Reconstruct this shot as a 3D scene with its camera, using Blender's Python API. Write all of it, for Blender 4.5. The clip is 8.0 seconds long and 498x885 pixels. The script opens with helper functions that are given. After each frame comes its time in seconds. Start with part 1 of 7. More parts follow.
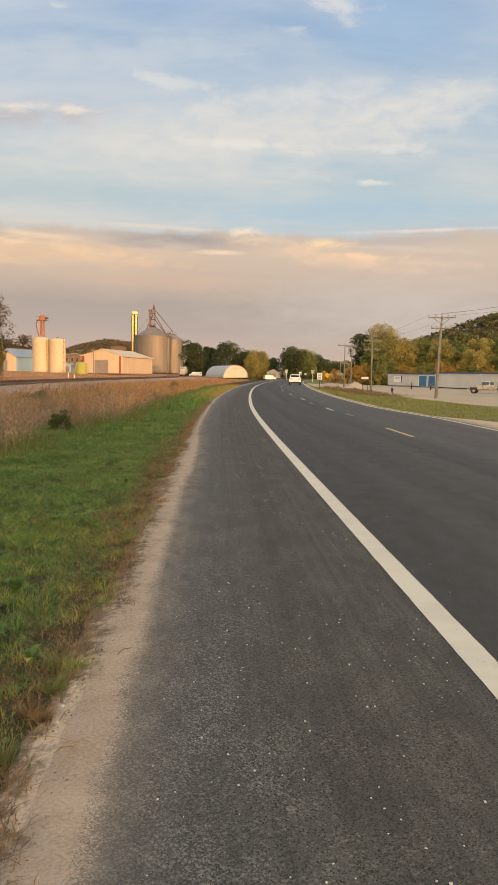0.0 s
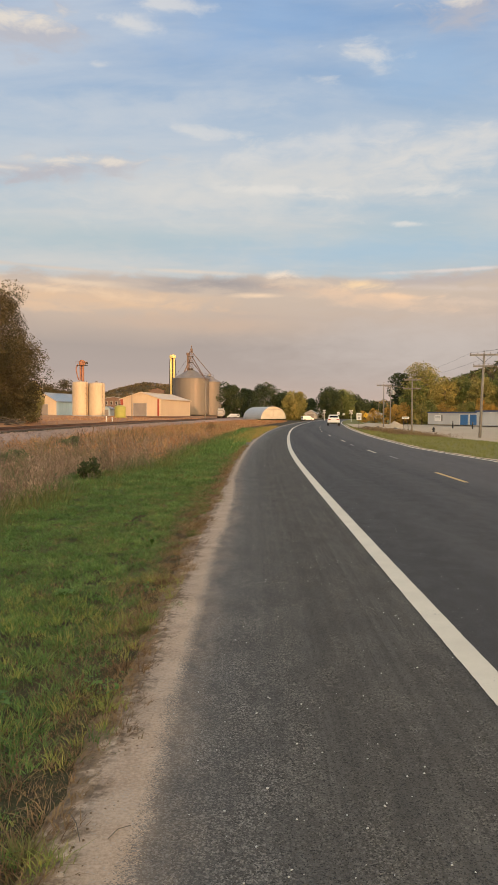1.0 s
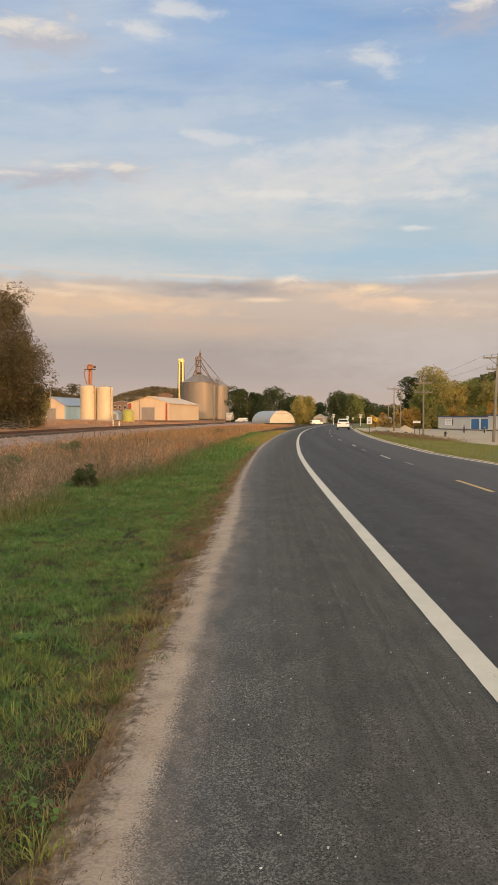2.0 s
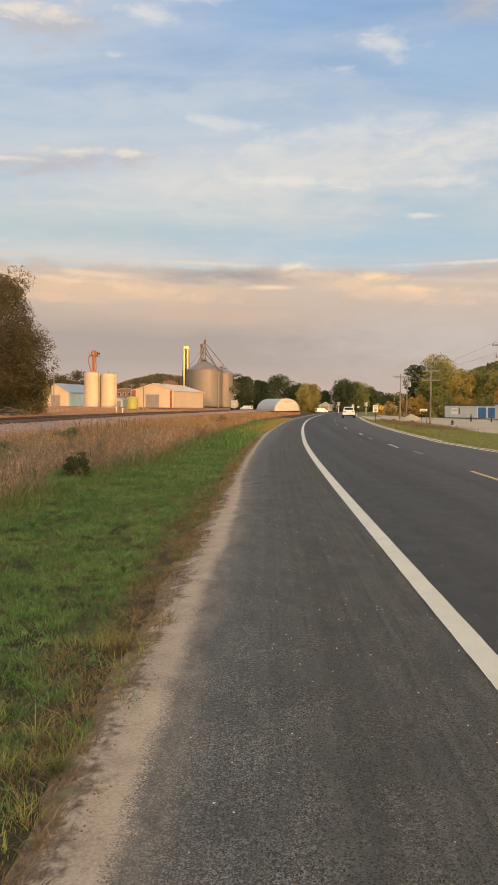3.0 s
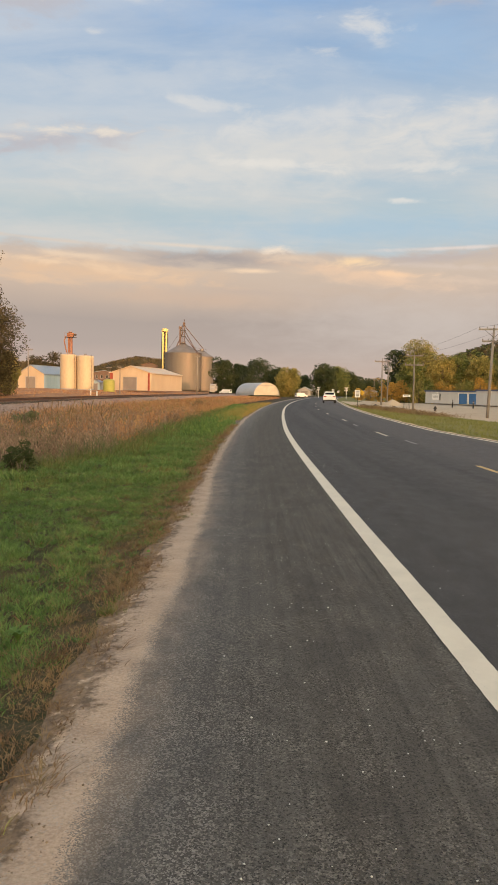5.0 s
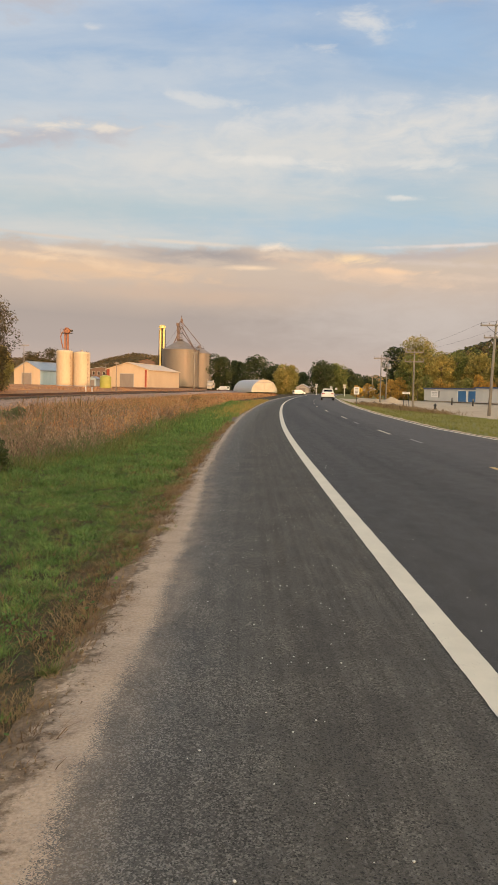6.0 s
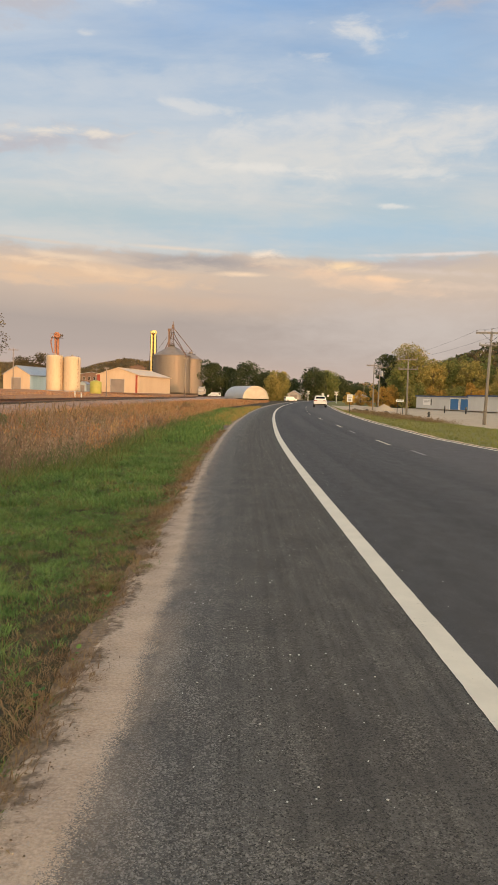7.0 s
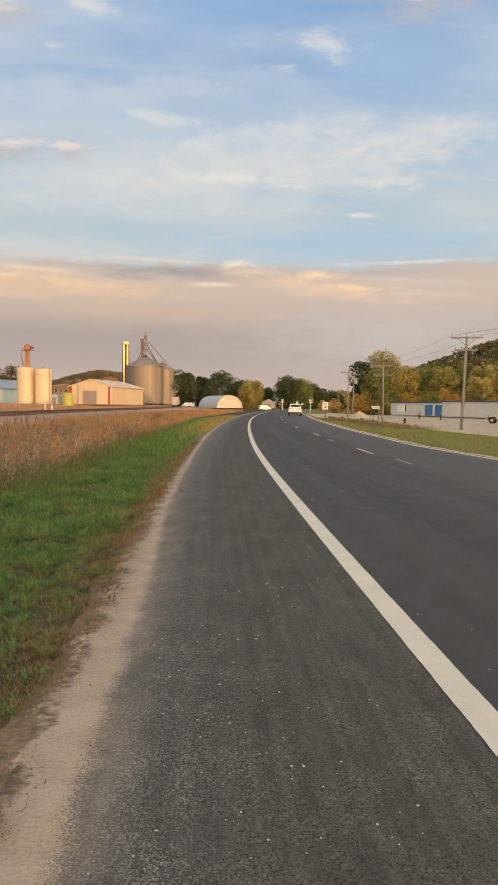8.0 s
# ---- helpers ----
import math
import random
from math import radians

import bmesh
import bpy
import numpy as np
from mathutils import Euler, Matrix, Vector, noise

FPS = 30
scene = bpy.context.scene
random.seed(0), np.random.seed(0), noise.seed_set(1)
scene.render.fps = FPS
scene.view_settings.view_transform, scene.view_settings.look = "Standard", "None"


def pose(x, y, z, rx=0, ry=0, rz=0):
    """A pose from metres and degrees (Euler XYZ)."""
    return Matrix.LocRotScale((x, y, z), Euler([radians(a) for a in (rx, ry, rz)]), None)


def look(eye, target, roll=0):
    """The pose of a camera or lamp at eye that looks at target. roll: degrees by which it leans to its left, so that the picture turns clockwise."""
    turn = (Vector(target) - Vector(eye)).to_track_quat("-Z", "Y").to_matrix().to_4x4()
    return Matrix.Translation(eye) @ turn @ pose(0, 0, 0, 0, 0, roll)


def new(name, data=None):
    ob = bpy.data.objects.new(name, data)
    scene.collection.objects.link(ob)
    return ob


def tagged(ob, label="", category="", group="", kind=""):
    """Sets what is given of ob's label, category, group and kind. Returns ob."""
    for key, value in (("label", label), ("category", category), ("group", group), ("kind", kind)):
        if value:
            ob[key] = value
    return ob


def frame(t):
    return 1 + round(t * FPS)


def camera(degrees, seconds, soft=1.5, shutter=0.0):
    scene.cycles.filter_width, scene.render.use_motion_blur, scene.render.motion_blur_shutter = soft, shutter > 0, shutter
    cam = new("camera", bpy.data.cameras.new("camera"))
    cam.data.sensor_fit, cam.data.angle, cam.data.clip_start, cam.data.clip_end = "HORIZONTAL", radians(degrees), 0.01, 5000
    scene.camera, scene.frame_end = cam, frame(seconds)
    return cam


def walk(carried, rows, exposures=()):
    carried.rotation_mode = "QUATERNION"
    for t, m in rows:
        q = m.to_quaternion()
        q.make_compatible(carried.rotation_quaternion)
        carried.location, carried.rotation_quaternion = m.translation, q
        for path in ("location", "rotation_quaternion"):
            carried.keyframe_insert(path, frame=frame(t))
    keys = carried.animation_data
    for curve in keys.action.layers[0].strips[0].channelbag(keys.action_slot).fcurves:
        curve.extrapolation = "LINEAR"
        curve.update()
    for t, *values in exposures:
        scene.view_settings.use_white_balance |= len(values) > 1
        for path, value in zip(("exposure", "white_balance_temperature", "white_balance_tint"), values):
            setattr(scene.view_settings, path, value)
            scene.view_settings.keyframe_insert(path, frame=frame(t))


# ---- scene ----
cam = camera(36.5, 8.0)
PATH = [
    (0, (-0.158, 0.228, 1.525), (-0.0578, 2.218, 1.345), 1.0),
    (0.5, (-0.108, 0.827, 1.575), (-0.0928, 2.823, 1.463), 0.9),
    (1, (-0.129, 1.472, 1.581), (-0.1308, 3.47, 1.508), 0.2),
    (1.5, (-0.097, 2.131, 1.589), (-0.1018, 4.13, 1.526), 0.0),
    (2, (-0.102, 2.829, 1.568), (-0.1268, 4.827, 1.506), 0.2),
    (3.5, (-0.031, 4.414, 1.506), (-0.0688, 6.411, 1.392), 0.5),
    (4, (-0.037, 5.054, 1.493), (-0.0548, 7.05, 1.37), 0.6),
    (4.5, (-0.021, 5.695, 1.521), (-0.0088, 7.69, 1.392), 0.9),
    (6, (0.057, 7.61, 1.457), (0.0822, 9.605, 1.314), 1.2),
    (6.5, (0.083, 8.166, 1.492), (0.1222, 10.161, 1.357), 1.6),
    (7, (0.002, 8.831, 1.498), (0.0512, 10.826, 1.372), 1.6),
    (7.5, (0.030, 9.479, 1.495), (0.1832, 11.469, 1.378), 1.1),
    (8, (0.021, 10.12, 1.472), (0.1362, 12.113, 1.372), 0.6),
]
LIGHT = [(0, 0.16, 6850, 10), (1, 0.07, 6620, 10), (2, 0.08, 6560, 10), (3.5, 0.15, 6750, 10), (4.5, 0.11, 6700, 10), (6.5, 0.12, 6720, 10), (8, 0.12, 6560, 10)]
walk(cam, [(t, look(eye, target, roll)) for t, eye, target, roll in PATH], LIGHT)

# ---- world, sun, exposure ----
SUN_EL, SUN_AZ = radians(7.0), math.atan2(0.46, -0.89)   # azimuth from +y towards +x
world = bpy.data.worlds.new("sky")
scene.world = world
world.use_nodes = True


class Nodes:
    """Short helper to build node trees."""

    def __init__(self, tree):
        self.t = tree
        tree.nodes.clear()

    def add(self, kind):
        return self.t.nodes.new(kind)

    def put(self, sock, v):
        if isinstance(v, bpy.types.NodeSocket):
            self.t.links.new(v, sock)
        elif hasattr(sock.default_value, "__len__"):
            sock.default_value = (*v, 1.0) if len(sock.default_value) == 4 and len(v) == 3 else v
        else:
            sock.default_value = v

    def math(self, op, a, b=0.0, c=None, clamp=False):
        n = self.add("ShaderNodeMath")
        n.operation, n.use_clamp = op, clamp
        self.put(n.inputs[0], a)
        self.put(n.inputs[1], b)
        if c is not None:
            self.put(n.inputs[2], c)
        return n.outputs[0]

    def noise(self, vec, scale, detail=4.0, rough=0.55, dist=0.0):
        n = self.add("ShaderNodeTexNoise")
        if vec is not None:
            self.put(n.inputs["Vector"], vec)
        n.inputs["Scale"].default_value, n.inputs["Detail"].default_value = scale, detail
        n.inputs["Roughness"].default_value, n.inputs["Distortion"].default_value = rough, dist
        return n.outputs["Fac"]

    def voronoi(self, vec, scale, feature="F1", out="Distance"):
        n = self.add("ShaderNodeTexVoronoi")
        n.feature = feature
        self.put(n.inputs["Vector"], vec)
        n.inputs["Scale"].default_value = scale
        return n.outputs[out]

    def step(self, v, lo, hi, a=0.0, b=1.0):
        n = self.add("ShaderNodeMapRange")
        n.interpolation_type = "SMOOTHSTEP"
        self.put(n.inputs[0], v)
        for i, x in zip((1, 2, 3, 4), (lo, hi, a, b)):
            n.inputs[i].default_value = x
        return n.outputs[0]

    def mix(self, f, a, b, mode="MIX"):
        n = self.add("ShaderNodeMix")
        n.data_type, n.blend_type = "RGBA", mode
        self.put(n.inputs[0], f)
        self.put(n.inputs[6], a)
        self.put(n.inputs[7], b)
        return n.outputs[2]

    def scaled(self, vec, s, rot=(0, 0, 0), loc=(0, 0, 0)):
        n = self.add("ShaderNodeMapping")
        self.put(n.inputs[0], vec)
        n.inputs[1].default_value, n.inputs[2].default_value, n.inputs[3].default_value = loc, rot, s
        return n.outputs[0]

    def ramp(self, f, stops):
        n = self.add("ShaderNodeValToRGB")
        el = n.color_ramp.elements
        while len(el) < len(stops):
            el.new(0.5)
        for e, (p, c) in zip(el, stops):
            e.position, e.color = p, (*c, 1.0)
        self.put(n.inputs[0], f)
        return n.outputs[0]


def srgb(r, g, b):
    """Linear colour of an sRGB triple 0..255."""
    return tuple(((c / 255) / 12.92 if c <= 10 else ((c / 255 + 0.055) / 1.055) ** 2.4) for c in (r, g, b))


def build_sky():
    n = Nodes(world.node_tree)
    d = n.add("ShaderNodeTexCoord").outputs["Generated"]
    xyz = n.add("ShaderNodeSeparateXYZ")
    n.put(xyz.inputs[0], d)
    x, y, z = xyz.outputs
    sky = n.add("ShaderNodeTexSky")
    sky.sky_type, sky.sun_disc = "NISHITA", False
    sky.sun_elevation, sky.sun_rotation = SUN_EL, SUN_AZ
    sky.air_density, sky.dust_density, sky.ozone_density = 1.0, 1.5, 1.5
    blue = n.mix(1.0, sky.outputs[0], (SKY_GAIN,) * 3, "MULTIPLY")
    # evening blue, paler towards the horizon
    veil = n.ramp(n.step(z, 0.0, 0.62), [(0.0, srgb(196, 190, 188)), (0.30, srgb(182, 200, 210)), (0.52, srgb(172, 194, 215)), (0.78, srgb(140, 172, 211)), (1.0, srgb(116, 155, 205))])
    clear = n.mix(0.85, blue, veil)
    # thin high clouds on a flat layer, drawn out sideways
    h = n.math("ADD", n.math("MAXIMUM", z, 0.0), 0.16)
    comb = n.add("ShaderNodeCombineXYZ")
    n.put(comb.inputs[0], n.math("DIVIDE", x, h))
    n.put(comb.inputs[1], n.math("DIVIDE", y, h))
    flat = comb.outputs[0]
    # bearing in degrees and height, for clouds that stand at one place in the sky
    bearing = n.math("MULTIPLY", n.math("ARCTAN2", x, y), 57.3)
    az = n.add("ShaderNodeCombineXYZ")
    n.put(az.inputs[0], n.math("MULTIPLY", bearing, 0.1))
    n.put(az.inputs[1], n.math("MULTIPLY", z, 5.73))
    rough = n.noise(n.scaled(az.outputs[0], (1.0, 2.6, 1), (0, 0, 0.05), (0.3, 0.7, 0)), 3.2, 7, 0.6, 0.4)
    wave = n.noise(n.scaled(az.outputs[0], (0.7, 1.6, 1), (0, 0, 0.05), (4.1, 2.2, 0)), 1.6, 4, 0.5, 0.3)

    def cloud_at(a0, z0, ra, rz, tilt=0.0, ragged=1.0, soft=1.5):
        """How much of a drawn-out cloud about one bearing and height covers a direction."""
        da = n.math("SUBTRACT", bearing, a0)
        dz = n.math("SUBTRACT", n.math("SUBTRACT", z, z0), n.math("MULTIPLY", da, tilt))
        q = n.math("ADD", n.math("POWER", n.math("ABSOLUTE", n.math("DIVIDE", da, ra)), 2.0), n.math("POWER", n.math("ABSOLUTE", n.math("DIVIDE", dz, rz)), 2.0))
        fine = n.math("MULTIPLY", n.math("SUBTRACT", rough, 0.48), 2.4 * ragged)
        return n.step(n.math("SUBTRACT", n.math("ADD", 1.35, fine), n.math("SQRT", q)), 0.0, soft)

    def lay(col, m, amount, c):
        return n.mix(n.math("MULTIPLY", m, amount), col, c)

    broad = n.noise(n.scaled(flat, (0.75, 1.2, 1), (0, 0, 0.12), (0.55, 0.15, 0)), 1.1, 4, 0.5, 0.5)
    wisps = n.noise(n.scaled(flat, (1.3, 3.4, 1), (0, 0, 0.10), (2.1, 0.2, 0)), 1.7, 7, 0.58, 0.35)
    cover = n.math("ADD", n.math("ADD", n.math("MULTIPLY", broad, 0.60), n.math("MULTIPLY", wisps, 0.48)), n.math("MULTIPLY", n.step(x, 0.10, -0.30), 0.05))
    mask = n.step(cover, 0.36, 0.72)
    cloud = n.mix(n.step(z, 0.20, 0.40), srgb(206, 205, 202), srgb(193, 202, 213))
    col = lay(clear, mask, 0.85, cloud)
    # clear blue between the veils
    col = lay(col, cloud_at(10, 0.205, 17, 0.026, 0.0, 0.5), 0.70, srgb(160, 190, 211))
    col = lay(col, cloud_at(-12, 0.222, 12, 0.022, 0.0, 0.5), 0.65, srgb(168, 189, 198))
    col = lay(col, cloud_at(1, 0.455, 9, 0.035, 0.002, 0.8), 0.55, srgb(142, 175, 214))
    col = lay(col, cloud_at(13, 0.40, 6, 0.04, -0.002, 0.8), 0.50, srgb(146, 180, 215))
    # broad bright veils
    col = lay(col, cloud_at(1, 0.285, 17, 0.042, 0.0012, 0.9), 0.80, srgb(212, 211, 208))
    col = lay(col, cloud_at(-8, 0.365, 12, 0.020, 0.001, 1.2), 0.50, srgb(196, 203, 211))
    col = lay(col, cloud_at(6, 0.335, 9, 0.014, 0.002, 1.3), 0.55, srgb(214, 214, 214))
    col = lay(col, cloud_at(15, 0.315, 6, 0.026, 0.001, 1.0), 0.65, srgb(218, 215, 211))
    # grey-lilac tufts with pale tops
    for a0, z0, ra, rz in ((-13.5, 0.300, 6.0, 0.016), (-19.0, 0.287, 4.0, 0.012), (-16.5, 0.432, 4.2, 0.024), (16.5, 0.455, 4.0, 0.020)):
        col = lay(col, cloud_at(a0, z0, ra, rz, 0.001, 1.5), 0.72, srgb(182, 180, 187))
        col = lay(col, cloud_at(a0 - 0.4, z0 + rz * 0.42, ra * 0.75, rz * 0.34, 0.001, 2.0), 0.75, srgb(232, 222, 208))
    # small bright wisps
    for a0, z0, ra, rz, k in ((8.2, 0.424, 2.2, 0.010, 0.75), (9.5, 0.405, 1.0, 0.006, 0.5), (11.8, 0.239, 2.4, 0.0035, 0.8), (-9.2, 0.450, 2.6, 0.008, 0.75), (-5.8, 0.468, 2.4, 0.007, 0.7), (3.0, 0.281, 4.2, 0.0055, 0.7),
                              (5.5, 0.399, 1.2, 0.004, 0.6), (-3.0, 0.345, 3.0, 0.006, 0.5), (15.0, 0.475, 1.4, 0.004, 0.7), (-11.5, 0.408, 1.0, 0.004, 0.6), (13.0, 0.276, 3.5, 0.006, 0.5)):
        col = lay(col, cloud_at(a0, z0, ra, rz, -0.001, 1.8), k * 0.8, srgb(226, 222, 216))
    # a long cloud bank low over the horizon, lit along its upper edge
    top = n.math("ADD", n.math("ADD", z, n.math("MULTIPLY", n.math("SUBTRACT", rough, 0.5), 0.026)), n.math("MULTIPLY", n.math("SUBTRACT", wave, 0.5), 0.020))
    bank = n.step(top, 0.183, 0.171)
    fade = n.step(n.math("ADD", z, n.math("MULTIPLY", n.math("SUBTRACT", wave, 0.5), 0.03)), 0.0, 0.19)
    body = n.ramp(fade, [(0.0, srgb(192, 172, 161)), (0.22, srgb(174, 160, 153)), (0.45, srgb(170, 157, 150)), (0.74, srgb(196, 176, 160)), (0.92, srgb(202, 184, 168)), (1.0, srgb(194, 180, 170))])
    body = lay(body, cloud_at(14, 0.090, 14, 0.055, 0.0, 0.5), 0.75, srgb(200, 189, 182))
    body = lay(body, cloud_at(-13, 0.150, 11, 0.018, -0.0006, 0.7), 0.95, srgb(224, 189, 156))
    body = lay(body, cloud_at(-4, 0.118, 9, 0.012, -0.0006, 0.8), 0.60, srgb(204, 176, 154))
    body = lay(body, cloud_at(-1.5, 0.170, 7.5, 0.012, -0.0008, 1.0), 0.90, srgb(160, 153, 153))
    body = lay(body, cloud_at(13, 0.172, 6, 0.008, 0.0, 1.2), 0.60, srgb(180, 172, 174))
    body = lay(body, cloud_at(8.5, 0.152, 7.5, 0.013, -0.0022, 1.1), 0.95, srgb(228, 196, 168))
    body = lay(body, cloud_at(3.5, 0.172, 3.2, 0.007, -0.001, 1.5), 0.75, srgb(226, 202, 178))
    body = lay(body, cloud_at(8.4, 0.167, 2.0, 0.007, -0.001, 1.4), 0.90, srgb(250, 216, 172))
    body = lay(body, cloud_at(11.0, 0.152, 2.6, 0.004, -0.0015, 1.4), 0.80, srgb(244, 206, 170))
    body = lay(body, cloud_at(0.6, 0.155, 1.8, 0.0035, 0.0, 1.2), 0.85, srgb(244, 214, 182))
    body = lay(body, cloud_at(-12.5, 0.167, 4.5, 0.0045, -0.0008, 1.4), 0.65, srgb(236, 210, 182))
    for a0, z0, ra, rz, k, c in ((-14.5, 0.158, 5.0, 0.0055, 0.70, (238, 208, 176)), (-9.5, 0.149, 4.5, 0.0050, 0.60, (232, 200, 168)), (-5.5, 0.140, 4.5, 0.0050, 0.55, (224, 191, 160)), (-16.0, 0.136, 4.0, 0.0050, 0.50, (226, 192, 160)),
                               (-6.5, 0.162, 3.5, 0.0035, 0.55, (170, 162, 160)), (1.0, 0.128, 5.0, 0.0040, 0.40, (190, 172, 160)), (14.5, 0.160, 4.0, 0.0040, 0.50, (214, 198, 188)), (16.0, 0.142, 4.0, 0.0045, 0.45, (222, 198, 178))):
        body = lay(body, cloud_at(a0, z0, ra, rz, -0.0010, 1.7), k, srgb(*c))
    col = lay(col, bank, 0.96, body)
    col = lay(col, cloud_at(2.5, 0.180, 1.3, 0.005, 0.0, 1.8), 0.85, srgb(246, 224, 200))
    col = lay(col, cloud_at(-15.0, 0.184, 6.0, 0.0030, -0.0007, 1.0), 0.70, srgb(214, 196, 180))
    col = lay(col, cloud_at(-4.5, 0.184, 5.0, 0.0030, -0.0005, 1.2), 0.70, srgb(226, 208, 190))
    col = lay(col, cloud_at(15.5, 0.182, 5.0, 0.0026, 0.0002, 1.2), 0.75, srgb(226, 212, 204))
    # the whole sky brightens and warms towards the low sun
    toward = n.math("ADD", n.math("MULTIPLY", x, math.sin(SUN_AZ)), n.math("MULTIPLY", y, math.cos(SUN_AZ)))
    west = n.math("MULTIPLY", n.step(toward, -0.35, 1.0), n.step(z, 1.0, 0.1))
    col = n.mix(1.0, col, n.mix(west, (1.0, 1.0, 1.0), WEST_GAIN), "MULTIPLY")
    bg = n.add("ShaderNodeBackground")
    n.put(bg.inputs[0], col)
    bg.inputs[1].default_value = 1.0
    out = n.add("ShaderNodeOutputWorld")
    n.put(out.inputs[0], bg.outputs[0])


WEST_GAIN = (10.0, 6.9, 3.4)
SKY_GAIN = 0.10
build_sky()
sun = new("sun", bpy.data.lights.new("sun", "SUN"))
sun.data.energy, sun.data.angle, sun.data.color = 2.3, radians(0.6), (1.0, 0.48, 0.23)
sun_from = Vector((math.sin(SUN_AZ) * math.cos(SUN_EL), math.cos(SUN_AZ) * math.cos(SUN_EL), math.sin(SUN_EL)))
sun.matrix_world = look(sun_from * 50 + Vector((0, 0, 2)), (0, 0, 2))


# ---- materials ----
def material(name, rough=0.8, metal=0.0):
    m = bpy.data.materials.new(name)
    m.use_nodes = True
    n = Nodes(m.node_tree)
    b = n.add("ShaderNodeBsdfPrincipled")
    b.inputs["Roughness"].default_value, b.inputs["Metallic"].default_value = rough, metal
    out = n.add("ShaderNodeOutputMaterial")
    n.put(out.inputs[0], b.outputs[0])
    return m, n, b


def bump(n, b, height, strength, distance):
    k = n.add("ShaderNodeBump")
    k.inputs["Strength"].default_value, k.inputs["Distance"].default_value = strength, distance
    n.put(k.inputs["Height"], height)
    n.put(b.inputs["Normal"], k.outputs[0])


def plain(name, c1, c2, scale=3.0, rough=0.7, metal=0.0, streak=(1, 1, 1), rel=0.15, spec=0.4):
    """A weathered surface: two tones in broad stains and fine grain, with slight relief."""
    m, n, b = material(name, rough, metal)
    o = n.add("ShaderNodeTexCoord").outputs["Object"]
    v = n.scaled(o, streak)
    big, fine = n.noise(v, scale, 4), n.noise(v, scale * 9, 3)
    f = n.step(n.math("ADD", n.math("MULTIPLY", big, 0.7), n.math("MULTIPLY", fine, 0.3)), 0.34, 0.66)
    n.put(b.inputs["Base Color"], n.mix(f, c1, c2))
    n.put(b.inputs["Roughness"], n.step(fine, 0.2, 0.8, max(rough - 0.12, 0.05), min(rough + 0.12, 1)))
    b.inputs["Specular IOR Level"].default_value = spec
    bump(n, b, fine, rel, 0.01)
    return m


def ribbed(name, c1, c2, pitch, axis=0, rough=0.45, metal=0.0, depth=0.02):
    """Painted or galvanised corrugated sheet, its ribs across one axis of the object."""
    m, n, b = material(name, rough, metal)
    o = n.add("ShaderNodeTexCoord").outputs["Object"]
    w = n.add("ShaderNodeTexWave")
    w.wave_type, w.bands_direction = "BANDS", "XYZ"[axis]
    n.put(w.inputs[0], o)
    w.inputs["Scale"].default_value = 0.314 / pitch
    big, fine = n.noise(n.scaled(o, (1, 1, 0.3)), 0.35, 5), n.noise(o, 6, 3)
    f = n.step(n.math("ADD", n.math("MULTIPLY", big, 0.75), n.math("MULTIPLY", fine, 0.25)), 0.35, 0.65)
    n.put(b.inputs["Base Color"], n.mix(f, c1, c2))
    n.put(b.inputs["Roughness"], n.step(big, 0.3, 0.7, rough - 0.08, rough + 0.12))
    bump(n, b, w.outputs["Fac"], 0.6, depth)
    return m


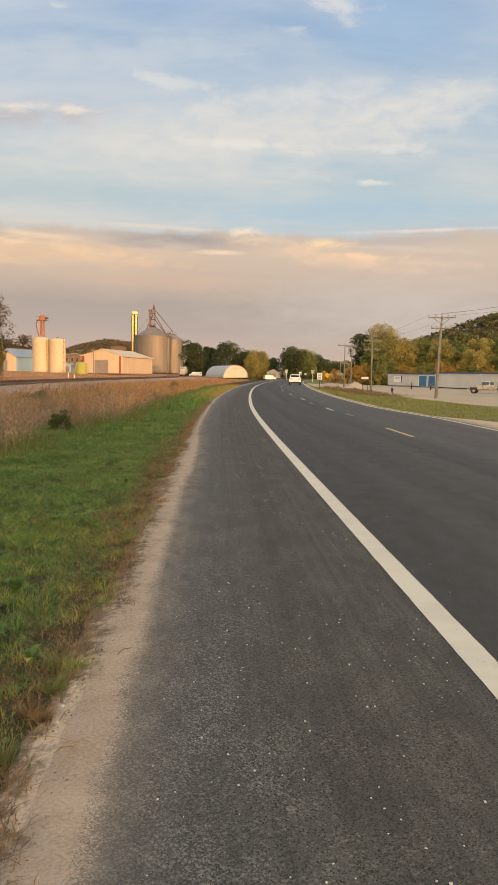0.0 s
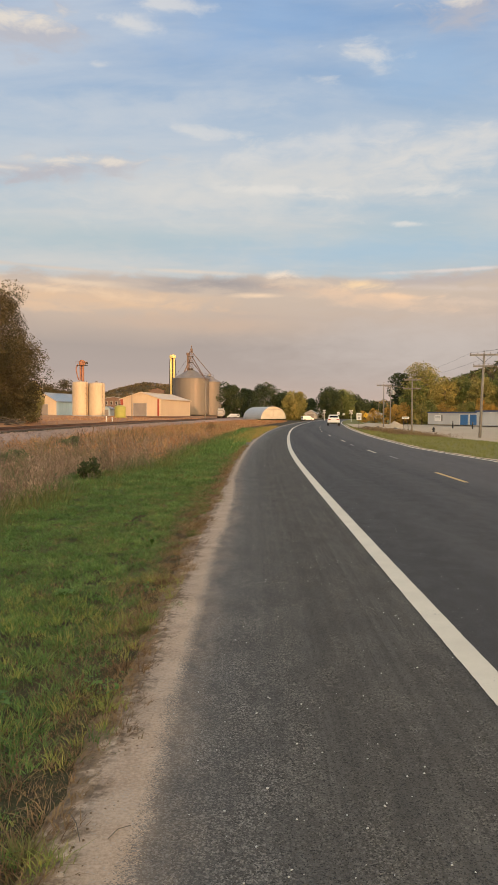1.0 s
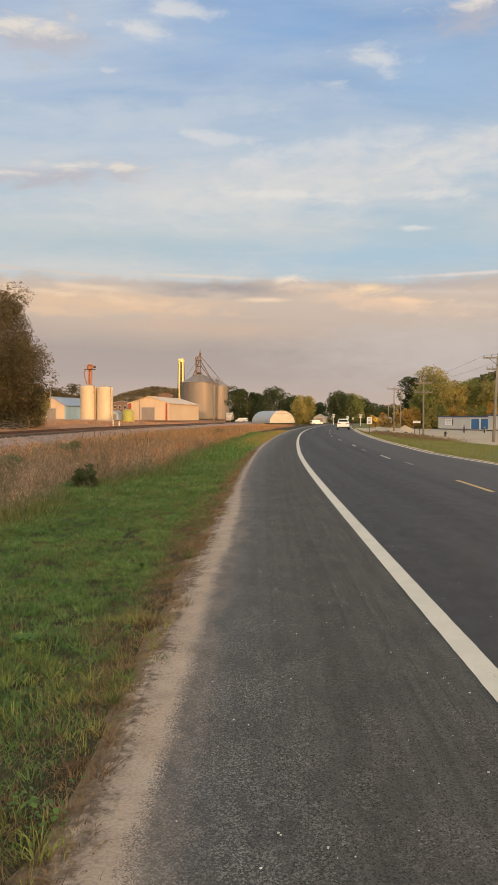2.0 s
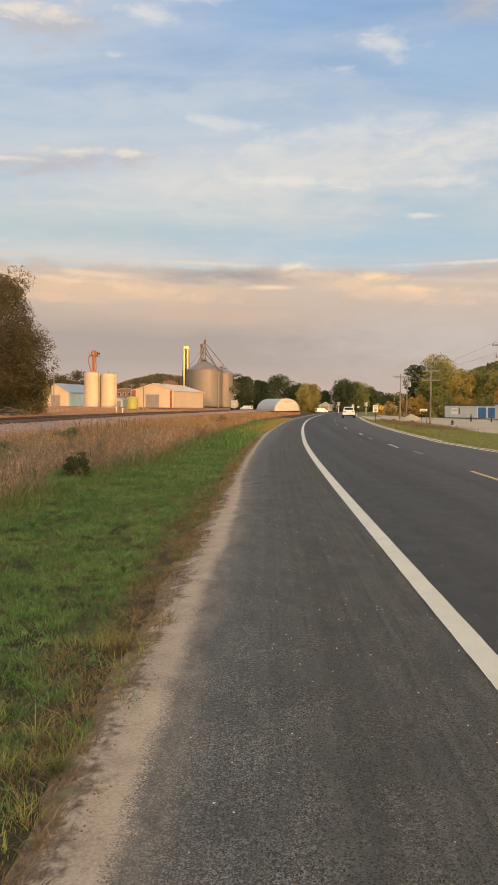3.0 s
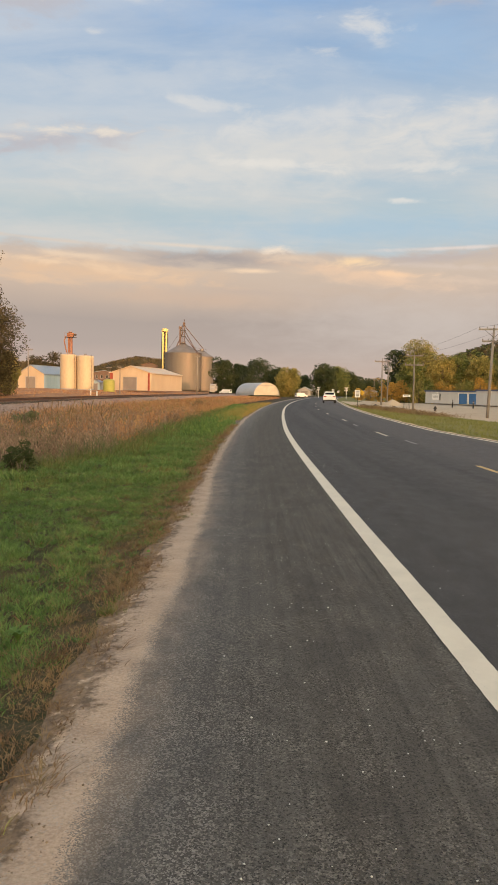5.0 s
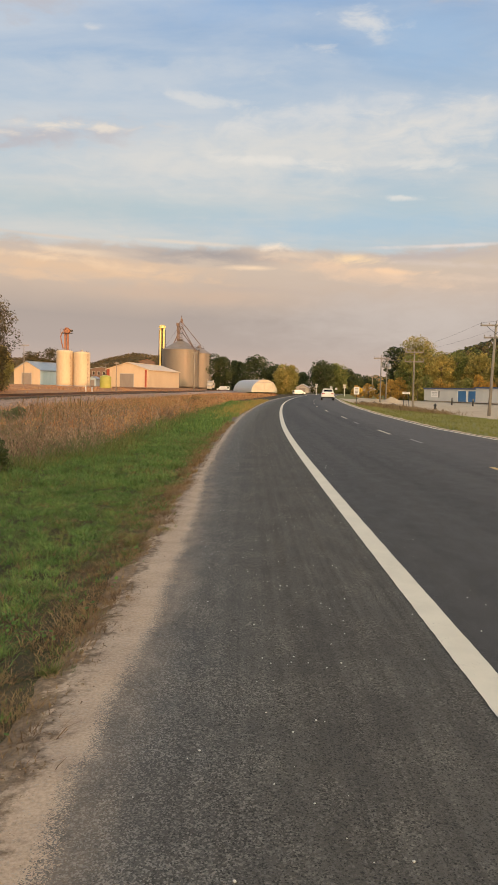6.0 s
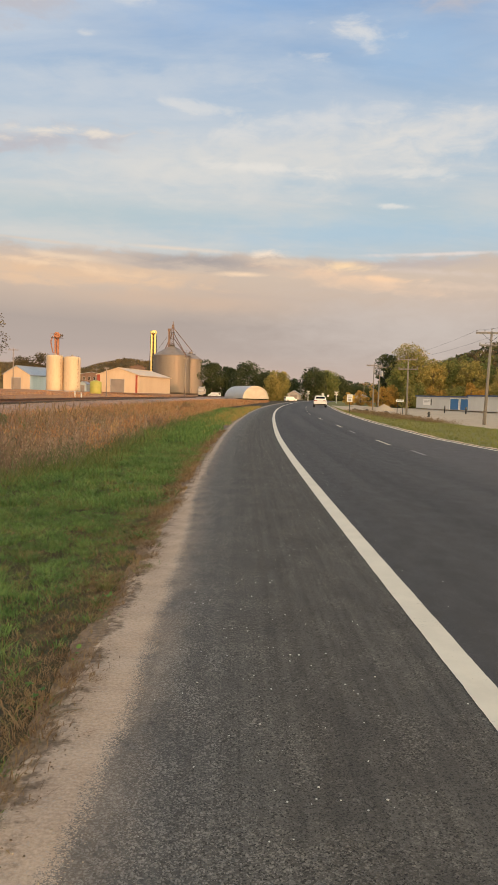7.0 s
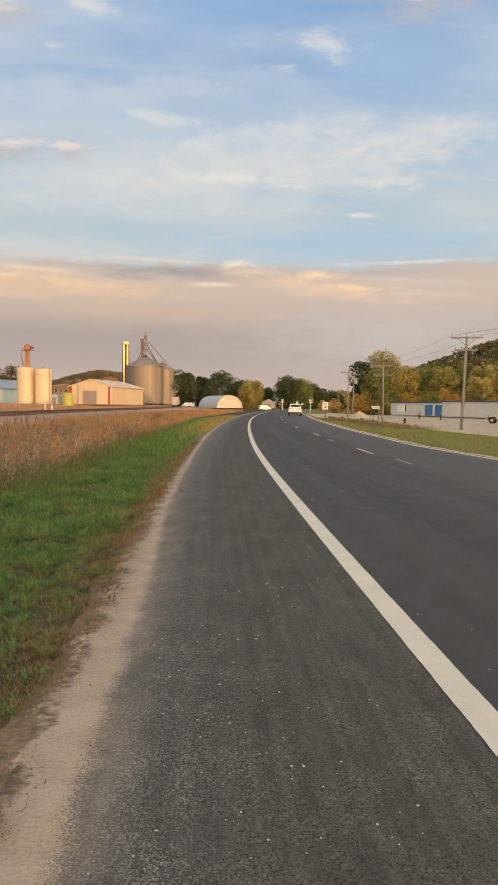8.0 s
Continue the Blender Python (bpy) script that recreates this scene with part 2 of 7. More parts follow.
def make_asphalt():
    """Shoulder and lanes on one sheet; U runs across from the edge line, V along the road."""
    m, n, b = material("road_and_shoulder_surface", 0.85)
    across = n.add("ShaderNodeUVMap")
    across.uv_map = "road"
    uv = across.outputs[0]
    s = n.add("ShaderNodeSeparateXYZ")
    n.put(s.inputs[0], uv)
    u, v = s.outputs[0], s.outputs[1]

    def rand(scale):
        k = n.add("ShaderNodeSeparateXYZ")
        n.put(k.inputs[0], n.voronoi(uv, scale, out="Color"))
        return k.outputs[0], k.outputs[1]

    ra, rb = rand(165.0)
    rc, rd = rand(95.0)
    rg, rh = rand(210.0)
    grain = n.voronoi(uv, 165.0)
    clump = n.noise(n.scaled(uv, (1.0, 0.45, 1)), 4.5, 7, 0.66)
    patch = n.noise(n.scaled(uv, (1.2, 0.7, 1)), 1.6, 5, 0.6)
    streak = n.noise(n.scaled(uv, (13.0, 0.05, 1)), 1.0, 4, 0.6)
    tracks = n.noise(n.scaled(uv, (40.0, 0.35, 1)), 1.0, 4, 0.65)
    base = n.mix(n.step(streak, 0.36, 0.66), (0.078, 0.071, 0.060), (0.108, 0.099, 0.084))
    base = n.mix(n.math("MULTIPLY", n.step(patch, 0.42, 0.66), 0.6), base, (0.066, 0.059, 0.051))
    base = n.mix(n.math("MULTIPLY", n.step(tracks, 0.52, 0.70), 0.5), base, (0.048, 0.043, 0.038))
    base = n.mix(n.math("MULTIPLY", n.step(ra, 0.40, 0.05), 0.80), base, (0.020, 0.018, 0.016))
    # pale aggregate wears through, most of it towards the outer edge
    outer = n.step(u, -0.85, -1.85)
    worn = n.math("ADD", n.math("MULTIPLY", n.step(clump, 0.36, 0.68), 0.42), n.math("MULTIPLY", outer, n.step(clump, -0.2, 0.9)))
    pale = n.math("MULTIPLY", n.step(rb, 0.50, 0.98), worn, clamp=True)
    base = n.mix(pale, base, (0.315, 0.285, 0.242))
    base = n.mix(n.math("MULTIPLY", n.step(rc, 0.84, 0.97), n.math("ADD", n.math("MULTIPLY", worn, 0.45), 0.06)), base, (0.40, 0.36, 0.31))
    base = n.mix(n.math("MULTIPLY", n.step(u, -1.15, -1.90), n.step(clump, 0.0, 0.9, 0.15, 0.45)), base, (0.215, 0.198, 0.172))
    # sand washed from the verge over the broken edge
    ragged = n.math("MULTIPLY", n.math("SUBTRACT", n.noise(uv, 2.2, 8, 0.7), 0.5), 0.20)
    outs = n.math("ADD", u, n.math("ADD", ragged, n.math("ADD", n.step(v, 30.0, 50.0, 0.0, 0.10), n.math("ADD", n.step(v, 10.5, 12.5, -0.05, -0.11), n.step(v, 16.0, 21.0, 0.0, 0.11)))))
    outw = n.math("ADD", outs, n.math("MULTIPLY", n.math("SUBTRACT", rg, 0.5), 0.10))
    dusty = n.step(outw, -1.895, -1.925)
    buried = n.step(outs, -1.86, -1.95)
    soil, soil_rel = sand_colour(n, n.add("ShaderNodeNewGeometry").outputs["Position"])
    base = n.mix(n.math("MULTIPLY", n.step(outw, -1.62, -1.93), n.math("MULTIPLY", n.step(clump, 0.2, 0.7), 0.40)), base, soil)
    base = n.mix(dusty, base, soil)
    # dead roots and dark soil where the turf begins
    pos = n.add("ShaderNodeNewGeometry").outputs["Position"]
    edge = n.math("ADD", n.math("ADD", n.math("ADD", u, n.step(v, 32.0, 50.0, 0.0, 0.12)), n.step(v, 3.6, 5.6, 0.10, 0.0)), n.math("MULTIPLY", n.math("SUBTRACT", n.noise(pos, 3.2, 7, 0.7), 0.5), 0.60))
    dark = n.mix(n.step(n.noise(pos, 26.0, 4, 0.6), 0.38, 0.62), (0.10, 0.068, 0.040), (0.22, 0.15, 0.09))
    base = n.mix(n.math("MULTIPLY", n.step(n.math("ADD", edge, n.math("MULTIPLY", n.math("SUBTRACT", n.noise(pos, 17.0, 5, 0.65), 0.5), 0.45)), -1.99, -2.14), 0.85), base, dark)
    # travelled lanes: a darker, tighter overlay
    lane = n.math("MULTIPLY", n.step(u, 0.02, 0.10), n.step(u, 6.95, 6.85))
    lane_col = n.mix(n.step(n.noise(n.scaled(uv, (1.3, 0.03, 1)), 1.0, 2), 0.35, 0.65), (0.057, 0.053, 0.050), (0.080, 0.074, 0.069))
    lane_col = n.mix(n.math("MULTIPLY", n.step(rb, 0.80, 0.98), 0.35), lane_col, (0.17, 0.16, 0.15))
    wear = n.step(n.noise(n.scaled(uv, (0.5, 0.012, 1), (0, 0, 0), (0.4, 0.1, 0)), 1.0, 3), 0.45, 0.7)
    far_lane = n.math("MULTIPLY", n.step(u, 2.9, 4.2), 0.6)
    lane_col = n.mix(n.math("MAXIMUM", far_lane, n.math("MULTIPLY", wear, 0.3)), lane_col, (0.122, 0.108, 0.101))
    n.put(b.inputs["Base Color"], n.mix(lane, base, lane_col))
    n.put(b.inputs["Roughness"], n.math("SUBTRACT", n.step(clump, 0.3, 0.7, 0.78, 0.96), n.math("MULTIPLY", lane, 0.06)))
    n.put(b.inputs["Specular IOR Level"], n.math("ADD", 0.22, n.math("MULTIPLY", lane, 0.02)))
    stony = n.math("ADD", n.math("MULTIPLY", grain, 1.4), n.math("ADD", clump, n.math("MULTIPLY", rc, 0.3)))
    relief = n.math("ADD", n.math("MULTIPLY", stony, n.math("SUBTRACT", 1.0, buried)), n.math("MULTIPLY", n.math("MULTIPLY", soil_rel, buried), 2.0))
    bump(n, b, relief, 0.5, 0.005)
    return m


def make_soil(name, tones, scale=1.2, stones=0.0, stone_col=(0.5, 0.45, 0.4), stone_scale=40.0, rel=0.6):
    m, n, b = material(name, 0.95)
    g = n.add("ShaderNodeNewGeometry").outputs["Position"]
    big, mid, fine = n.noise(g, scale * 0.12, 4), n.noise(g, scale, 5, 0.6), n.noise(g, scale * 14, 4, 0.65)
    f = n.math("ADD", n.math("MULTIPLY", big, 0.45), n.math("ADD", n.math("MULTIPLY", mid, 0.35), n.math("MULTIPLY", fine, 0.2)))
    k = len(tones) - 1
    col = n.ramp(n.step(f, 0.36, 0.64), [(i / k, c) for i, c in enumerate(tones)])
    if stones:
        s = n.add("ShaderNodeSeparateXYZ")
        n.put(s.inputs[0], n.voronoi(g, stone_scale, out="Color"))
        col = n.mix(n.math("MULTIPLY", n.step(s.outputs[0], 1 - stones, 1 - stones * 0.5), 0.8), col, stone_col)
        bump(n, b, n.math("ADD", n.voronoi(g, stone_scale), fine), rel, 0.012)
    else:
        bump(n, b, n.math("ADD", mid, fine), rel, 0.03)
    n.put(b.inputs["Base Color"], col)
    b.inputs["Specular IOR Level"].default_value = 0.2
    return m


def make_blades(name, tones, patch=0.35, trans=0.25, single=0.5, tuft=0.0):
    """Leaves and blades: a tone for each island, shifted in broad patches over the ground."""
    m, n, b = material(name, 0.65)
    g = n.add("ShaderNodeNewGeometry")
    pn = n.math("ADD", n.math("MULTIPLY", n.noise(g.outputs["Position"], patch, 3), 0.62), n.math("MULTIPLY", n.noise(g.outputs["Position"], patch * 6.0, 2), 0.38))
    if tuft:
        pn = n.math("ADD", n.math("MULTIPLY", pn, 0.5), n.math("MULTIPLY", n.noise(g.outputs["Position"], tuft, 3, 0.6), 0.5))
    f = n.math("ADD", n.math("MULTIPLY", g.outputs["Random Per Island"], single), n.math("MULTIPLY", n.step(pn, 0.34, 0.66), 1.0 - single))
    k = len(tones) - 1
    col = n.ramp(f, [(i / k, c) for i, c in enumerate(tones)])
    n.put(b.inputs["Base Color"], col)
    b.inputs["Specular IOR Level"].default_value = 0.25
    tr = n.add("ShaderNodeBsdfTranslucent")
    n.put(tr.inputs[0], col)
    mx = n.add("ShaderNodeMixShader")
    mx.inputs[0].default_value = trans
    n.put(mx.inputs[1], b.outputs[0])
    n.put(mx.inputs[2], tr.outputs[0])
    for l in list(n.t.links):
        if l.to_node.type == "OUTPUT_MATERIAL":
            n.t.links.remove(l)
    out = [k for k in n.t.nodes if k.type == "OUTPUT_MATERIAL"][0]
    n.put(out.inputs[0], mx.outputs[0])
    return m


def make_paint(name, c, under, wear):
    """Road paint, worn through to the asphalt in specks."""
    m, n, b = material(name, 0.7)
    g = n.add("ShaderNodeNewGeometry").outputs["Position"]
    f = n.math("ADD", n.math("MULTIPLY", n.noise(g, 55.0, 4, 0.7), 0.55), n.math("MULTIPLY", n.noise(g, 3.0, 4), 0.45))
    grime = n.noise(g, 2.6, 6, 0.65)
    col = n.mix(n.step(grime, 0.35, 0.7), c, tuple(v * 0.90 for v in c))
    n.put(b.inputs["Base Color"], n.mix(n.step(f, 0.62 - wear, 0.70 - wear), col, under))
    bump(n, b, n.noise(g, 120.0, 3), 0.4, 0.003)
    return m


def sand_colour(n, uv):
    """Tan dirt with paler dust and a few small stones."""
    mid, fine = n.noise(uv, 4.0, 6, 0.62), n.noise(uv, 60.0, 4, 0.65)
    f = n.math("ADD", n.math("MULTIPLY", mid, 0.42), n.math("MULTIPLY", fine, 0.58))
    col = n.ramp(n.step(f, 0.34, 0.66), [(0.0, (0.43, 0.308, 0.212)), (0.5, (0.56, 0.415, 0.292)), (1.0, (0.66, 0.51, 0.37))])
    k = n.add("ShaderNodeSeparateXYZ")
    n.put(k.inputs[0], n.voronoi(uv, 130.0, out="Color"))
    return n.mix(n.math("MULTIPLY", n.step(k.outputs[0], 0.86, 0.98), 0.55), col, (0.50, 0.43, 0.35)), n.math("ADD", n.math("MULTIPLY", mid, 0.5), fine)


def make_sand():
    m, n, b = material("sandy_gravel", 0.95)
    pos = n.add("ShaderNodeNewGeometry").outputs["Position"]
    col, rel = sand_colour(n, pos)
    n.put(b.inputs["Base Color"], col)
    b.inputs["Specular IOR Level"].default_value = 0.2
    bump(n, b, rel, 0.8, 0.012)
    return m


ASPHALT = make_asphalt()
WHITE_LINE = make_paint("white_road_paint", (0.69, 0.615, 0.49), (0.14, 0.125, 0.11), 0.025)
# near dashes: orange light is put into the yellow; the far dashes stay paler
SUNLIT_DASH = make_paint("sunlit_yellow_road_paint", (0.60, 0.40, 0.15), (0.10, 0.09, 0.08), 0.06)
PALE_DASH = make_paint("pale_yellow_road_paint", (0.52, 0.45, 0.33), (0.10, 0.09, 0.08), 0.06)
FADED_LINE = make_paint("faded_road_paint", (0.24, 0.22, 0.20), (0.09, 0.085, 0.08), 0.10)
SAND = make_sand()
def make_verge_soil():
    """Turf soil beside the strip, darkened to read as shade between tufts, turning to dry marsh soil towards the ditch.
    """
    m, n, b = material("verge_soil", 0.95)
    k = n.add("ShaderNodeUVMap")
    k.uv_map = "road"
    s = n.add("ShaderNodeSeparateXYZ")
    n.put(s.inputs[0], k.outputs[0])
    g = n.add("ShaderNodeNewGeometry").outputs["Position"]
    mid, fine = n.noise(g, 2.2, 5, 0.6), n.noise(g, 30.0, 4, 0.65)
    f = n.step(n.math("ADD", n.math("MULTIPLY", mid, 0.65), n.math("MULTIPLY", fine, 0.35)), 0.36, 0.64)
    # the dark green tone stands in for shade in the gaps of the grass
    turf = n.ramp(f, [(0.0, (0.070, 0.050, 0.029)), (0.5, (0.048, 0.050, 0.021)), (1.0, (0.10, 0.074, 0.042))])
    marsh = n.ramp(f, [(0.0, (0.050, 0.036, 0.022)), (0.5, (0.085, 0.060, 0.035)), (1.0, (0.042, 0.042, 0.020))])
    edge = n.math("ADD", s.outputs[0], n.math("MULTIPLY", n.math("SUBTRACT", n.noise(g, 0.8, 5), 0.5), 2.5))
    n.put(b.inputs["Base Color"], n.mix(n.step(edge, -4.8, -6.0), turf, marsh))
    b.inputs["Specular IOR Level"].default_value = 0.2
    bump(n, b, n.math("ADD", mid, fine), 0.7, 0.03)
    return m


VERGE = make_verge_soil()
LAWN = make_soil("mown_lawn", [(0.14, 0.145, 0.046), (0.195, 0.18, 0.06), (0.12, 0.135, 0.042)], 0.4)
FIELD = make_soil("field", [(0.10, 0.11, 0.045), (0.16, 0.14, 0.07), (0.09, 0.10, 0.04)], 0.3)
# brown dirt, with the low sun's orange glow added to its colour
YARD = make_soil("sun_warmed_yard_dirt", [(0.30, 0.142, 0.062), (0.40, 0.205, 0.095), (0.185, 0.098, 0.046)], 0.35, 0.15, (0.34, 0.23, 0.15), 12.0)
LOT = make_soil("crushed_limestone", [(0.40, 0.31, 0.215), (0.49, 0.39, 0.28), (0.34, 0.265, 0.18)], 0.3, 0.2, (0.48, 0.38, 0.28), 20.0)
CLOD = make_soil("brown_dirt_clods", [(0.14, 0.095, 0.06), (0.24, 0.17, 0.11), (0.36, 0.27, 0.18)], 9.0)
BALLAST = make_soil("rail_ballast", [(0.22, 0.155, 0.125), (0.30, 0.22, 0.18), (0.16, 0.115, 0.09)], 2.0, 0.45, (0.42, 0.31, 0.26), 14.0, 1.0)
GRASS = make_blades("grass_blades", [(0.028, 0.060, 0.019), (0.088, 0.168, 0.047), (0.168, 0.270, 0.074), (0.30, 0.362, 0.118)], patch=0.9, single=0.34, tuft=9.0)
GRASS_DULL = make_blades("olive_grass_blades", [(0.060, 0.082, 0.026), (0.115, 0.140, 0.043), (0.190, 0.190, 0.066), (0.30, 0.245, 0.115)], patch=0.9, single=0.34, tuft=7.0)
GRASS_BRIGHT = make_blades("yellow_green_grass_blades", [(0.17, 0.23, 0.055), (0.30, 0.32, 0.085), (0.43, 0.37, 0.12)], patch=1.6)
CLOVER = make_blades("clover_leaves", [(0.055, 0.115, 0.03), (0.10, 0.18, 0.045), (0.15, 0.24, 0.06)], patch=1.4)
STRAW = make_blades("straw_blades", [(0.085, 0.055, 0.032), (0.17, 0.105, 0.055), (0.32, 0.215, 0.115), (0.15, 0.13, 0.055)], patch=1.2, single=0.34, tuft=6.0)
REEDS = make_blades("reed_blades", [(0.062, 0.068, 0.034), (0.145, 0.098, 0.067), (0.275, 0.185, 0.135), (0.48, 0.355, 0.265), (0.150, 0.104, 0.073)], patch=0.6, single=0.30, tuft=2.6)
# russet seed grass, its tones pushed to orange for low sun falling on it
SUN_RUSSET = make_blades("sun_warmed_russet_blades", [(0.14, 0.145, 0.050), (0.28, 0.135, 0.064), (0.48, 0.235, 0.108), (0.58, 0.35, 0.185), (0.25, 0.22, 0.080)], patch=0.4, single=0.30, tuft=2.2)
OLIVE = make_blades("olive_mown_blades", [(0.15, 0.165, 0.045), (0.215, 0.215, 0.062), (0.29, 0.26, 0.09)], patch=0.2)
GOLDEN = make_blades("golden_blades", [(0.22, 0.22, 0.065), (0.38, 0.27, 0.085), (0.44, 0.30, 0.10), (0.22, 0.23, 0.065)], patch=0.3)
SHRUB = make_blades("shrub_leaves", [(0.036, 0.055, 0.020), (0.072, 0.095, 0.034), (0.14, 0.14, 0.055)])
SAGE = make_blades("sage_leaves", [(0.075, 0.092, 0.042), (0.140, 0.158, 0.075), (0.23, 0.225, 0.12)])
# green lowered in tone so that crowns look as if in shade
LEAF_SHADED = make_blades("shaded_green_leaves", [(0.028, 0.043, 0.021), (0.054, 0.075, 0.031), (0.105, 0.122, 0.048)], patch=0.22, trans=0.30, single=0.22)
LEAF_MID = make_blades("green_leaves", [(0.075, 0.105, 0.036), (0.155, 0.185, 0.058), (0.29, 0.285, 0.095)], patch=0.22, trans=0.35, single=0.22)
LEAF_YELLOW = make_blades("yellowing_leaves", [(0.130, 0.145, 0.048), (0.29, 0.265, 0.085), (0.50, 0.40, 0.14)], patch=0.22, trans=0.35, single=0.22)
LEAF_ORANGE = make_blades("orange_leaves", [(0.22, 0.165, 0.046), (0.46, 0.275, 0.066), (0.37, 0.285, 0.078)], patch=0.22, trans=0.35, single=0.22)
LEAF_WILLOW = make_blades("olive_leaves", [(0.042, 0.040, 0.020), (0.088, 0.074, 0.035), (0.165, 0.130, 0.060)], patch=0.4, trans=0.30, single=0.25)
# pale, even tones put the look of distance haze into the leaves
LEAF_HAZED = make_blades("hazed_hillside_leaves", [(0.100, 0.080, 0.042), (0.150, 0.116, 0.058), (0.215, 0.150, 0.070)], patch=0.05, trans=0.30, single=0.2)
HILLSIDE = make_soil("wooded_hillside", [(0.07, 0.062, 0.032), (0.11, 0.090, 0.044), (0.08, 0.072, 0.036)], 0.15)
BARK = plain("bark", (0.10, 0.08, 0.06), (0.20, 0.165, 0.13), 2.5, 0.95, streak=(3, 3, 0.5), rel=0.8)
POLE_WOOD = plain("weathered_pole_wood", (0.19, 0.17, 0.15), (0.30, 0.27, 0.245), 1.5, 0.9, streak=(4, 4, 0.25), rel=0.5)
SLEEPER_WOOD = plain("creosoted_timber", (0.055, 0.045, 0.038), (0.12, 0.10, 0.085), 2.0, 0.95, rel=0.6)
RAIL_STEEL = plain("rusty_rail_steel", (0.10, 0.055, 0.035), (0.19, 0.10, 0.06), 4.0, 0.6, 0.5)
GALV = ribbed("galvanised_bin_sheet", (0.185, 0.16, 0.14), (0.23, 0.205, 0.18), 1.1, 2, 0.55, 0.6, 0.012)
GALV_ROOF = plain("galvanised_roof", (0.23, 0.205, 0.185), (0.29, 0.265, 0.24), 0.3, 0.6, 0.45)
TANK_WHITE = plain("cream_tank_paint", (0.45, 0.36, 0.255), (0.57, 0.465, 0.335), 0.35, 0.6, streak=(1, 1, 0.3))
RUST_STEEL = plain("rust_red_steel", (0.24, 0.10, 0.06), (0.33, 0.16, 0.10), 0.8, 0.75)
DULL_STEEL = plain("dull_brown_steel", (0.115, 0.078, 0.064), (0.18, 0.125, 0.105), 0.8, 0.7)
RED_TRIM = plain("red_trim_paint", (0.25, 0.045, 0.028), (0.32, 0.07, 0.04), 1.0, 0.6)
CREAM_SHEET = ribbed("cream_wall_sheet", (0.47, 0.365, 0.255), (0.55, 0.445, 0.325), 0.3, 0, 0.5)
CREAM_SHEET_Y = ribbed("cream_side_sheet", (0.47, 0.365, 0.255), (0.55, 0.445, 0.325), 0.3, 1, 0.5)
PALE_ROOF = ribbed("pale_roof_sheet", (0.52, 0.42, 0.31), (0.60, 0.50, 0.38), 0.3, 1, 0.5, 0.1)
BLUE_SHEET = ribbed("blue_grey_sheet", (0.30, 0.42, 0.50), (0.40, 0.52, 0.60), 0.3, 1, 0.5)
GREY_ROOF = ribbed("blue_grey_roof", (0.24, 0.29, 0.35), (0.33, 0.38, 0.44), 0.3, 1, 0.45, 0.2)
GREY_DOOR = ribbed("grey_door_sheet", (0.20, 0.18, 0.17), (0.28, 0.25, 0.23), 0.25, 2, 0.6)
LIME = plain("lime_tank_plastic", (0.27, 0.28, 0.06), (0.34, 0.34, 0.09), 0.5, 0.5)
QUONSET_SHEET = ribbed("quonset_sheet", (0.40, 0.41, 0.40), (0.50, 0.50, 0.48), 0.5, 1, 0.4, 0.3)
QUONSET_END = plain("quonset_end_wall", (0.44, 0.41, 0.34), (0.53, 0.50, 0.42), 0.5, 0.6)
STORE_WALL = ribbed("grey_storage_sheet", (0.44, 0.45, 0.45), (0.52, 0.53, 0.53), 0.3, 0, 0.5)
STORE_TRIM = plain("blue_trim", (0.045, 0.07, 0.14), (0.07, 0.10, 0.19), 1.0, 0.5)
BLUE_DOOR = ribbed("blue_roll_up_door", (0.028, 0.12, 0.30), (0.045, 0.16, 0.36), 0.18, 2, 0.45)
WHITE_PAINT = plain("white_paint", (0.70, 0.69, 0.66), (0.82, 0.81, 0.78), 1.2, 0.5)
# white paint greyed down to stand in for shade on far houses and truck
SHADED_WHITE = plain("shaded_white_paint", (0.30, 0.29, 0.27), (0.38, 0.36, 0.33), 1.2, 0.6)
BRICK_RED = plain("weathered_red_brick", (0.115, 0.078, 0.062), (0.16, 0.11, 0.09), 0.8, 0.9)
CAR_WHITE = plain("white_car_paint", (0.74, 0.74, 0.73), (0.80, 0.80, 0.79), 0.6, 0.22, spec=0.6, rel=0.0)
CAR_SILVER = plain("silver_car_paint", (0.28, 0.28, 0.27), (0.34, 0.34, 0.33), 0.6, 0.3, 0.5, rel=0.0)
CAR_GLASS = plain("dark_car_glass", (0.012, 0.013, 0.015), (0.02, 0.022, 0.025), 1.0, 0.08, spec=0.7, rel=0.0)
BLACK_TRIM = plain("black_plastic_trim", (0.018, 0.018, 0.018), (0.035, 0.034, 0.033), 3.0, 0.6)
TYRE = plain("tyre_rubber", (0.016, 0.016, 0.016), (0.03, 0.029, 0.028), 6.0, 0.85)
RIM = plain("wheel_rim", (0.40, 0.40, 0.40), (0.5, 0.5, 0.5), 3.0, 0.3, 0.8)
TAIL_RED = plain("red_lamp_lens", (0.34, 0.012, 0.010), (0.42, 0.02, 0.015), 3.0, 0.2)
SIGN_WHITE = plain("white_sign_face", (0.72, 0.72, 0.72), (0.8, 0.8, 0.8), 3.0, 0.5)
SIGN_GREY = plain("sign_marking_grey", (0.30, 0.30, 0.31), (0.36, 0.36, 0.37), 3.0, 0.6)
SIGN_YELLOW = plain("yellow_sign_face", (0.62, 0.36, 0.02), (0.70, 0.43, 0.03), 3.0, 0.5)
DARK_STEEL = plain("dark_steel_post", (0.035, 0.033, 0.032), (0.07, 0.065, 0.06), 3.0, 0.6)
CERAMIC = plain("insulator_ceramic", (0.22, 0.19, 0.17), (0.30, 0.26, 0.24), 8.0, 0.3)
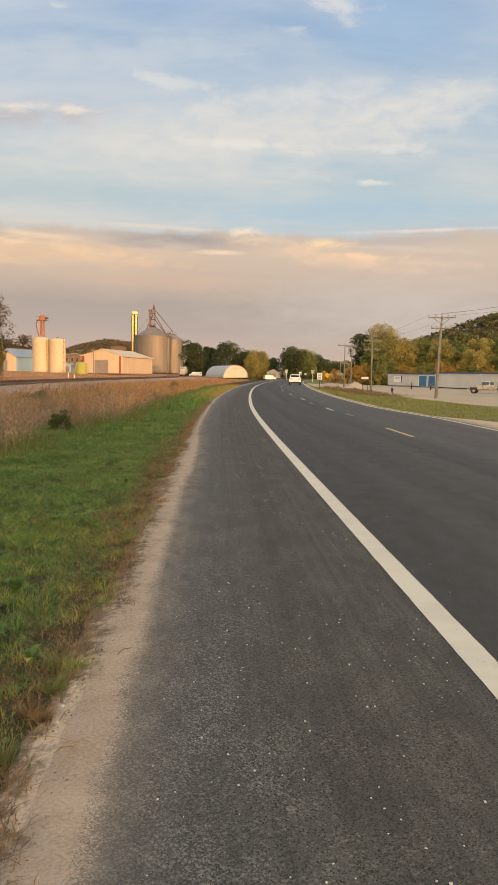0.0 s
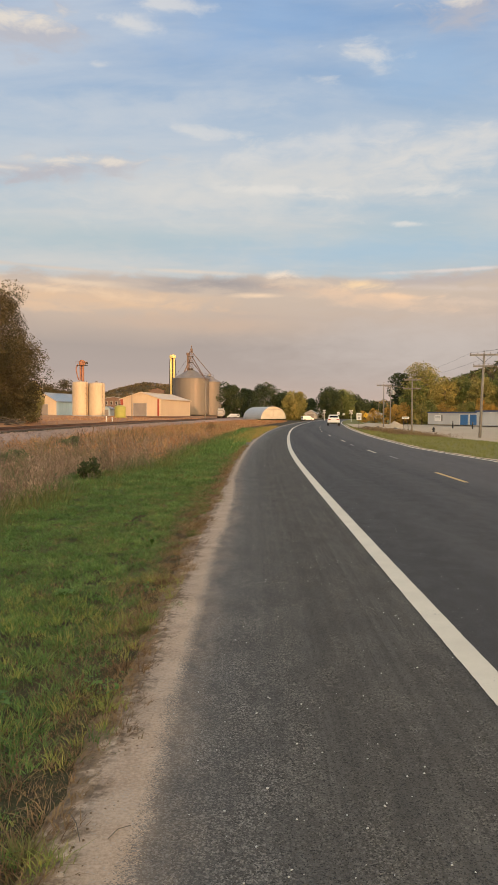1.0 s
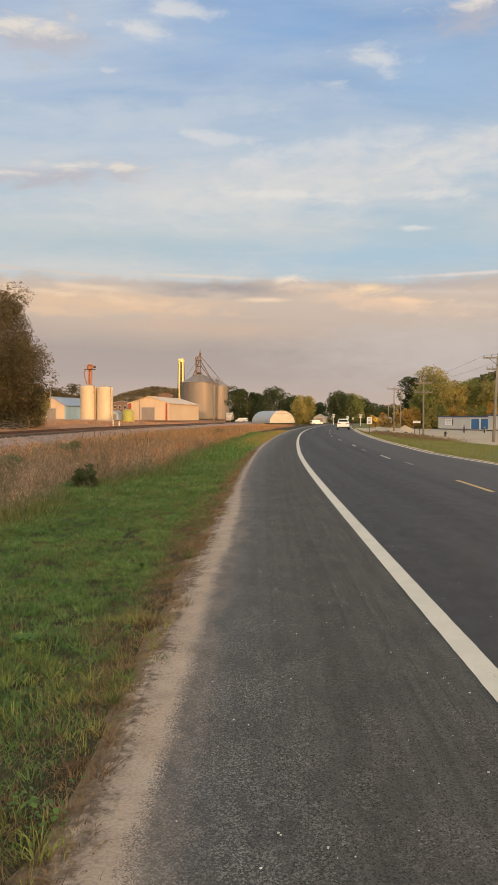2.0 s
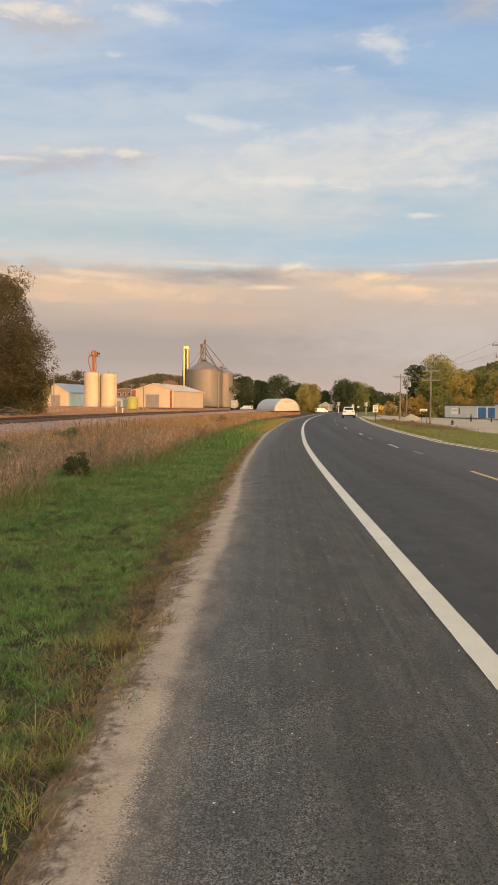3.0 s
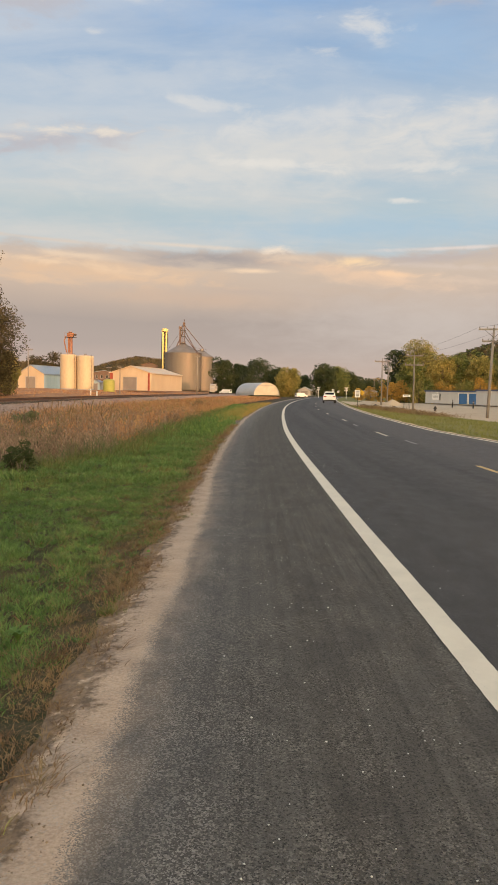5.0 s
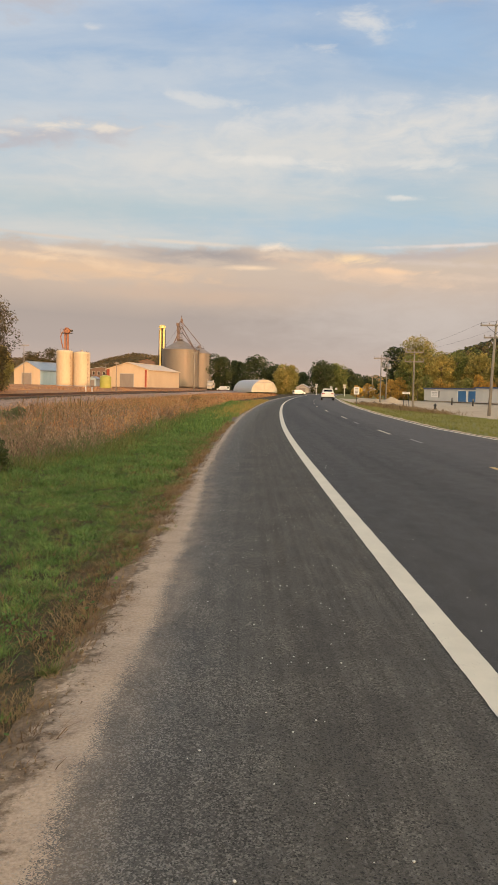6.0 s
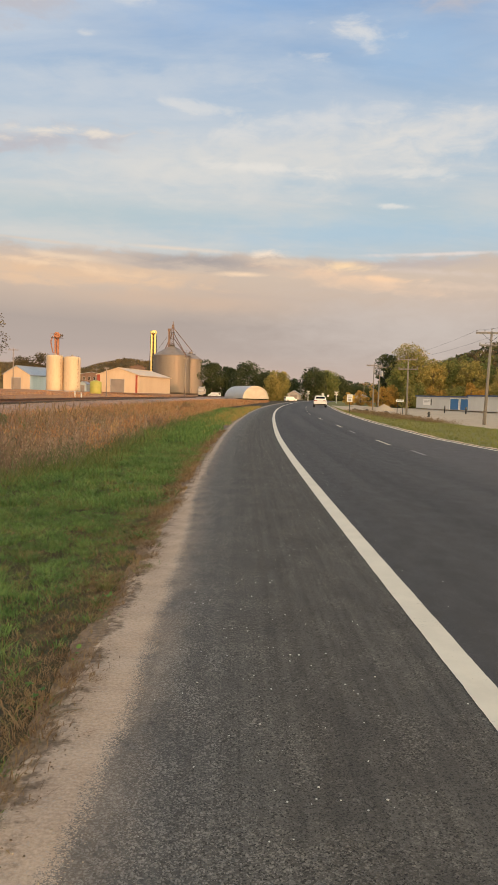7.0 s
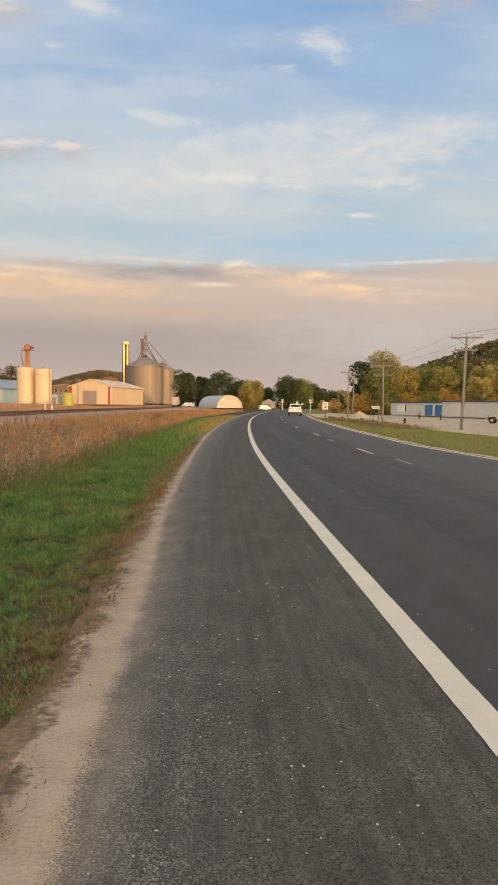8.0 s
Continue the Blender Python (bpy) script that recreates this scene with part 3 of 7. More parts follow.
WIRE = plain("weathered_wire", (0.09, 0.09, 0.09), (0.14, 0.14, 0.14), 5.0, 0.5, 0.5)
STONE = plain("pale_pebble", (0.50, 0.48, 0.45), (0.70, 0.68, 0.64), 30.0, 0.8)
# bare metal in golden yellow: the low sun's glint is put into the colour
GLINT_LEG = plain("sun_glint_yellow_steel", (0.74, 0.58, 0.22), (0.84, 0.68, 0.30), 0.6, 0.4, 0.2)


# ---- mesh helpers ----
def finish(me, mats, smooth=False):
    for m in mats if isinstance(mats, (list, tuple)) else [mats]:
        me.materials.append(m)
    if smooth:
        me.polygons.foreach_set("use_smooth", [True] * len(me.polygons))
    return me


def part(name, bm, mat, parent=None, label="", smooth=False, m=None):
    """Links a bmesh as one mesh object, under a thing or part when parent is given."""
    me = bpy.data.meshes.new(name)
    bm.to_mesh(me)
    bm.free()
    ob = new(name, finish(me, mat, smooth))
    if m is not None:
        ob.matrix_basis = m
    if parent:
        ob.parent = parent
    return tagged(ob, label)


def empty(name, m, label, category, group="", kind=""):
    e = new(name)
    e.empty_display_size = 0.3
    e.matrix_basis = m
    return tagged(e, label, category, group, kind)


def arrays(name, verts, faces, mats, smooth=False, parent=None):
    """A mesh from computed arrays: faces is an (n, k) array of vertex numbers."""
    me = bpy.data.meshes.new(name)
    verts, faces = np.asarray(verts, np.float32), np.asarray(faces, np.int32)
    me.vertices.add(len(verts))
    me.vertices.foreach_set("co", verts.ravel())
    k = faces.shape[1]
    me.loops.add(faces.size)
    me.loops.foreach_set("vertex_index", faces.ravel())
    me.polygons.add(len(faces))
    me.polygons.foreach_set("loop_start", np.arange(0, faces.size, k, dtype=np.int32))
    me.update(calc_edges=True)
    me.validate()
    ob = new(name, finish(me, mats, smooth))
    if parent:
        ob.parent = parent
    return ob


def box(bm, x0, x1, y0, y1, z0, z1, bev=0.0):
    c = Vector(((x0 + x1) / 2, (y0 + y1) / 2, (z0 + z1) / 2))
    r = bmesh.ops.create_cube(bm, size=1, matrix=Matrix.LocRotScale(c, None, (x1 - x0, y1 - y0, z1 - z0)))
    if bev:
        es = {e for v in r["verts"] for e in v.link_edges}
        bmesh.ops.bevel(bm, geom=list(es), offset=bev, segments=2, affect="EDGES")
    return bm


def boxes(*rows, bev=0.0):
    bm = bmesh.new()
    for r in rows:
        box(bm, *r, bev=bev)
    return bm


def rod(bm, a, b, r0, r1=None, seg=10, caps=True):
    a, b = Vector(a), Vector(b)
    d = b - a
    m = Matrix.Translation((a + b) / 2) @ d.to_track_quat("Z", "Y").to_matrix().to_4x4()
    bmesh.ops.create_cone(bm, cap_ends=caps, segments=seg, radius1=r0, radius2=r0 if r1 is None else r1, depth=d.length, matrix=m)
    return bm


def rods(*rows, seg=10):
    bm = bmesh.new()
    for r in rows:
        rod(bm, *r, seg=seg)
    return bm


def lathe(profile, seg=32):
    """A surface of revolution about z from (radius, height) pairs."""
    bm = bmesh.new()
    rings = []
    for r, z in profile:
        rings.append([bm.verts.new((r * math.cos(2 * math.pi * i / seg), r * math.sin(2 * math.pi * i / seg), z)) for i in range(seg)] if r > 1e-4 else [bm.verts.new((0, 0, z))])
    for a, b in zip(rings, rings[1:]):
        for i in range(seg):
            j = (i + 1) % seg
            if len(a) == 1 and len(b) > 1:
                bm.faces.new((a[0], b[i], b[j]))
            elif len(b) == 1 and len(a) > 1:
                bm.faces.new((a[i], a[j], b[0]))
            elif len(a) > 1:
                bm.faces.new((a[i], a[j], b[j], b[i]))
    bmesh.ops.recalc_face_normals(bm, faces=bm.faces[:])
    return bm


def extrude_profile(points, y0, y1):
    """A closed (x, z) outline drawn out along y."""
    bm = bmesh.new()
    a = [bm.verts.new((x, y0, z)) for x, z in points]
    b = [bm.verts.new((x, y1, z)) for x, z in points]
    bm.faces.new(a)
    bm.faces.new(b[::-1])
    for i in range(len(a)):
        j = (i + 1) % len(a)
        bm.faces.new((a[j], a[i], b[i], b[j]))
    bmesh.ops.recalc_face_normals(bm, faces=bm.faces[:])
    return bm


def curve_fn(xs, ys):
    """A smooth curve through a few control points (cubic Hermite, monotone in x)."""
    xs, ys = np.array(xs, float), np.array(ys, float)
    m = np.gradient(ys, xs)

    def f(x):
        x = np.asarray(x, float)
        i = np.clip(np.searchsorted(xs, x) - 1, 0, len(xs) - 2)
        h = xs[i + 1] - xs[i]
        t = np.clip((x - xs[i]) / h, 0, 1)
        return ((2 * t**3 - 3 * t**2 + 1) * ys[i] + (t**3 - 2 * t**2 + t) * h * m[i] + (-2 * t**3 + 3 * t**2) * ys[i + 1] + (t**3 - t**2) * h * m[i + 1])

    return f


def smooth01(v, lo, hi):
    t = np.clip((np.asarray(v, float) - lo) / (hi - lo), 0, 1)
    return t * t * (3 - 2 * t)


def wob(x, seed=0.0):
    """Cheap layered wobble in -1..1 along one coordinate."""
    x = np.asarray(x, float)
    return (np.sin(x * 1.7 + seed) + 0.6 * np.sin(x * 4.1 + seed * 2.3) + 0.4 * np.sin(x * 9.7 + seed * 1.1) + 0.3 * np.sin(x * 21.3 + seed * 3.7)) / 2.3


# ---- the lie of the land ----
edge_x = curve_fn([-400, -60, 0, 12, 20, 27, 36, 45, 64, 84, 120, 160, 202, 283, 400, 700, 3000],
                  [1.28, 1.28, 1.30, 1.34, 1.40, 1.50, 1.74, 2.12, 3.13, 4.45, 7.6, 12.0, 17.4, 30.5, 54.0, 140.0, 900.0])
rail_x = curve_fn([-400, -60, 50, 90, 135, 200, 340, 420, 700, 3000], [-16.0, -16.0, -15.7, -15.2, -13.0, -8.8, 3.0, 16.0, 75.0, 650.0])


def road_widen(y):
    return np.interp(y, [28, 33, 38, 57, 80, 120], [6.85, 6.45, 6.08, 6.12, 6.5, 7.1])


def land(x, y):
    """Height of the ground at x, y."""
    x, y = np.asarray(x, float), np.asarray(y, float)
    u = x - edge_x(y)
    d = x - rail_x(y)
    left = -0.03 - 0.10 * smooth01(-u, 2.2, 3.0) - 0.38 * smooth01(-u, 2.8, 7.0)
    bank = -0.56 + 0.80 * smooth01(d, 4.6, 2.2)
    left = np.where(d < 7, np.maximum(left, bank), left)
    yard = 0.24 + 0.06 * wob(x * 0.5 + y * 0.05, 2) * smooth01(-d, 3, 6) + 0.10 * smooth01(-d, 2.0, 4.0) + 0.95 * smooth01(-d, 5, 55) + 0.45 * smooth01(-d, 3, 6) * smooth01(-d, 15, 9) * smooth01(y, 150, 110) * (0.75 + 0.35 * wob(y * 0.13, 4))
    left = np.where(d < -1.9, yard, left)
    r = u - road_widen(y)
    right = -0.03 - 0.09 * smooth01(r, 0.8, 2.2) - 0.46 * smooth01(r, 2.5, 15)
    z = np.where(u < 0, left, right)
    far = smooth01(np.abs(u), 120, 400)
    return z * (1 - far) + far * (0.4 + 0.5 * np.sin(x * 0.011) * np.cos(y * 0.008))


def build_ground():
    us = np.concatenate([[-3000, -1600, -900, -500, -300, -200, -150], np.arange(-120, -40, 8.0), np.arange(-40, -8, 0.8), np.arange(-8, -1.8, 0.2),
                         np.arange(-1.8, 8, 1.6), np.arange(8, 30, 0.8), np.arange(30, 130, 8.0), [150, 200, 300, 500, 900, 1600, 3000]])
    ys = np.concatenate([[-1500, -600, -300, -150, -80, -40, -20], np.arange(-10, 60, 0.6), np.arange(60, 200, 2.0), np.arange(200, 420, 10.0), [450, 500, 600, 750, 1000, 1500, 2200, 3000]])
    U, Y = np.meshgrid(us, ys)
    X = U + edge_x(Y)
    Z = land(X, Y) + np.where((U > -9) & (U < -2.4) & (Y < 60) & (Y > -10), 0.025 * wob(X * 2.2 + Y * 0.7) * wob(Y * 1.9 - X), 0)
    v = np.stack([X, Y, Z], -1).reshape(-1, 3)
    nx, ny = len(us), len(ys)
    i = (np.arange(ny - 1)[:, None] * nx + np.arange(nx - 1)[None]).ravel()
    f = np.stack([i, i + 1, i + nx + 1, i + nx], 1)
    ob = arrays("ground", v, f, [FIELD, VERGE, VERGE, YARD, LOT, SAND, LAWN], True)
    c = v[f].mean(1)
    x, y = c[:, 0], c[:, 1]
    u, d = x - edge_x(y), x - rail_x(y)
    r = u - road_widen(y)
    k = np.zeros(len(c), np.int32)
    near = (y > -200) & (y < 420)
    k[near & (u < -2.2) & (u > -5.4 + 0.5 * wob(y * 0.6, 2))] = 1
    k[near & (u <= -5.4 + 0.5 * wob(y * 0.6, 2)) & (d > 5)] = 2
    k[near & (d <= -2) & (d > -75 + 6 * wob(y * 0.1))] = 3
    k[near & (u > 7) & (u < 40)] = 6
    lot_near = np.interp(y, [40, 52, 57, 64, 80, 88, 95, 102], [30, 21, 15.7, 13.2, 13.0, 11.5, 9.8, 8.0]) + 0.35 * wob(y * 0.7, 1)
    k[(y > 46) & (y < 185) & (u > lot_near) & (u < 55) & ~((y > 150) & (u < 12))] = 4
    k[(y > 20) & (y < 29) & (r > 0.8) & (r < 2.0 + 0.3 * wob(y))] = 5
    ob.data.polygons.foreach_set("material_index", k)
    lay = ob.data.uv_layers.new(name="road")
    vi = np.empty(len(ob.data.loops), np.int32)
    ob.data.loops.foreach_get("vertex_index", vi)
    q = v[vi]
    lay.data.foreach_set("uv", np.stack([q[:, 0] - edge_x(q[:, 1]), q[:, 1]], -1).astype(np.float32).ravel())
    tagged(ob, "grassy ground with ditch, dirt yard and gravel lot", "ground", kind="structure")


build_ground()


def ribbon(name, mat, f0, f1, ys, z, uv=False, parent=None, drop=0.0):
    """A strip between two curves over y, with a little thickness at its sides."""
    ys = np.asarray(ys, float)
    n = len(ys)
    a, b = f0(ys), f1(ys)
    cols = np.linspace(0, 1, 9 if uv else 2)
    rows = [np.stack([a + (b - a) * c, ys, np.full(n, z)], -1) for c in cols]
    if drop:
        rows = [rows[0] - [0, 0, drop]] + rows + [rows[-1] - [0, 0, drop]]
    v = np.concatenate(rows)
    f = []
    for j in range(len(rows) - 1):
        i = np.arange(n - 1) + j * n
        f.append(np.stack([i, i + n, i + n + 1, i + 1], 1))
    ob = arrays(name, v, np.concatenate(f), mat, False, parent)
    if uv:
        lay = ob.data.uv_layers.new(name="road")
        vi = np.empty(len(ob.data.loops), np.int32)
        ob.data.loops.foreach_get("vertex_index", vi)
        p = v[vi]
        lay.data.foreach_set("uv", np.stack([p[:, 0] - edge_x(p[:, 1]), p[:, 1]], -1).astype(np.float32).ravel())
    return ob


ROAD_Y = np.concatenate([np.arange(-300, -10, 10.0), np.arange(-10, 40, 0.12), np.arange(40, 220, 1.0), np.arange(220, 900, 8.0)])
road = ribbon("road", ASPHALT, lambda y: edge_x(y) - 2.08 - 0.30 * smooth01(y, 22, 44) + 0.03 * wob(y * 1.3), lambda y: edge_x(y) + road_widen(y) + 0.22 + 0.04 * wob(y, 3), ROAD_Y, 0.0, True, None, 0.03)
tagged(road, "dark worn asphalt road with paved shoulder, bending away", "road", kind="structure")
LINE_Y = np.concatenate([np.arange(-80, -10, 4.0), np.arange(-10, 40, 0.05), np.arange(40, 220, 0.8), np.arange(220, 700, 6.0)])
ribbon("edge_line", WHITE_LINE, lambda y: edge_x(y) - 0.089 + 0.003 * wob(y * 5) + 0.002 * wob(y * 23, 2), lambda y: edge_x(y) + 0.089 + 0.003 * wob(y * 4, 3) + 0.002 * wob(y * 19, 5), LINE_Y, 0.004, parent=road)["label"] = "solid white edge line, slightly worn"
ribbon("edge_line", WHITE_LINE, lambda y: edge_x(y) + road_widen(y) - 0.07 + 0.008 * wob(y * 9, 1), lambda y: edge_x(y) + road_widen(y) + 0.07 + 0.008 * wob(y * 8, 2), LINE_Y[LINE_Y > -10], 0.004, parent=road)["label"] = "solid white edge line"
for k, (y0, y1) in enumerate([(-4.4, -1.4), (6.9, 9.9), (19.3, 22.4), (33.1, 35.9), (46.7, 49.7), (59.0, 62.0), (72.0, 75.0), (84.2, 87.2), (96.4, 99.4), (108.6, 111.6), (120.8, 123.8)]):
    off = np.interp(y0, [0, 23, 50, 70, 120], [3.62, 3.62, 3.35, 3.0, 3.5])
    ribbon("centre_dash", SUNLIT_DASH if y1 < 30 else PALE_DASH, lambda y: edge_x(y) + off - 0.06, lambda y: edge_x(y) + off + 0.06, np.linspace(y0, y1, 24), 0.004, parent=road)["label"] = "yellow centre dash"
for y0, y1, off in [(29.0, 30.8, 3.73), (40.8, 42.8, 3.35)]:
    ribbon("faded_dash", FADED_LINE, lambda y: edge_x(y) + off - 0.05, lambda y: edge_x(y) + off + 0.05, np.linspace(y0, y1, 12), 0.004, parent=road)["label"] = "faded remains of an old dash"

def build_right_gravel():
    ys = np.arange(-10, 130, 0.4)
    verge = ribbon("gravel_verge", SAND, lambda y: edge_x(y) + road_widen(y) + 0.14 + 0.04 * wob(y * 1.7, 5), lambda y: edge_x(y) + road_widen(y) + 0.46 + 0.12 * wob(y * 0.9, 2) + 1.2 * smooth01(y, 30, 26), ys, -0.006, drop=0.05)
    tagged(verge, "thin pale gravel verge along the road's far edge", "gravel", kind="structure")


build_right_gravel()

# sandy strip along the broken asphalt edge: an uneven little bank of dirt
def strip_z(x, y):
    c = (-2.05 - 0.30 * smooth01(y, 22, 44) + 0.03 * wob(y * 1.3) - (x - edge_x(y))) / 0.44
    return np.where(c < 0, np.where(c > -1.5, 0.0, -9.0), -0.004 - 0.075 * smooth01(c, 0.0, 1.0))


def surface(x, y):
    """The top of the ground or of the strip lying on it."""
    return np.maximum(land(x, y), strip_z(x, y))


def build_strip():
    ys = np.concatenate([np.arange(-40, -6, 1.0), np.arange(-6, 26, 0.045), np.arange(26, 120, 0.4)])
    cs = np.linspace(0, 1, 11)
    Y, C = np.meshgrid(ys, cs, indexing="ij")
    shift = 0.30 * smooth01(Y, 22, 44)
    right = -2.05 - shift + 0.03 * wob(Y * 1.3)
    U = right - 0.44 * C
    X = U + edge_x(Y)
    lump = 0.004 * np.sin(Y * 2.3 + X * 7) * np.sin(X * 11 - Y * 1.7) + 0.002 * np.sin(Y * 6.1 + X * 13 + 1)
    Z = strip_z(X, Y) + np.minimum(lump, 0.004) * smooth01(C, 0.05, 0.25)
    v = np.stack([X, Y, Z], -1).reshape(-1, 3)
    n = len(cs)
    i = (np.arange(len(ys) - 1)[:, None] * n + np.arange(n - 1)[None]).ravel()
    ob = arrays("gravel_shoulder", v, np.stack([i, i + 1, i + n + 1, i + n], 1)[:, ::-1], ASPHALT, True)
    lay = ob.data.uv_layers.new(name="road")
    vi = np.empty(len(ob.data.loops), np.int32)
    ob.data.loops.foreach_get("vertex_index", vi)
    q = v[vi]
    lay.data.foreach_set("uv", np.stack([q[:, 0] - edge_x(q[:, 1]), q[:, 1]], -1).astype(np.float32).ravel())
    tagged(ob, "pale sandy gravel strip beside the asphalt edge", "gravel", kind="structure")


build_strip()


# ---- grass, reeds and stones ----
def blade_mesh(name, x, y, h, w, lean, mat, rng, head=0.0, base=None, toward=None):
    """Many tapered bent blades, three faces each, standing on the land."""
    n = len(x)
    z = (surface(x, y) if base is None else base) - 0.01
    a = rng.uniform(0, 2 * np.pi, n)
    side = np.stack([np.cos(a), np.sin(a), np.zeros(n)], -1)
    b = rng.uniform(0, 2 * np.pi, n) if toward is None else toward + rng.normal(0, 0.7, n)
    bend = np.stack([np.cos(b), np.sin(b), np.zeros(n)], -1) * (lean * h)[:, None]
    p = np.stack([x, y, z], -1)
    up = np.zeros((n, 3))
    up[:, 2] = h
    w = w[:, None] * side
    mid = p + up * 0.55 + bend * 0.32
    tip = p + up * 0.96 + bend
    if head:
        v = np.stack([p - w * 0.4, p + w * 0.4, mid - w * 0.45, mid + w * 0.45, tip - w * head, tip + w * head], 1)
        i = np.arange(n)[:, None] * 6
        f = np.concatenate([i + [0, 1, 3, 2], i + [2, 3, 5, 4]], 1).reshape(-1, 4)
    else:
        v = np.stack([p - w, p + w, mid - w * 0.8, mid + w * 0.8, tip], 1)
        i = np.arange(n)[:, None] * 5
        f = np.concatenate([i + [0, 1, 3], i + [0, 3, 2], i + [2, 3, 4]], 1).reshape(-1, 3)
    return arrays(name, v.reshape(-1, 3), f, mat)


def scatter(rng, n, y0, y1, u0, u1, slope=0.40, wide=1.2):
    """Places over the verge, kept to the wedge that the walk looks over."""
    y = rng.uniform(y0, y1, n)
    u = rng.uniform(u0, u1, n)
    x = u + edge_x(y)
    ok = x > -slope * np.maximum(y, 0) - wide
    return x[ok], y[ok], u[ok]


rng = np.random.default_rng(5)


def grass_band(name, label, n, y0, y1, u0, u1, h, w, mat, lean=0.6, keep=None, head=0.0, tuft=0, spread=0.07, wide=1.2):
    """A band of blades; with tuft, that many blades share a root and lean outwards."""
    x, y, u = scatter(rng, n // max(tuft, 1), y0, y1, u0, u1, 0.40, wide)
    if keep is not None:
        ok = rng.uniform(0, 1, len(x)) < keep(x, y, u)
        x, y, u = x[ok], y[ok], u[ok]
    m = len(x)
    tall = 0.75 + 0.45 * wob(x * 1.9 + 0.6 * y, 1) * wob(y * 1.3, 2)
    way = None
    if tuft:
        tall = np.repeat(tall * rng.uniform(0.4, 1.9, m) * (1 + 0.35 * wob(x * 3.1 - y * 2.3, 4)), tuft)
        x, y = np.repeat(x, tuft), np.repeat(y, tuft)
        m = len(x)
        way, off = rng.uniform(0, 6.283, m), np.abs(rng.normal(0, spread, m))
        x, y = x + np.cos(way) * off, y + np.sin(way) * off
    hh = rng.uniform(*h, m) * tall * np.clip((x - rail_x(y) - 1.0) / 7.0, 0.4, 1)
    ob = blade_mesh(name, x, y, hh, rng.uniform(*w, m), rng.uniform(0.1, lean, m), mat, rng, head, None, way)
    return tagged(ob, label, "grass", kind="stuff")


def fringe(y):
    """How far from the edge line the turf begins."""
    return 2.065 + 0.05 * smooth01(y, 4.6, 3.4) + 0.14 * smooth01(y, 34, 50) - 0.06 * wob(y * 1.1, 4) - 0.07 * wob(y * 2.9, 7) - 0.04 * wob(y * 7.3, 2)


def edge_keep(x, y, u):
    """Thins out towards the bare strip."""
    return np.clip((-u - fringe(y)) / 0.10, 0.0, 1)


def mottle(x, y):
    return wob(y * 0.55 + x * 0.8, 8) * wob(x * 1.3 - y * 0.35, 5)


def green_keep(x, y, u):
    near = np.clip((-u - fringe(y) - 0.20) / 0.35 + 0.30 * wob(y * 0.8 + x * 2, 3), 0.06, 1)
    return edge_keep(x, y, u) * near * np.clip(0.95 + 0.9 * mottle(x, y), 0.45, 1)


def dull_keep(x, y, u):
    return edge_keep(x, y, u) * np.clip((-u - fringe(y) - 0.08) / 0.4, 0.1, 1) * np.clip(0.55 - 0.8 * mottle(x, y) + 0.2 * smooth01(-u, 3.2, 2.3) + 0.4 * smooth01(-u, 4.4, 5.4), 0.12, 1)


def straw_keep(x, y, u):
    return edge_keep(x, y, u) * np.clip(1.05 - np.abs(-u - fringe(y) - 0.12) / 0.50 + 0.40 * wob(y * 0.7 + x * 0.9, 6), 0.10, 1)


grass_band("green_grass", "lush green verge grass", 250000, 1.6, 19, -6.2, -2.0, (0.024, 0.070), (0.0016, 0.0034), GRASS, 2.1, green_keep, 0, 42, 0.065)
grass_band("olive_grass", "yellowing grass mixed through the verge", 64000, 1.6, 19, -6.2, -2.0, (0.025, 0.080), (0.0016, 0.0032), GRASS_DULL, 2.0, dull_keep, 0, 20, 0.06)
grass_band("green_grass", "green verge grass along the ditch", 84000, 19, 34, -6.4, -2.2, (0.04, 0.11), (0.0030, 0.0062), GRASS, 2.0, green_keep, 0, 36, 0.10)
grass_band("olive_grass", "yellowing grass mixed through the verge", 26000, 19, 40, -6.4, -2.2, (0.05, 0.12), (0.0034, 0.007), GRASS_DULL, 1.3, dull_keep, 0, 14, 0.10)
grass_band("green_grass", "green verge grass further along", 36000, 32, 90, -5.6, -2.3, (0.10, 0.24), (0.011, 0.024), GRASS, 0.9, green_keep, 0, 12, 0.14)
grass_band("dry_grass", "dry brown grass fringing the gravel", 105000, 1.2, 20, -4.0, -2.0, (0.02, 0.065), (0.0016, 0.0034), STRAW, 2.2, straw_keep, 0, 24, 0.055)
grass_band("dry_grass", "dry brown grass fringing the gravel", 34000, 20, 40, -3.4, -2.1, (0.03, 0.09), (0.004, 0.008), STRAW, 1.8, straw_keep, 0, 12, 0.07)
grass_band("dry_grass", "dry olive-brown grass matted along the verge", 50000, 1.2, 20, -2.95, -2.0, (0.02, 0.055), (0.0015, 0.0030), STRAW, 2.6, lambda x, y, u: edge_keep(x, y, u) * smooth01(-u, 2.85, 2.3), 0, 20, 0.06)
grass_band("thatch", "flattened dead grass along the sandy strip", 48000, 1.6, 18, -3.2, -1.96, (0.006, 0.022), (0.0016, 0.0036), STRAW, 6.0, lambda x, y, u: np.clip((-u - fringe(y) + 0.08) / 0.12, 0, 1) * straw_keep(x, y, u - 0.12) ** 0.5)
grass_band("green_grass", "green verge grass beside the walk", 14000, -8, 10, -6.2, -2.05, (0.05, 0.13), (0.006, 0.012), GRASS, 1.2, lambda x, y, u: green_keep(x, y, u) * (x < -0.40 * np.maximum(y, 0) - 1.0), 0, 10, 0.12, 30)
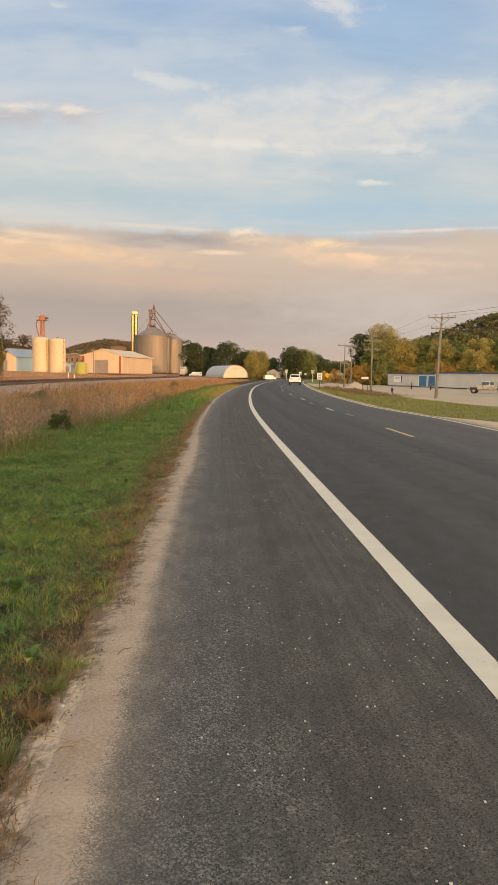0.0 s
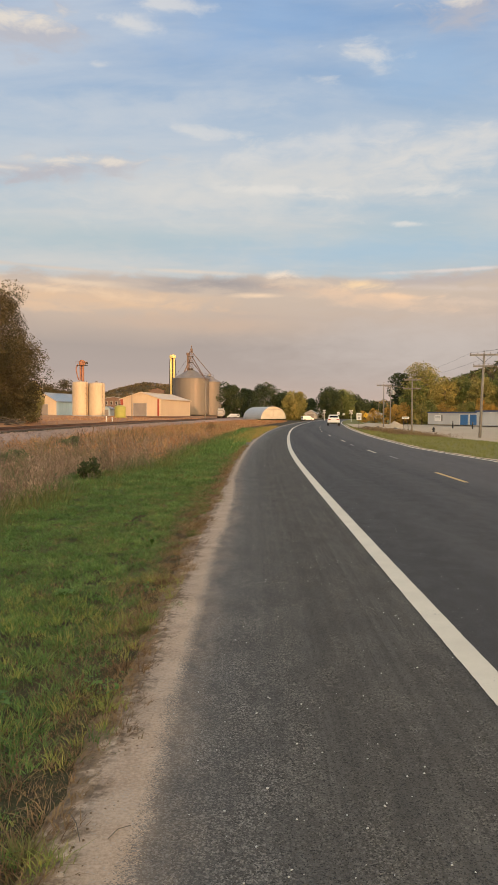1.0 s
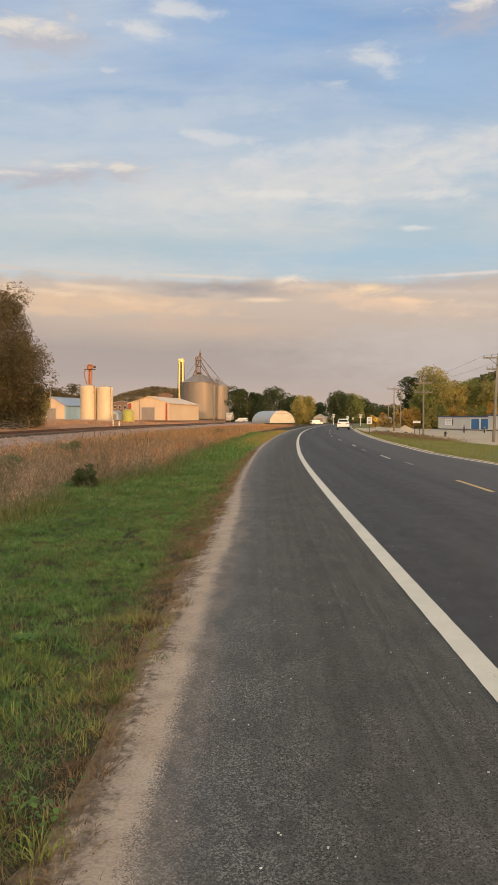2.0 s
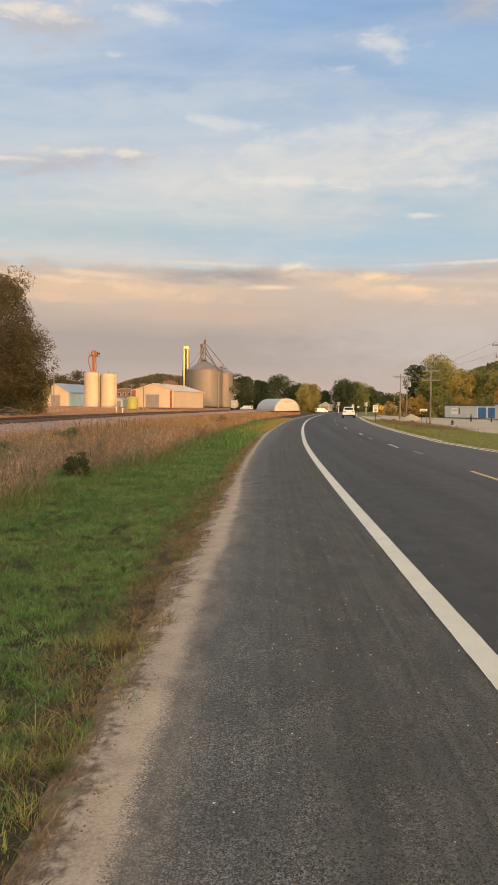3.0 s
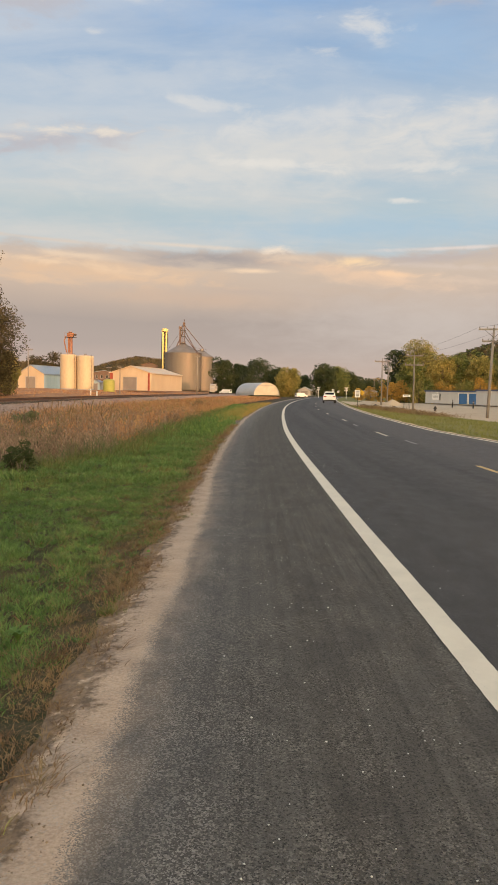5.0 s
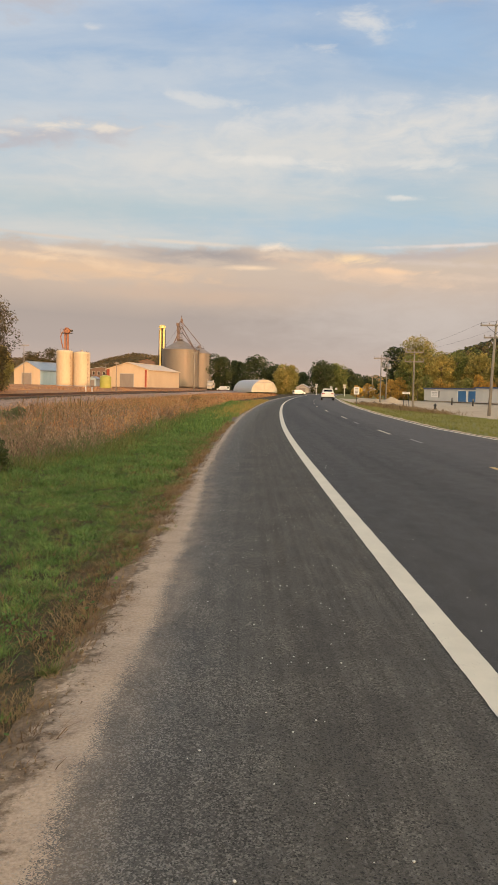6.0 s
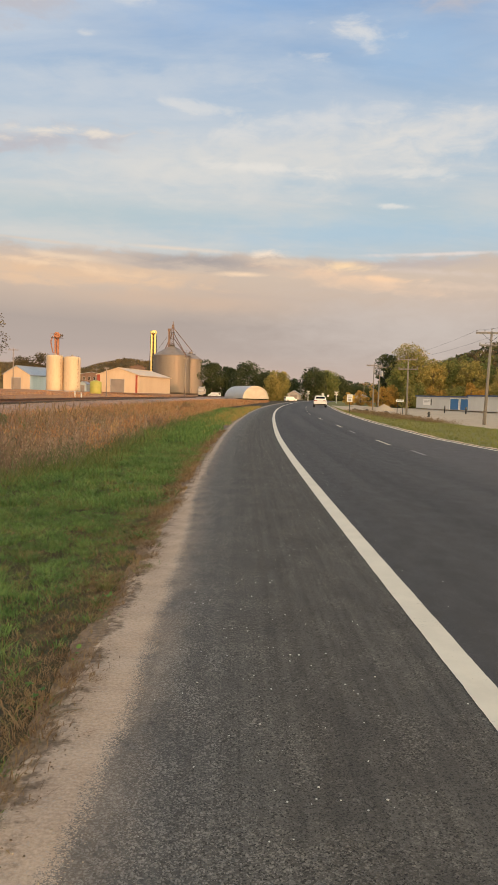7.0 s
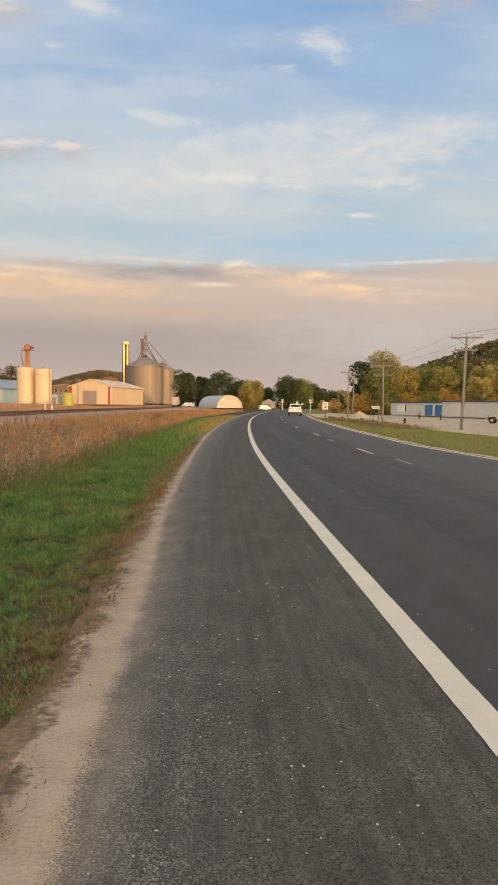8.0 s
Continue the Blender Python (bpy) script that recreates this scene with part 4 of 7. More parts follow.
grass_band("bright_grass", "yellow-green grass tufts near the sandy strip", 30000, 1.6, 9, -3.6, -2.1, (0.03, 0.085), (0.0015, 0.0030), GRASS_BRIGHT, 1.5, lambda x, y, u: np.clip((-u - fringe(y) - 0.04) / 0.1, 0, 1) * np.clip(0.30 + 0.6 * wob(y * 2.1 + x * 1.7, 4), 0.03, 1), 0, 30, 0.05)


def dead_leaves():
    """Curled brown leaves and bits of stem strewn along the edge of the turf."""
    n = 150
    y = 1.8 + rng.uniform(0, 1, n) ** 1.2 * 22
    x = edge_x(y) - fringe(y) + rng.normal(-0.01, 0.07, n)
    p = np.stack([x, y, np.maximum(surface(x, y), 0.0) + 0.004], -1)
    a = rng.uniform(0, 6.283, n)
    l, w = rng.uniform(0.006, 0.017, n)[:, None], rng.uniform(0.002, 0.006, n)[:, None]
    e1 = np.stack([np.cos(a), np.sin(a), rng.normal(0.1, 0.2, n)], -1) * l
    e2 = np.stack([-np.sin(a), np.cos(a), rng.normal(0, 0.3, n)], -1) * w
    lift = np.array([0, 0, 0.006])
    v = np.stack([p - e1, p + e2 * 0.9 + lift, p + e1, p - e2 * 0.9 + lift], 1).reshape(-1, 3)
    tagged(arrays("dead_leaves", v, np.arange(n)[:, None] * 4 + np.arange(4), STRAW), "curled brown dead leaves along the sandy edge", "leaves", kind="stuff")


dead_leaves()


def weed_leaves(name, label, n, y0, y1, mat, size, keep):
    """Small rounded leaves lying low among the grass, in patches."""
    x, y, u = scatter(rng, n, y0, y1, -5.2, -2.15)
    ok = rng.uniform(0, 1, len(x)) < keep(x, y, u)
    x, y = x[ok], y[ok]
    m = len(x)
    p = np.stack([x, y, surface(x, y) + rng.uniform(0.01, 0.10, m)], -1)
    a = rng.uniform(0, 6.283, m)
    e1 = np.stack([np.cos(a), np.sin(a), rng.normal(0, 0.35, m)], -1)
    e2 = np.stack([-np.sin(a), np.cos(a), rng.normal(0, 0.35, m)], -1)
    s = rng.uniform(*size, m)[:, None]
    ring = [(1.0, 0.0), (0.45, 0.6), (-0.55, 0.55), (-1.0, 0.0), (-0.55, -0.55), (0.45, -0.6)]
    v = np.stack([p + (e1 * c + e2 * d) * s for c, d in ring], 1).reshape(-1, 3)
    tagged(arrays(name, v, np.arange(m)[:, None] * 6 + np.arange(6), mat), label, "weeds", kind="stuff")


def clover_keep(x, y, u):
    return edge_keep(x, y, u) * smooth01(wob(x * 1.1 + y * 0.9, 3) * wob(y * 0.8 - x * 0.7, 9), 0.12, 0.45)


weed_leaves("clover", "low dark green clover and broadleaf weeds in patches", 70000, 1.5, 20, CLOVER, (0.007, 0.016), clover_keep)
weed_leaves("clover", "low dark green clover and broadleaf weeds in patches", 24000, 20, 32, CLOVER, (0.012, 0.024), clover_keep)


def clearing(x, y):
    """Open places round the bushes in the reeds."""
    k = np.ones(len(x))
    for bx, by, r in [(-4.2, 20.6, 0.50), (-8.1, 34.8, 0.55), (-7.75, 25.8, 0.4)]:
        along = np.clip(((x - bx) * 0.22 - (y - by) * 0.975), 0, 2.6)
        k *= np.clip((np.hypot(x - bx - along * 0.22, y - by + along * 0.975) - r) / 0.35, 0.03, 1)
    return k


def reed_edge(y):
    """Where the mown verge ends and the ditch growth begins."""
    return np.interp(y, [16, 20, 25, 32, 60, 86], [5.5, 5.2, 4.65, 4.6, 4.8, 5.6]) + 0.25 * wob(y * 0.5, 2)


def reed_keep(x, y, u):
    return np.clip((-u - reed_edge(y)) / 0.3, 0, 1) * (x - rail_x(y) > 2.8 + 1.9 * smooth01(y, 58, 40) + 0.6 * wob(y * 0.4, 3)) * clearing(x, y)


def russet_keep(x, y, u):
    return reed_keep(x, y, u) * np.clip(smooth01(y, 29, 46) + 0.30 * wob(x * 0.6 + y * 0.3), 0.03, 1) * np.clip(0.65 + 0.9 * wob(x * 0.45 + y * 0.16, 4), 0.1, 1)


def drab_keep(x, y, u):
    return reed_keep(x, y, u) * np.clip(1.1 - smooth01(y, 28, 50) * 0.85, 0.1, 1) * np.clip(0.7 + 0.7 * wob(x * 0.7 - y * 0.3, 2), 0.2, 1)


def sage_keep(x, y, u):
    return np.clip((-u - reed_edge(y) + 0.3) / 0.5, 0, 1) * (x - rail_x(y) > 4.2) * np.clip(0.5 + 0.8 * wob(x * 0.9 + y * 0.4, 3), 0.08, 1) * clearing(x, y)


grass_band("marsh_reeds", "brown-grey dry reeds filling the ditch", 100000, 8, 46, -17, -4.6, (0.25, 0.70), (0.0022, 0.0050), REEDS, 1.9, drab_keep, 0.4, 16, 0.22)
grass_band("marsh_reeds", "brown-grey dry reeds filling the ditch", 26000, 30, 110, -22, -4.6, (0.30, 0.75), (0.010, 0.024), REEDS, 0.8, drab_keep, 0.5, 10, 0.25)
grass_band("russet_grass", "tall russet seed grass beside the railway", 62000, 22, 75, -16, -4.7, (0.28, 0.78), (0.0026, 0.0055), SUN_RUSSET, 1.9, russet_keep, 0.4, 12, 0.28)
grass_band("marsh_reeds", "brown-grey dry reeds filling the ditch", 12000, -8, 30, -13, -4.8, (0.25, 0.62), (0.010, 0.022), REEDS, 0.9, lambda x, y, u: reed_keep(x, y, u) * (x < -0.40 * np.maximum(y, 0) - 1.0), 0.8, 8, 0.25, 30)
grass_band("tall_grass", "yellow-green tall grass between verge and reeds", 64000, 8, 60, -7.0, -3.8, (0.12, 0.38), (0.003, 0.006), GRASS_DULL, 1.6, lambda x, y, u: np.clip(1.2 - np.abs(-u - reed_edge(y) + 0.05) / 0.7, 0, 1) * clearing(x, y) * np.clip(0.7 + 0.8 * wob(y * 0.7 + x, 3), 0.15, 1), 0, 18, 0.12)
grass_band("russet_grass", "tall russet seed grass beside the railway", 20000, 75, 180, -22, -3.5, (0.35, 0.75), (0.02, 0.045), SUN_RUSSET, 0.5, reed_keep, 1.3)
grass_band("golden_grass", "golden dry grass on the verge", 34000, 36, 100, -4.6, -2.25, (0.08, 0.30), (0.007, 0.015), GOLDEN, 1.0, lambda x, y, u: smooth01(y, 36, 66) * np.clip(1.2 - np.abs(-u - 2.9) / 1.1, 0.1, 1), 0, 10, 0.12)
grass_band("tall_grass", "olive tall grass patches in the ditch", 42000, 26, 95, -14, -4.6, (0.20, 0.60), (0.006, 0.013), GRASS_DULL, 0.9, lambda x, y, u: reed_keep(x, y, u) * (wob(x * 0.5 + y * 0.13, 5) * wob(y * 0.17 - x * 0.3, 1) > 0.03), 0.5, 16, 0.22)
grass_band("plume_grass", "tall pale feathery grass stalks by the railway", 70, 31, 36, -8.6, -6.4, (1.1, 1.6), (0.006, 0.010), STRAW, 0.25, None, 2.2)
grass_band("reed_undergrowth", "green-brown undergrowth below the reeds", 60000, 7, 60, -13, -4.4, (0.12, 0.42), (0.005, 0.011), SAGE, 1.0, sage_keep, 0, 12, 0.18)


def right_verge():
    y = rng.uniform(18, 120, 24000)
    r = rng.uniform(0.55, 9.5, len(y))
    x = r + road_widen(y) + edge_x(y)
    u = x - edge_x(y)
    near = np.interp(y, [40, 52, 57, 64, 80, 88, 95, 102, 121], [30, 21, 15.7, 13.2, 13.0, 11.5, 9.8, 8.0, 8.0])
    ok = (u < near - 0.2) & ~((y < 29) & (r < 2))
    x, y = x[ok], y[ok]
    tagged(blade_mesh("mown_grass", x, y, rng.uniform(0.04, 0.12, len(x)), rng.uniform(0.012, 0.03, len(x)), rng.uniform(0.2, 0.9, len(x)), OLIVE, rng), "mown green grass beside the lot", "grass", kind="stuff")
    y = rng.uniform(64, 93, 6000)
    mid = np.interp(y, [64, 70, 80, 93], [12.8, 10.6, 10.6, 8.6])
    x = edge_x(y) + mid + rng.normal(0, 0.75, len(y)) + 0.5 * wob(y * 0.6, 2)
    tagged(blade_mesh("dry_weeds", x, y, rng.uniform(0.10, 0.50, len(y)) * (0.65 + 0.45 * wob(y * 0.8 + x, 3)), rng.uniform(0.008, 0.02, len(y)), rng.uniform(0.3, 1.2, len(y)), STRAW, rng, 1.2), "brown dry weeds between the verge and the lot", "weeds", kind="stuff")


right_verge()


def pebbles(name, label, n, place, size, mat):
    """Loose angular stones joined in one mesh."""
    bm = bmesh.new()
    bmesh.ops.create_icosphere(bm, subdivisions=1, radius=1.0)
    bv = np.array([v.co[:] for v in bm.verts])
    bf = np.array([[v.index for v in f.verts] for f in bm.faces])
    bm.free()
    x, y, z = place(n)
    n = len(x)
    s = rng.uniform(size[0], size[1], n) ** 1.0
    v = bv[None] * s[:, None, None] * rng.uniform(0.55, 1.25, (n, len(bv), 1)) * np.array([1, 1, 0.6])
    a = rng.uniform(0, 6.28, n)
    c, d = np.cos(a)[:, None], np.sin(a)[:, None]
    v = np.stack([v[..., 0] * c - v[..., 1] * d, v[..., 0] * d + v[..., 1] * c, v[..., 2]], -1) + np.stack([x, y, z + s * 0.35], -1)[:, None]
    f = bf[None] + (np.arange(n) * len(bv))[:, None, None]
    return tagged(arrays(name, v.reshape(-1, 3), f.reshape(-1, 3), mat), label, "stones", kind="stuff")


def on_shoulder(n):
    """Stones swept into loose clusters along the shoulder."""
    cy = 1.5 + rng.uniform(0, 1, 70) ** 1.3 * 32
    cu = rng.normal(-0.85, 0.40, 70)
    k = rng.integers(0, 70, n)
    lone = rng.uniform(0, 1, n) < 0.45
    y = np.where(lone, 1.5 + rng.uniform(0, 1, n) ** 1.3 * 34, cy[k] + rng.normal(0, 0.5, n))
    u = np.where(lone, rng.uniform(-1.85, 0.6, n), cu[k] + rng.normal(0, 0.16, n))
    return u + edge_x(y), y, np.zeros(n) + 0.001


def on_strip(n):
    y = rng.uniform(1.5, 24, n)
    u = rng.normal(-1.96, 0.08, n)
    return u + edge_x(y), y, np.zeros(n)


pebbles("white_pebbles", "scattered small white stones on the asphalt", 900, on_shoulder, (0.0018, 0.0068), STONE)
pebbles("gravel_stones", "loose pale gravel on the sandy strip", 1100, on_strip, (0.0015, 0.005), LOT)


def on_turf_edge(n):
    """Clods gathered where the turf breaks up over the sand."""
    y = rng.uniform(2.2, 24, n)
    u = -fringe(y) + rng.normal(0.0, 0.045, n) + 0.04 * wob(y * 5.0, 2)
    x = u + edge_x(y)
    return x, y, np.maximum(surface(x, y), strip_z(x, y))


pebbles("dirt_clods", "crumbled brown dirt clods along the broken turf edge", 1100, on_turf_edge, (0.002, 0.0065), CLOD)


def on_ballast(n):
    y = rng.uniform(26, 120, n)
    d = rng.uniform(1.3, 4.4, n)
    return d + rail_x(y), y, np.interp(d, [1.3, 1.75, 3.4, 4.6], [0.44, 0.44, 0.02, -0.40])


pebbles("ballast_stones", "coarse broken stones on the railway bank", 1700, on_ballast, (0.03, 0.085), BALLAST)


def yard_weeds():
    y = rng.uniform(45, 230, 26000)
    d = -rng.uniform(3, 34, len(y))
    x = rail_x(y) + d
    ok = wob(x * 0.35 + y * 0.06, 2) * wob(y * 0.09 - x * 0.21, 5) > 0.12
    x, y = x[ok], y[ok]
    tagged(blade_mesh("yard_weeds", x, y, rng.uniform(0.08, 0.45, len(x)), rng.uniform(0.02, 0.05, len(x)), rng.uniform(0.2, 0.9, len(x)), SUN_RUSSET, rng, 1.2), "dry russet weeds dotted over the yard", "weeds", kind="stuff")


yard_weeds()


# ---- railway ----
def build_railway():
    ys = np.arange(-30, 420, 2.0)
    x = rail_x(ys)
    prof = [(-2.6, 0.10), (-1.75, 0.44), (1.75, 0.44), (3.4, 0.02), (4.6, -0.40)]
    v = np.concatenate([np.stack([x + a + 0.12 * wob(ys * 0.9, a), ys, np.full(len(ys), z)], -1) for a, z in prof])
    n, f = len(ys), []
    for j in range(len(prof) - 1):
        i = np.arange(n - 1) + j * n
        f.append(np.stack([i, i + n, i + n + 1, i + 1], 1))
    tagged(arrays("ballast", v, np.concatenate(f), BALLAST, True), "grey-pink stone ballast under the railway", "ballast", kind="structure")
    track = empty("railway_track", pose(0, 0, 0.44), "rusty steel rails on dark timber sleepers over ballast", "railway")
    for side in (-0.7175, 0.7175):
        # rail section: foot, web and head
        sec = [(-0.07, 0.115), (0.07, 0.115), (0.07, 0.13), (0.01, 0.15), (0.01, 0.23), (0.036, 0.24), (0.036, 0.275), (-0.036, 0.275), (-0.036, 0.24), (-0.01, 0.23), (-0.01, 0.15), (-0.07, 0.13)]
        v = np.concatenate([np.stack([x + side + a, ys, np.full(n, z)], -1) for a, z in sec])
        f = []
        for j in range(len(sec)):
            i, k = np.arange(n - 1) + j * n, np.arange(n - 1) + (j + 1) % len(sec) * n
            f.append(np.stack([i, k, k + 1, i + 1], 1))
        arrays("rail", v, np.concatenate(f), RAIL_STEEL, False, track)
    me = bpy.data.meshes.new("sleeper")
    bm = boxes((-1.3, 1.3, -0.115, 0.115, -0.06, 0.115), bev=0.012)
    bm.to_mesh(me)
    bm.free()
    me.materials.append(SLEEPER_WOOD)
    for k in range(285):
        y = 28 + k * 0.56
        dx = float(rail_x(y + 1) - rail_x(y))
        s = new("sleeper", me)
        s.parent = track
        s.matrix_basis = pose(float(rail_x(y)), y, 0, 0, 0, -math.degrees(math.atan(dx)) + random.uniform(-1, 1))


build_railway()


# ---- trees and shrubs ----
def leaf_cloud(centres, radii, per, size, r, squash=0.8, droop=0.0):
    """Leaf faces scattered through clumps: denser towards the outside of each clump."""
    n = len(centres) * per
    c = np.repeat(np.asarray(centres, float), per, 0)
    rad = np.repeat(np.asarray(radii, float), per)
    d = r.normal(0, 1, (n, 3))
    d /= np.linalg.norm(d, axis=1)[:, None]
    p = c + d * (rad * r.uniform(0.35, 1.05, n) ** 0.6)[:, None] * np.array([1, 1, squash])
    p[:, 2] -= droop * r.uniform(0, 1, n) ** 2
    a = r.normal(0, 1, (n, 3)) + d * 0.6
    a /= np.linalg.norm(a, axis=1)[:, None]
    b = np.cross(a, r.normal(0, 1, (n, 3)))
    b /= np.linalg.norm(b, axis=1)[:, None] + 1e-9
    if droop:
        b = b * 0.5 + np.array([0, 0, -1.0])
        b /= np.linalg.norm(b, axis=1)[:, None]
    e = np.cross(a, b)
    s = r.uniform(0.55, 1.25, n)[:, None] * size
    long = 1.5 if not droop else 2.4
    v = np.stack([p - b * s * long * 0.5, p + e * s * 0.5, p + b * s * long * 0.5, p - e * s * 0.5], 1)
    return v.reshape(-1, 3), (np.arange(n)[:, None] * 4 + [0, 1, 2, 3])


def tree(label, x, y, height, width, leaf, seed, clumps=26, per=70, size=0.4, low=0.22, category="tree", group="", lean=0.0, droop=0.0, blunt=0.80):
    """A tapered trunk that forks into limbs, each ending in clumps of leaves."""
    r = np.random.default_rng(seed)
    base = float(land(x, y)) - 0.05
    t = empty("tree" if category == "tree" else "shrub", pose(x, y, base, 0, 0, seed * 37 % 360), label, category, group)
    bm = bmesh.new()
    tr = 0.028 * height + 0.05
    fork = height * (low + 0.10)
    top = Vector((lean, 0, height * 0.82))
    knee = Vector((lean * 0.3 + r.normal(0, 0.1), r.normal(0, 0.1), fork))
    rod(bm, (0, 0, -0.1), knee, tr, tr * 0.75, 9)
    rod(bm, knee, top, tr * 0.72, tr * 0.16, 8)
    centres, radii = [], []
    for k in range(clumps):
        a = k * 2.39996 + r.normal(0, 0.3)
        q = (k + 0.5) / clumps
        zz = height * (low + (0.97 - low) * q)
        prof = math.sin(math.pi * min(1.0, 0.16 + blunt * q)) ** 0.75
        rr = width * 0.5 * prof * r.uniform(0.35, 0.92)
        c = Vector((math.cos(a) * rr + lean * q, math.sin(a) * rr, zz))
        cr = width * r.uniform(0.14, 0.25)
        centres.append(c[:])
        radii.append(cr)
        if k % 2 == 0:
            start = knee.lerp(top, min(0.95, max(0.0, (zz - fork) / (height * 0.82 - fork) - 0.15)))
            midp = start.lerp(c, 0.55) + Vector((r.normal(0, 0.1), r.normal(0, 0.1), 0.04 * height))
            rod(bm, start, midp, tr * 0.30, tr * 0.17, 6, False)
            rod(bm, midp, c, tr * 0.17, tr * 0.05, 5, False)
    part("trunk", bm, BARK, t, smooth=True)
    v, f = leaf_cloud(centres, radii, per, size, r, 0.8, droop)
    v[:, 2] = np.maximum(v[:, 2], 0.05)
    arrays("crown", v, f, leaf, False, t)
    return t


# tall olive tree by the yard
tree("tall olive-brown tree at the yard's edge", -24.2, 72.5, 12.6, 6.6, LEAF_WILLOW, 3, 90, 480, 0.105, 0.10, blunt=0.66)
tree("broad olive-brown tree at the yard's edge", -22.7, 71, 7.7, 6.8, LEAF_WILLOW, 4, 90, 480, 0.105, 0.0, blunt=0.62)
tree("small yellow-tinged tree beside the taller tree", -21.8, 77, 4.0, 2.2, LEAF_YELLOW, 5, 26, 220, 0.10, 0.05, group="yard trees")
tree("leafy olive tree beside the yard", -31.0, 78, 11.0, 7.5, LEAF_WILLOW, 8, 50, 160, 0.18, 0.06, group="yard trees")

# round trees beyond the curve
FAR = "trees beyond the bend"
for x, y, h, w, leaf, sd in [(-8.0, 305, 13.2, 10.5, LEAF_SHADED, 11), (-1.0, 318, 12.0, 9, LEAF_SHADED, 12), (6.0, 302, 13.8, 13.5, LEAF_SHADED, 13), (13.5, 312, 11.0, 10, LEAF_SHADED, 14),
                             (17.6, 296, 10.4, 10.5, LEAF_YELLOW, 15), (24.5, 330, 8.6, 10, LEAF_SHADED, 16), (31.5, 300, 11.8, 12, LEAF_SHADED, 17), (37.5, 312, 11.4, 11, LEAF_MID, 18), (43.5, 325, 9.8, 10, LEAF_SHADED, 19),
                             (50.0, 345, 8.2, 11, LEAF_SHADED, 20), (58.0, 352, 7.2, 11, LEAF_SHADED, 22)]:
    kind = {LEAF_SHADED: "dark green", LEAF_YELLOW: "yellow-tinged", LEAF_MID: "broad green"}[leaf]
    tree(kind + " rounded tree beyond the road's bend", x, y, h, w, leaf, sd, 36, 240, 0.42, 0.0, group=FAR, blunt=0.70)

# autumn trees behind the storage units
BEHIND = "trees behind the storage units"
# first three make one big tree: shaded left side, lit dome, green lower front
for x, y, h, w, leaf, sd in [(38.9, 196, 13.0, 6.4, LEAF_SHADED, 31), (43.2, 192, 15.0, 10.6, LEAF_YELLOW, 32), (40.4, 188, 10.4, 7.0, LEAF_MID, 43), (46.0, 199, 13.4, 8.4, LEAF_MID, 33), (49.6, 194, 11.6, 7.6, LEAF_YELLOW, 34), (54.0, 197, 11.9, 8.2, LEAF_MID, 35),
                             (58.4, 193, 11.6, 7.6, LEAF_YELLOW, 36), (62.6, 197, 11.4, 8.0, LEAF_MID, 37), (67.4, 191, 12.2, 8.2, LEAF_YELLOW, 38), (72.6, 195, 12.6, 8.6, LEAF_MID, 39), (77.6, 192, 13.0, 8.6, LEAF_MID, 40),
                             (64.0, 183, 8.6, 6.2, LEAF_YELLOW, 41), (83.0, 197, 13.0, 9, LEAF_YELLOW, 42)]:
    kind = {LEAF_SHADED: "dark green", LEAF_YELLOW: "yellowing", LEAF_MID: "green and gold", LEAF_ORANGE: "orange"}[leaf]
    tree(kind + " autumn tree behind the storage units", x, y, h, w, leaf, sd, 46, 190, 0.28, 0.0, group=BEHIND, blunt=0.70)
for k in range(17):
    x = 35.2 + k * 2.5 + random.uniform(-0.6, 0.6)
    leaf = (LEAF_ORANGE, LEAF_ORANGE, LEAF_YELLOW, LEAF_MID)[k * 5 % 4]
    tree(("orange" if leaf is LEAF_ORANGE else "yellow-green") + " autumn shrub along the back of the lot", x, 182 + random.uniform(-2, 3), random.uniform(3.8, 6.2), random.uniform(3.6, 5.0), leaf, 60 + k, 18, 120, 0.20, 0.02, "shrub", "autumn shrubs")
for x, y, h, w, sd in [(27.5, 185, 2.6, 3.2, 91), (30.5, 188, 3.4, 3.6, 92), (33.0, 184, 4.0, 3.6, 93)]:
    tree("low russet shrub at the back of the lot", x, y, h, w, LEAF_ORANGE, sd, 12, 70, 0.25, 0.02, "shrub", "russet shrubs")

# dark trees behind the far tanks
for x, y, h, w, sd in [(-90, 335, 13.5, 12, 71), (-82.5, 338, 15.2, 14, 72), (-76, 345, 12.5, 11, 73)]:
    tree("dark tree behind the yard's tanks", x, y, h, w, LEAF_WILLOW, sd, 30, 150, 0.38, 0.10, group="trees behind the tanks")


def bush(name, label, x, y, h, w, leaf, seed, n=14, per=120, size=0.06):
    r = np.random.default_rng(seed)
    z = float(land(x, y))
    a, q = r.uniform(0, 6.28, n), r.uniform(0, 1, n) ** 0.5
    k = r.uniform(0.04, 0.88, n)
    ring = w * 0.36 * q * np.sin(np.pi * (0.2 + 0.7 * k))
    c = np.stack([np.cos(a) * ring, np.sin(a) * ring, k * h * 0.85], -1)
    b = empty(name, pose(x, y, z), label, "bush")
    part("stems", rods(*[((0, 0, -0.05), tuple(p), 0.012, 0.005) for p in c], seg=5), BARK, b)
    v, f = leaf_cloud(c, w * r.uniform(0.10, 0.21, n), per, size, r)
    v[:, 2] = np.maximum(v[:, 2], 0.02)
    arrays("foliage", v, f, leaf, False, b)


bush("bush", "small dark green bush among dry reeds", -4.2, 20.6, 1.12, 0.74, SHRUB, 1, 40, 130, 0.032)
bush("bush", "grey-green sage bush among dry reeds", -8.1, 34.8, 1.35, 1.75, SAGE, 2, 30, 180, 0.06)
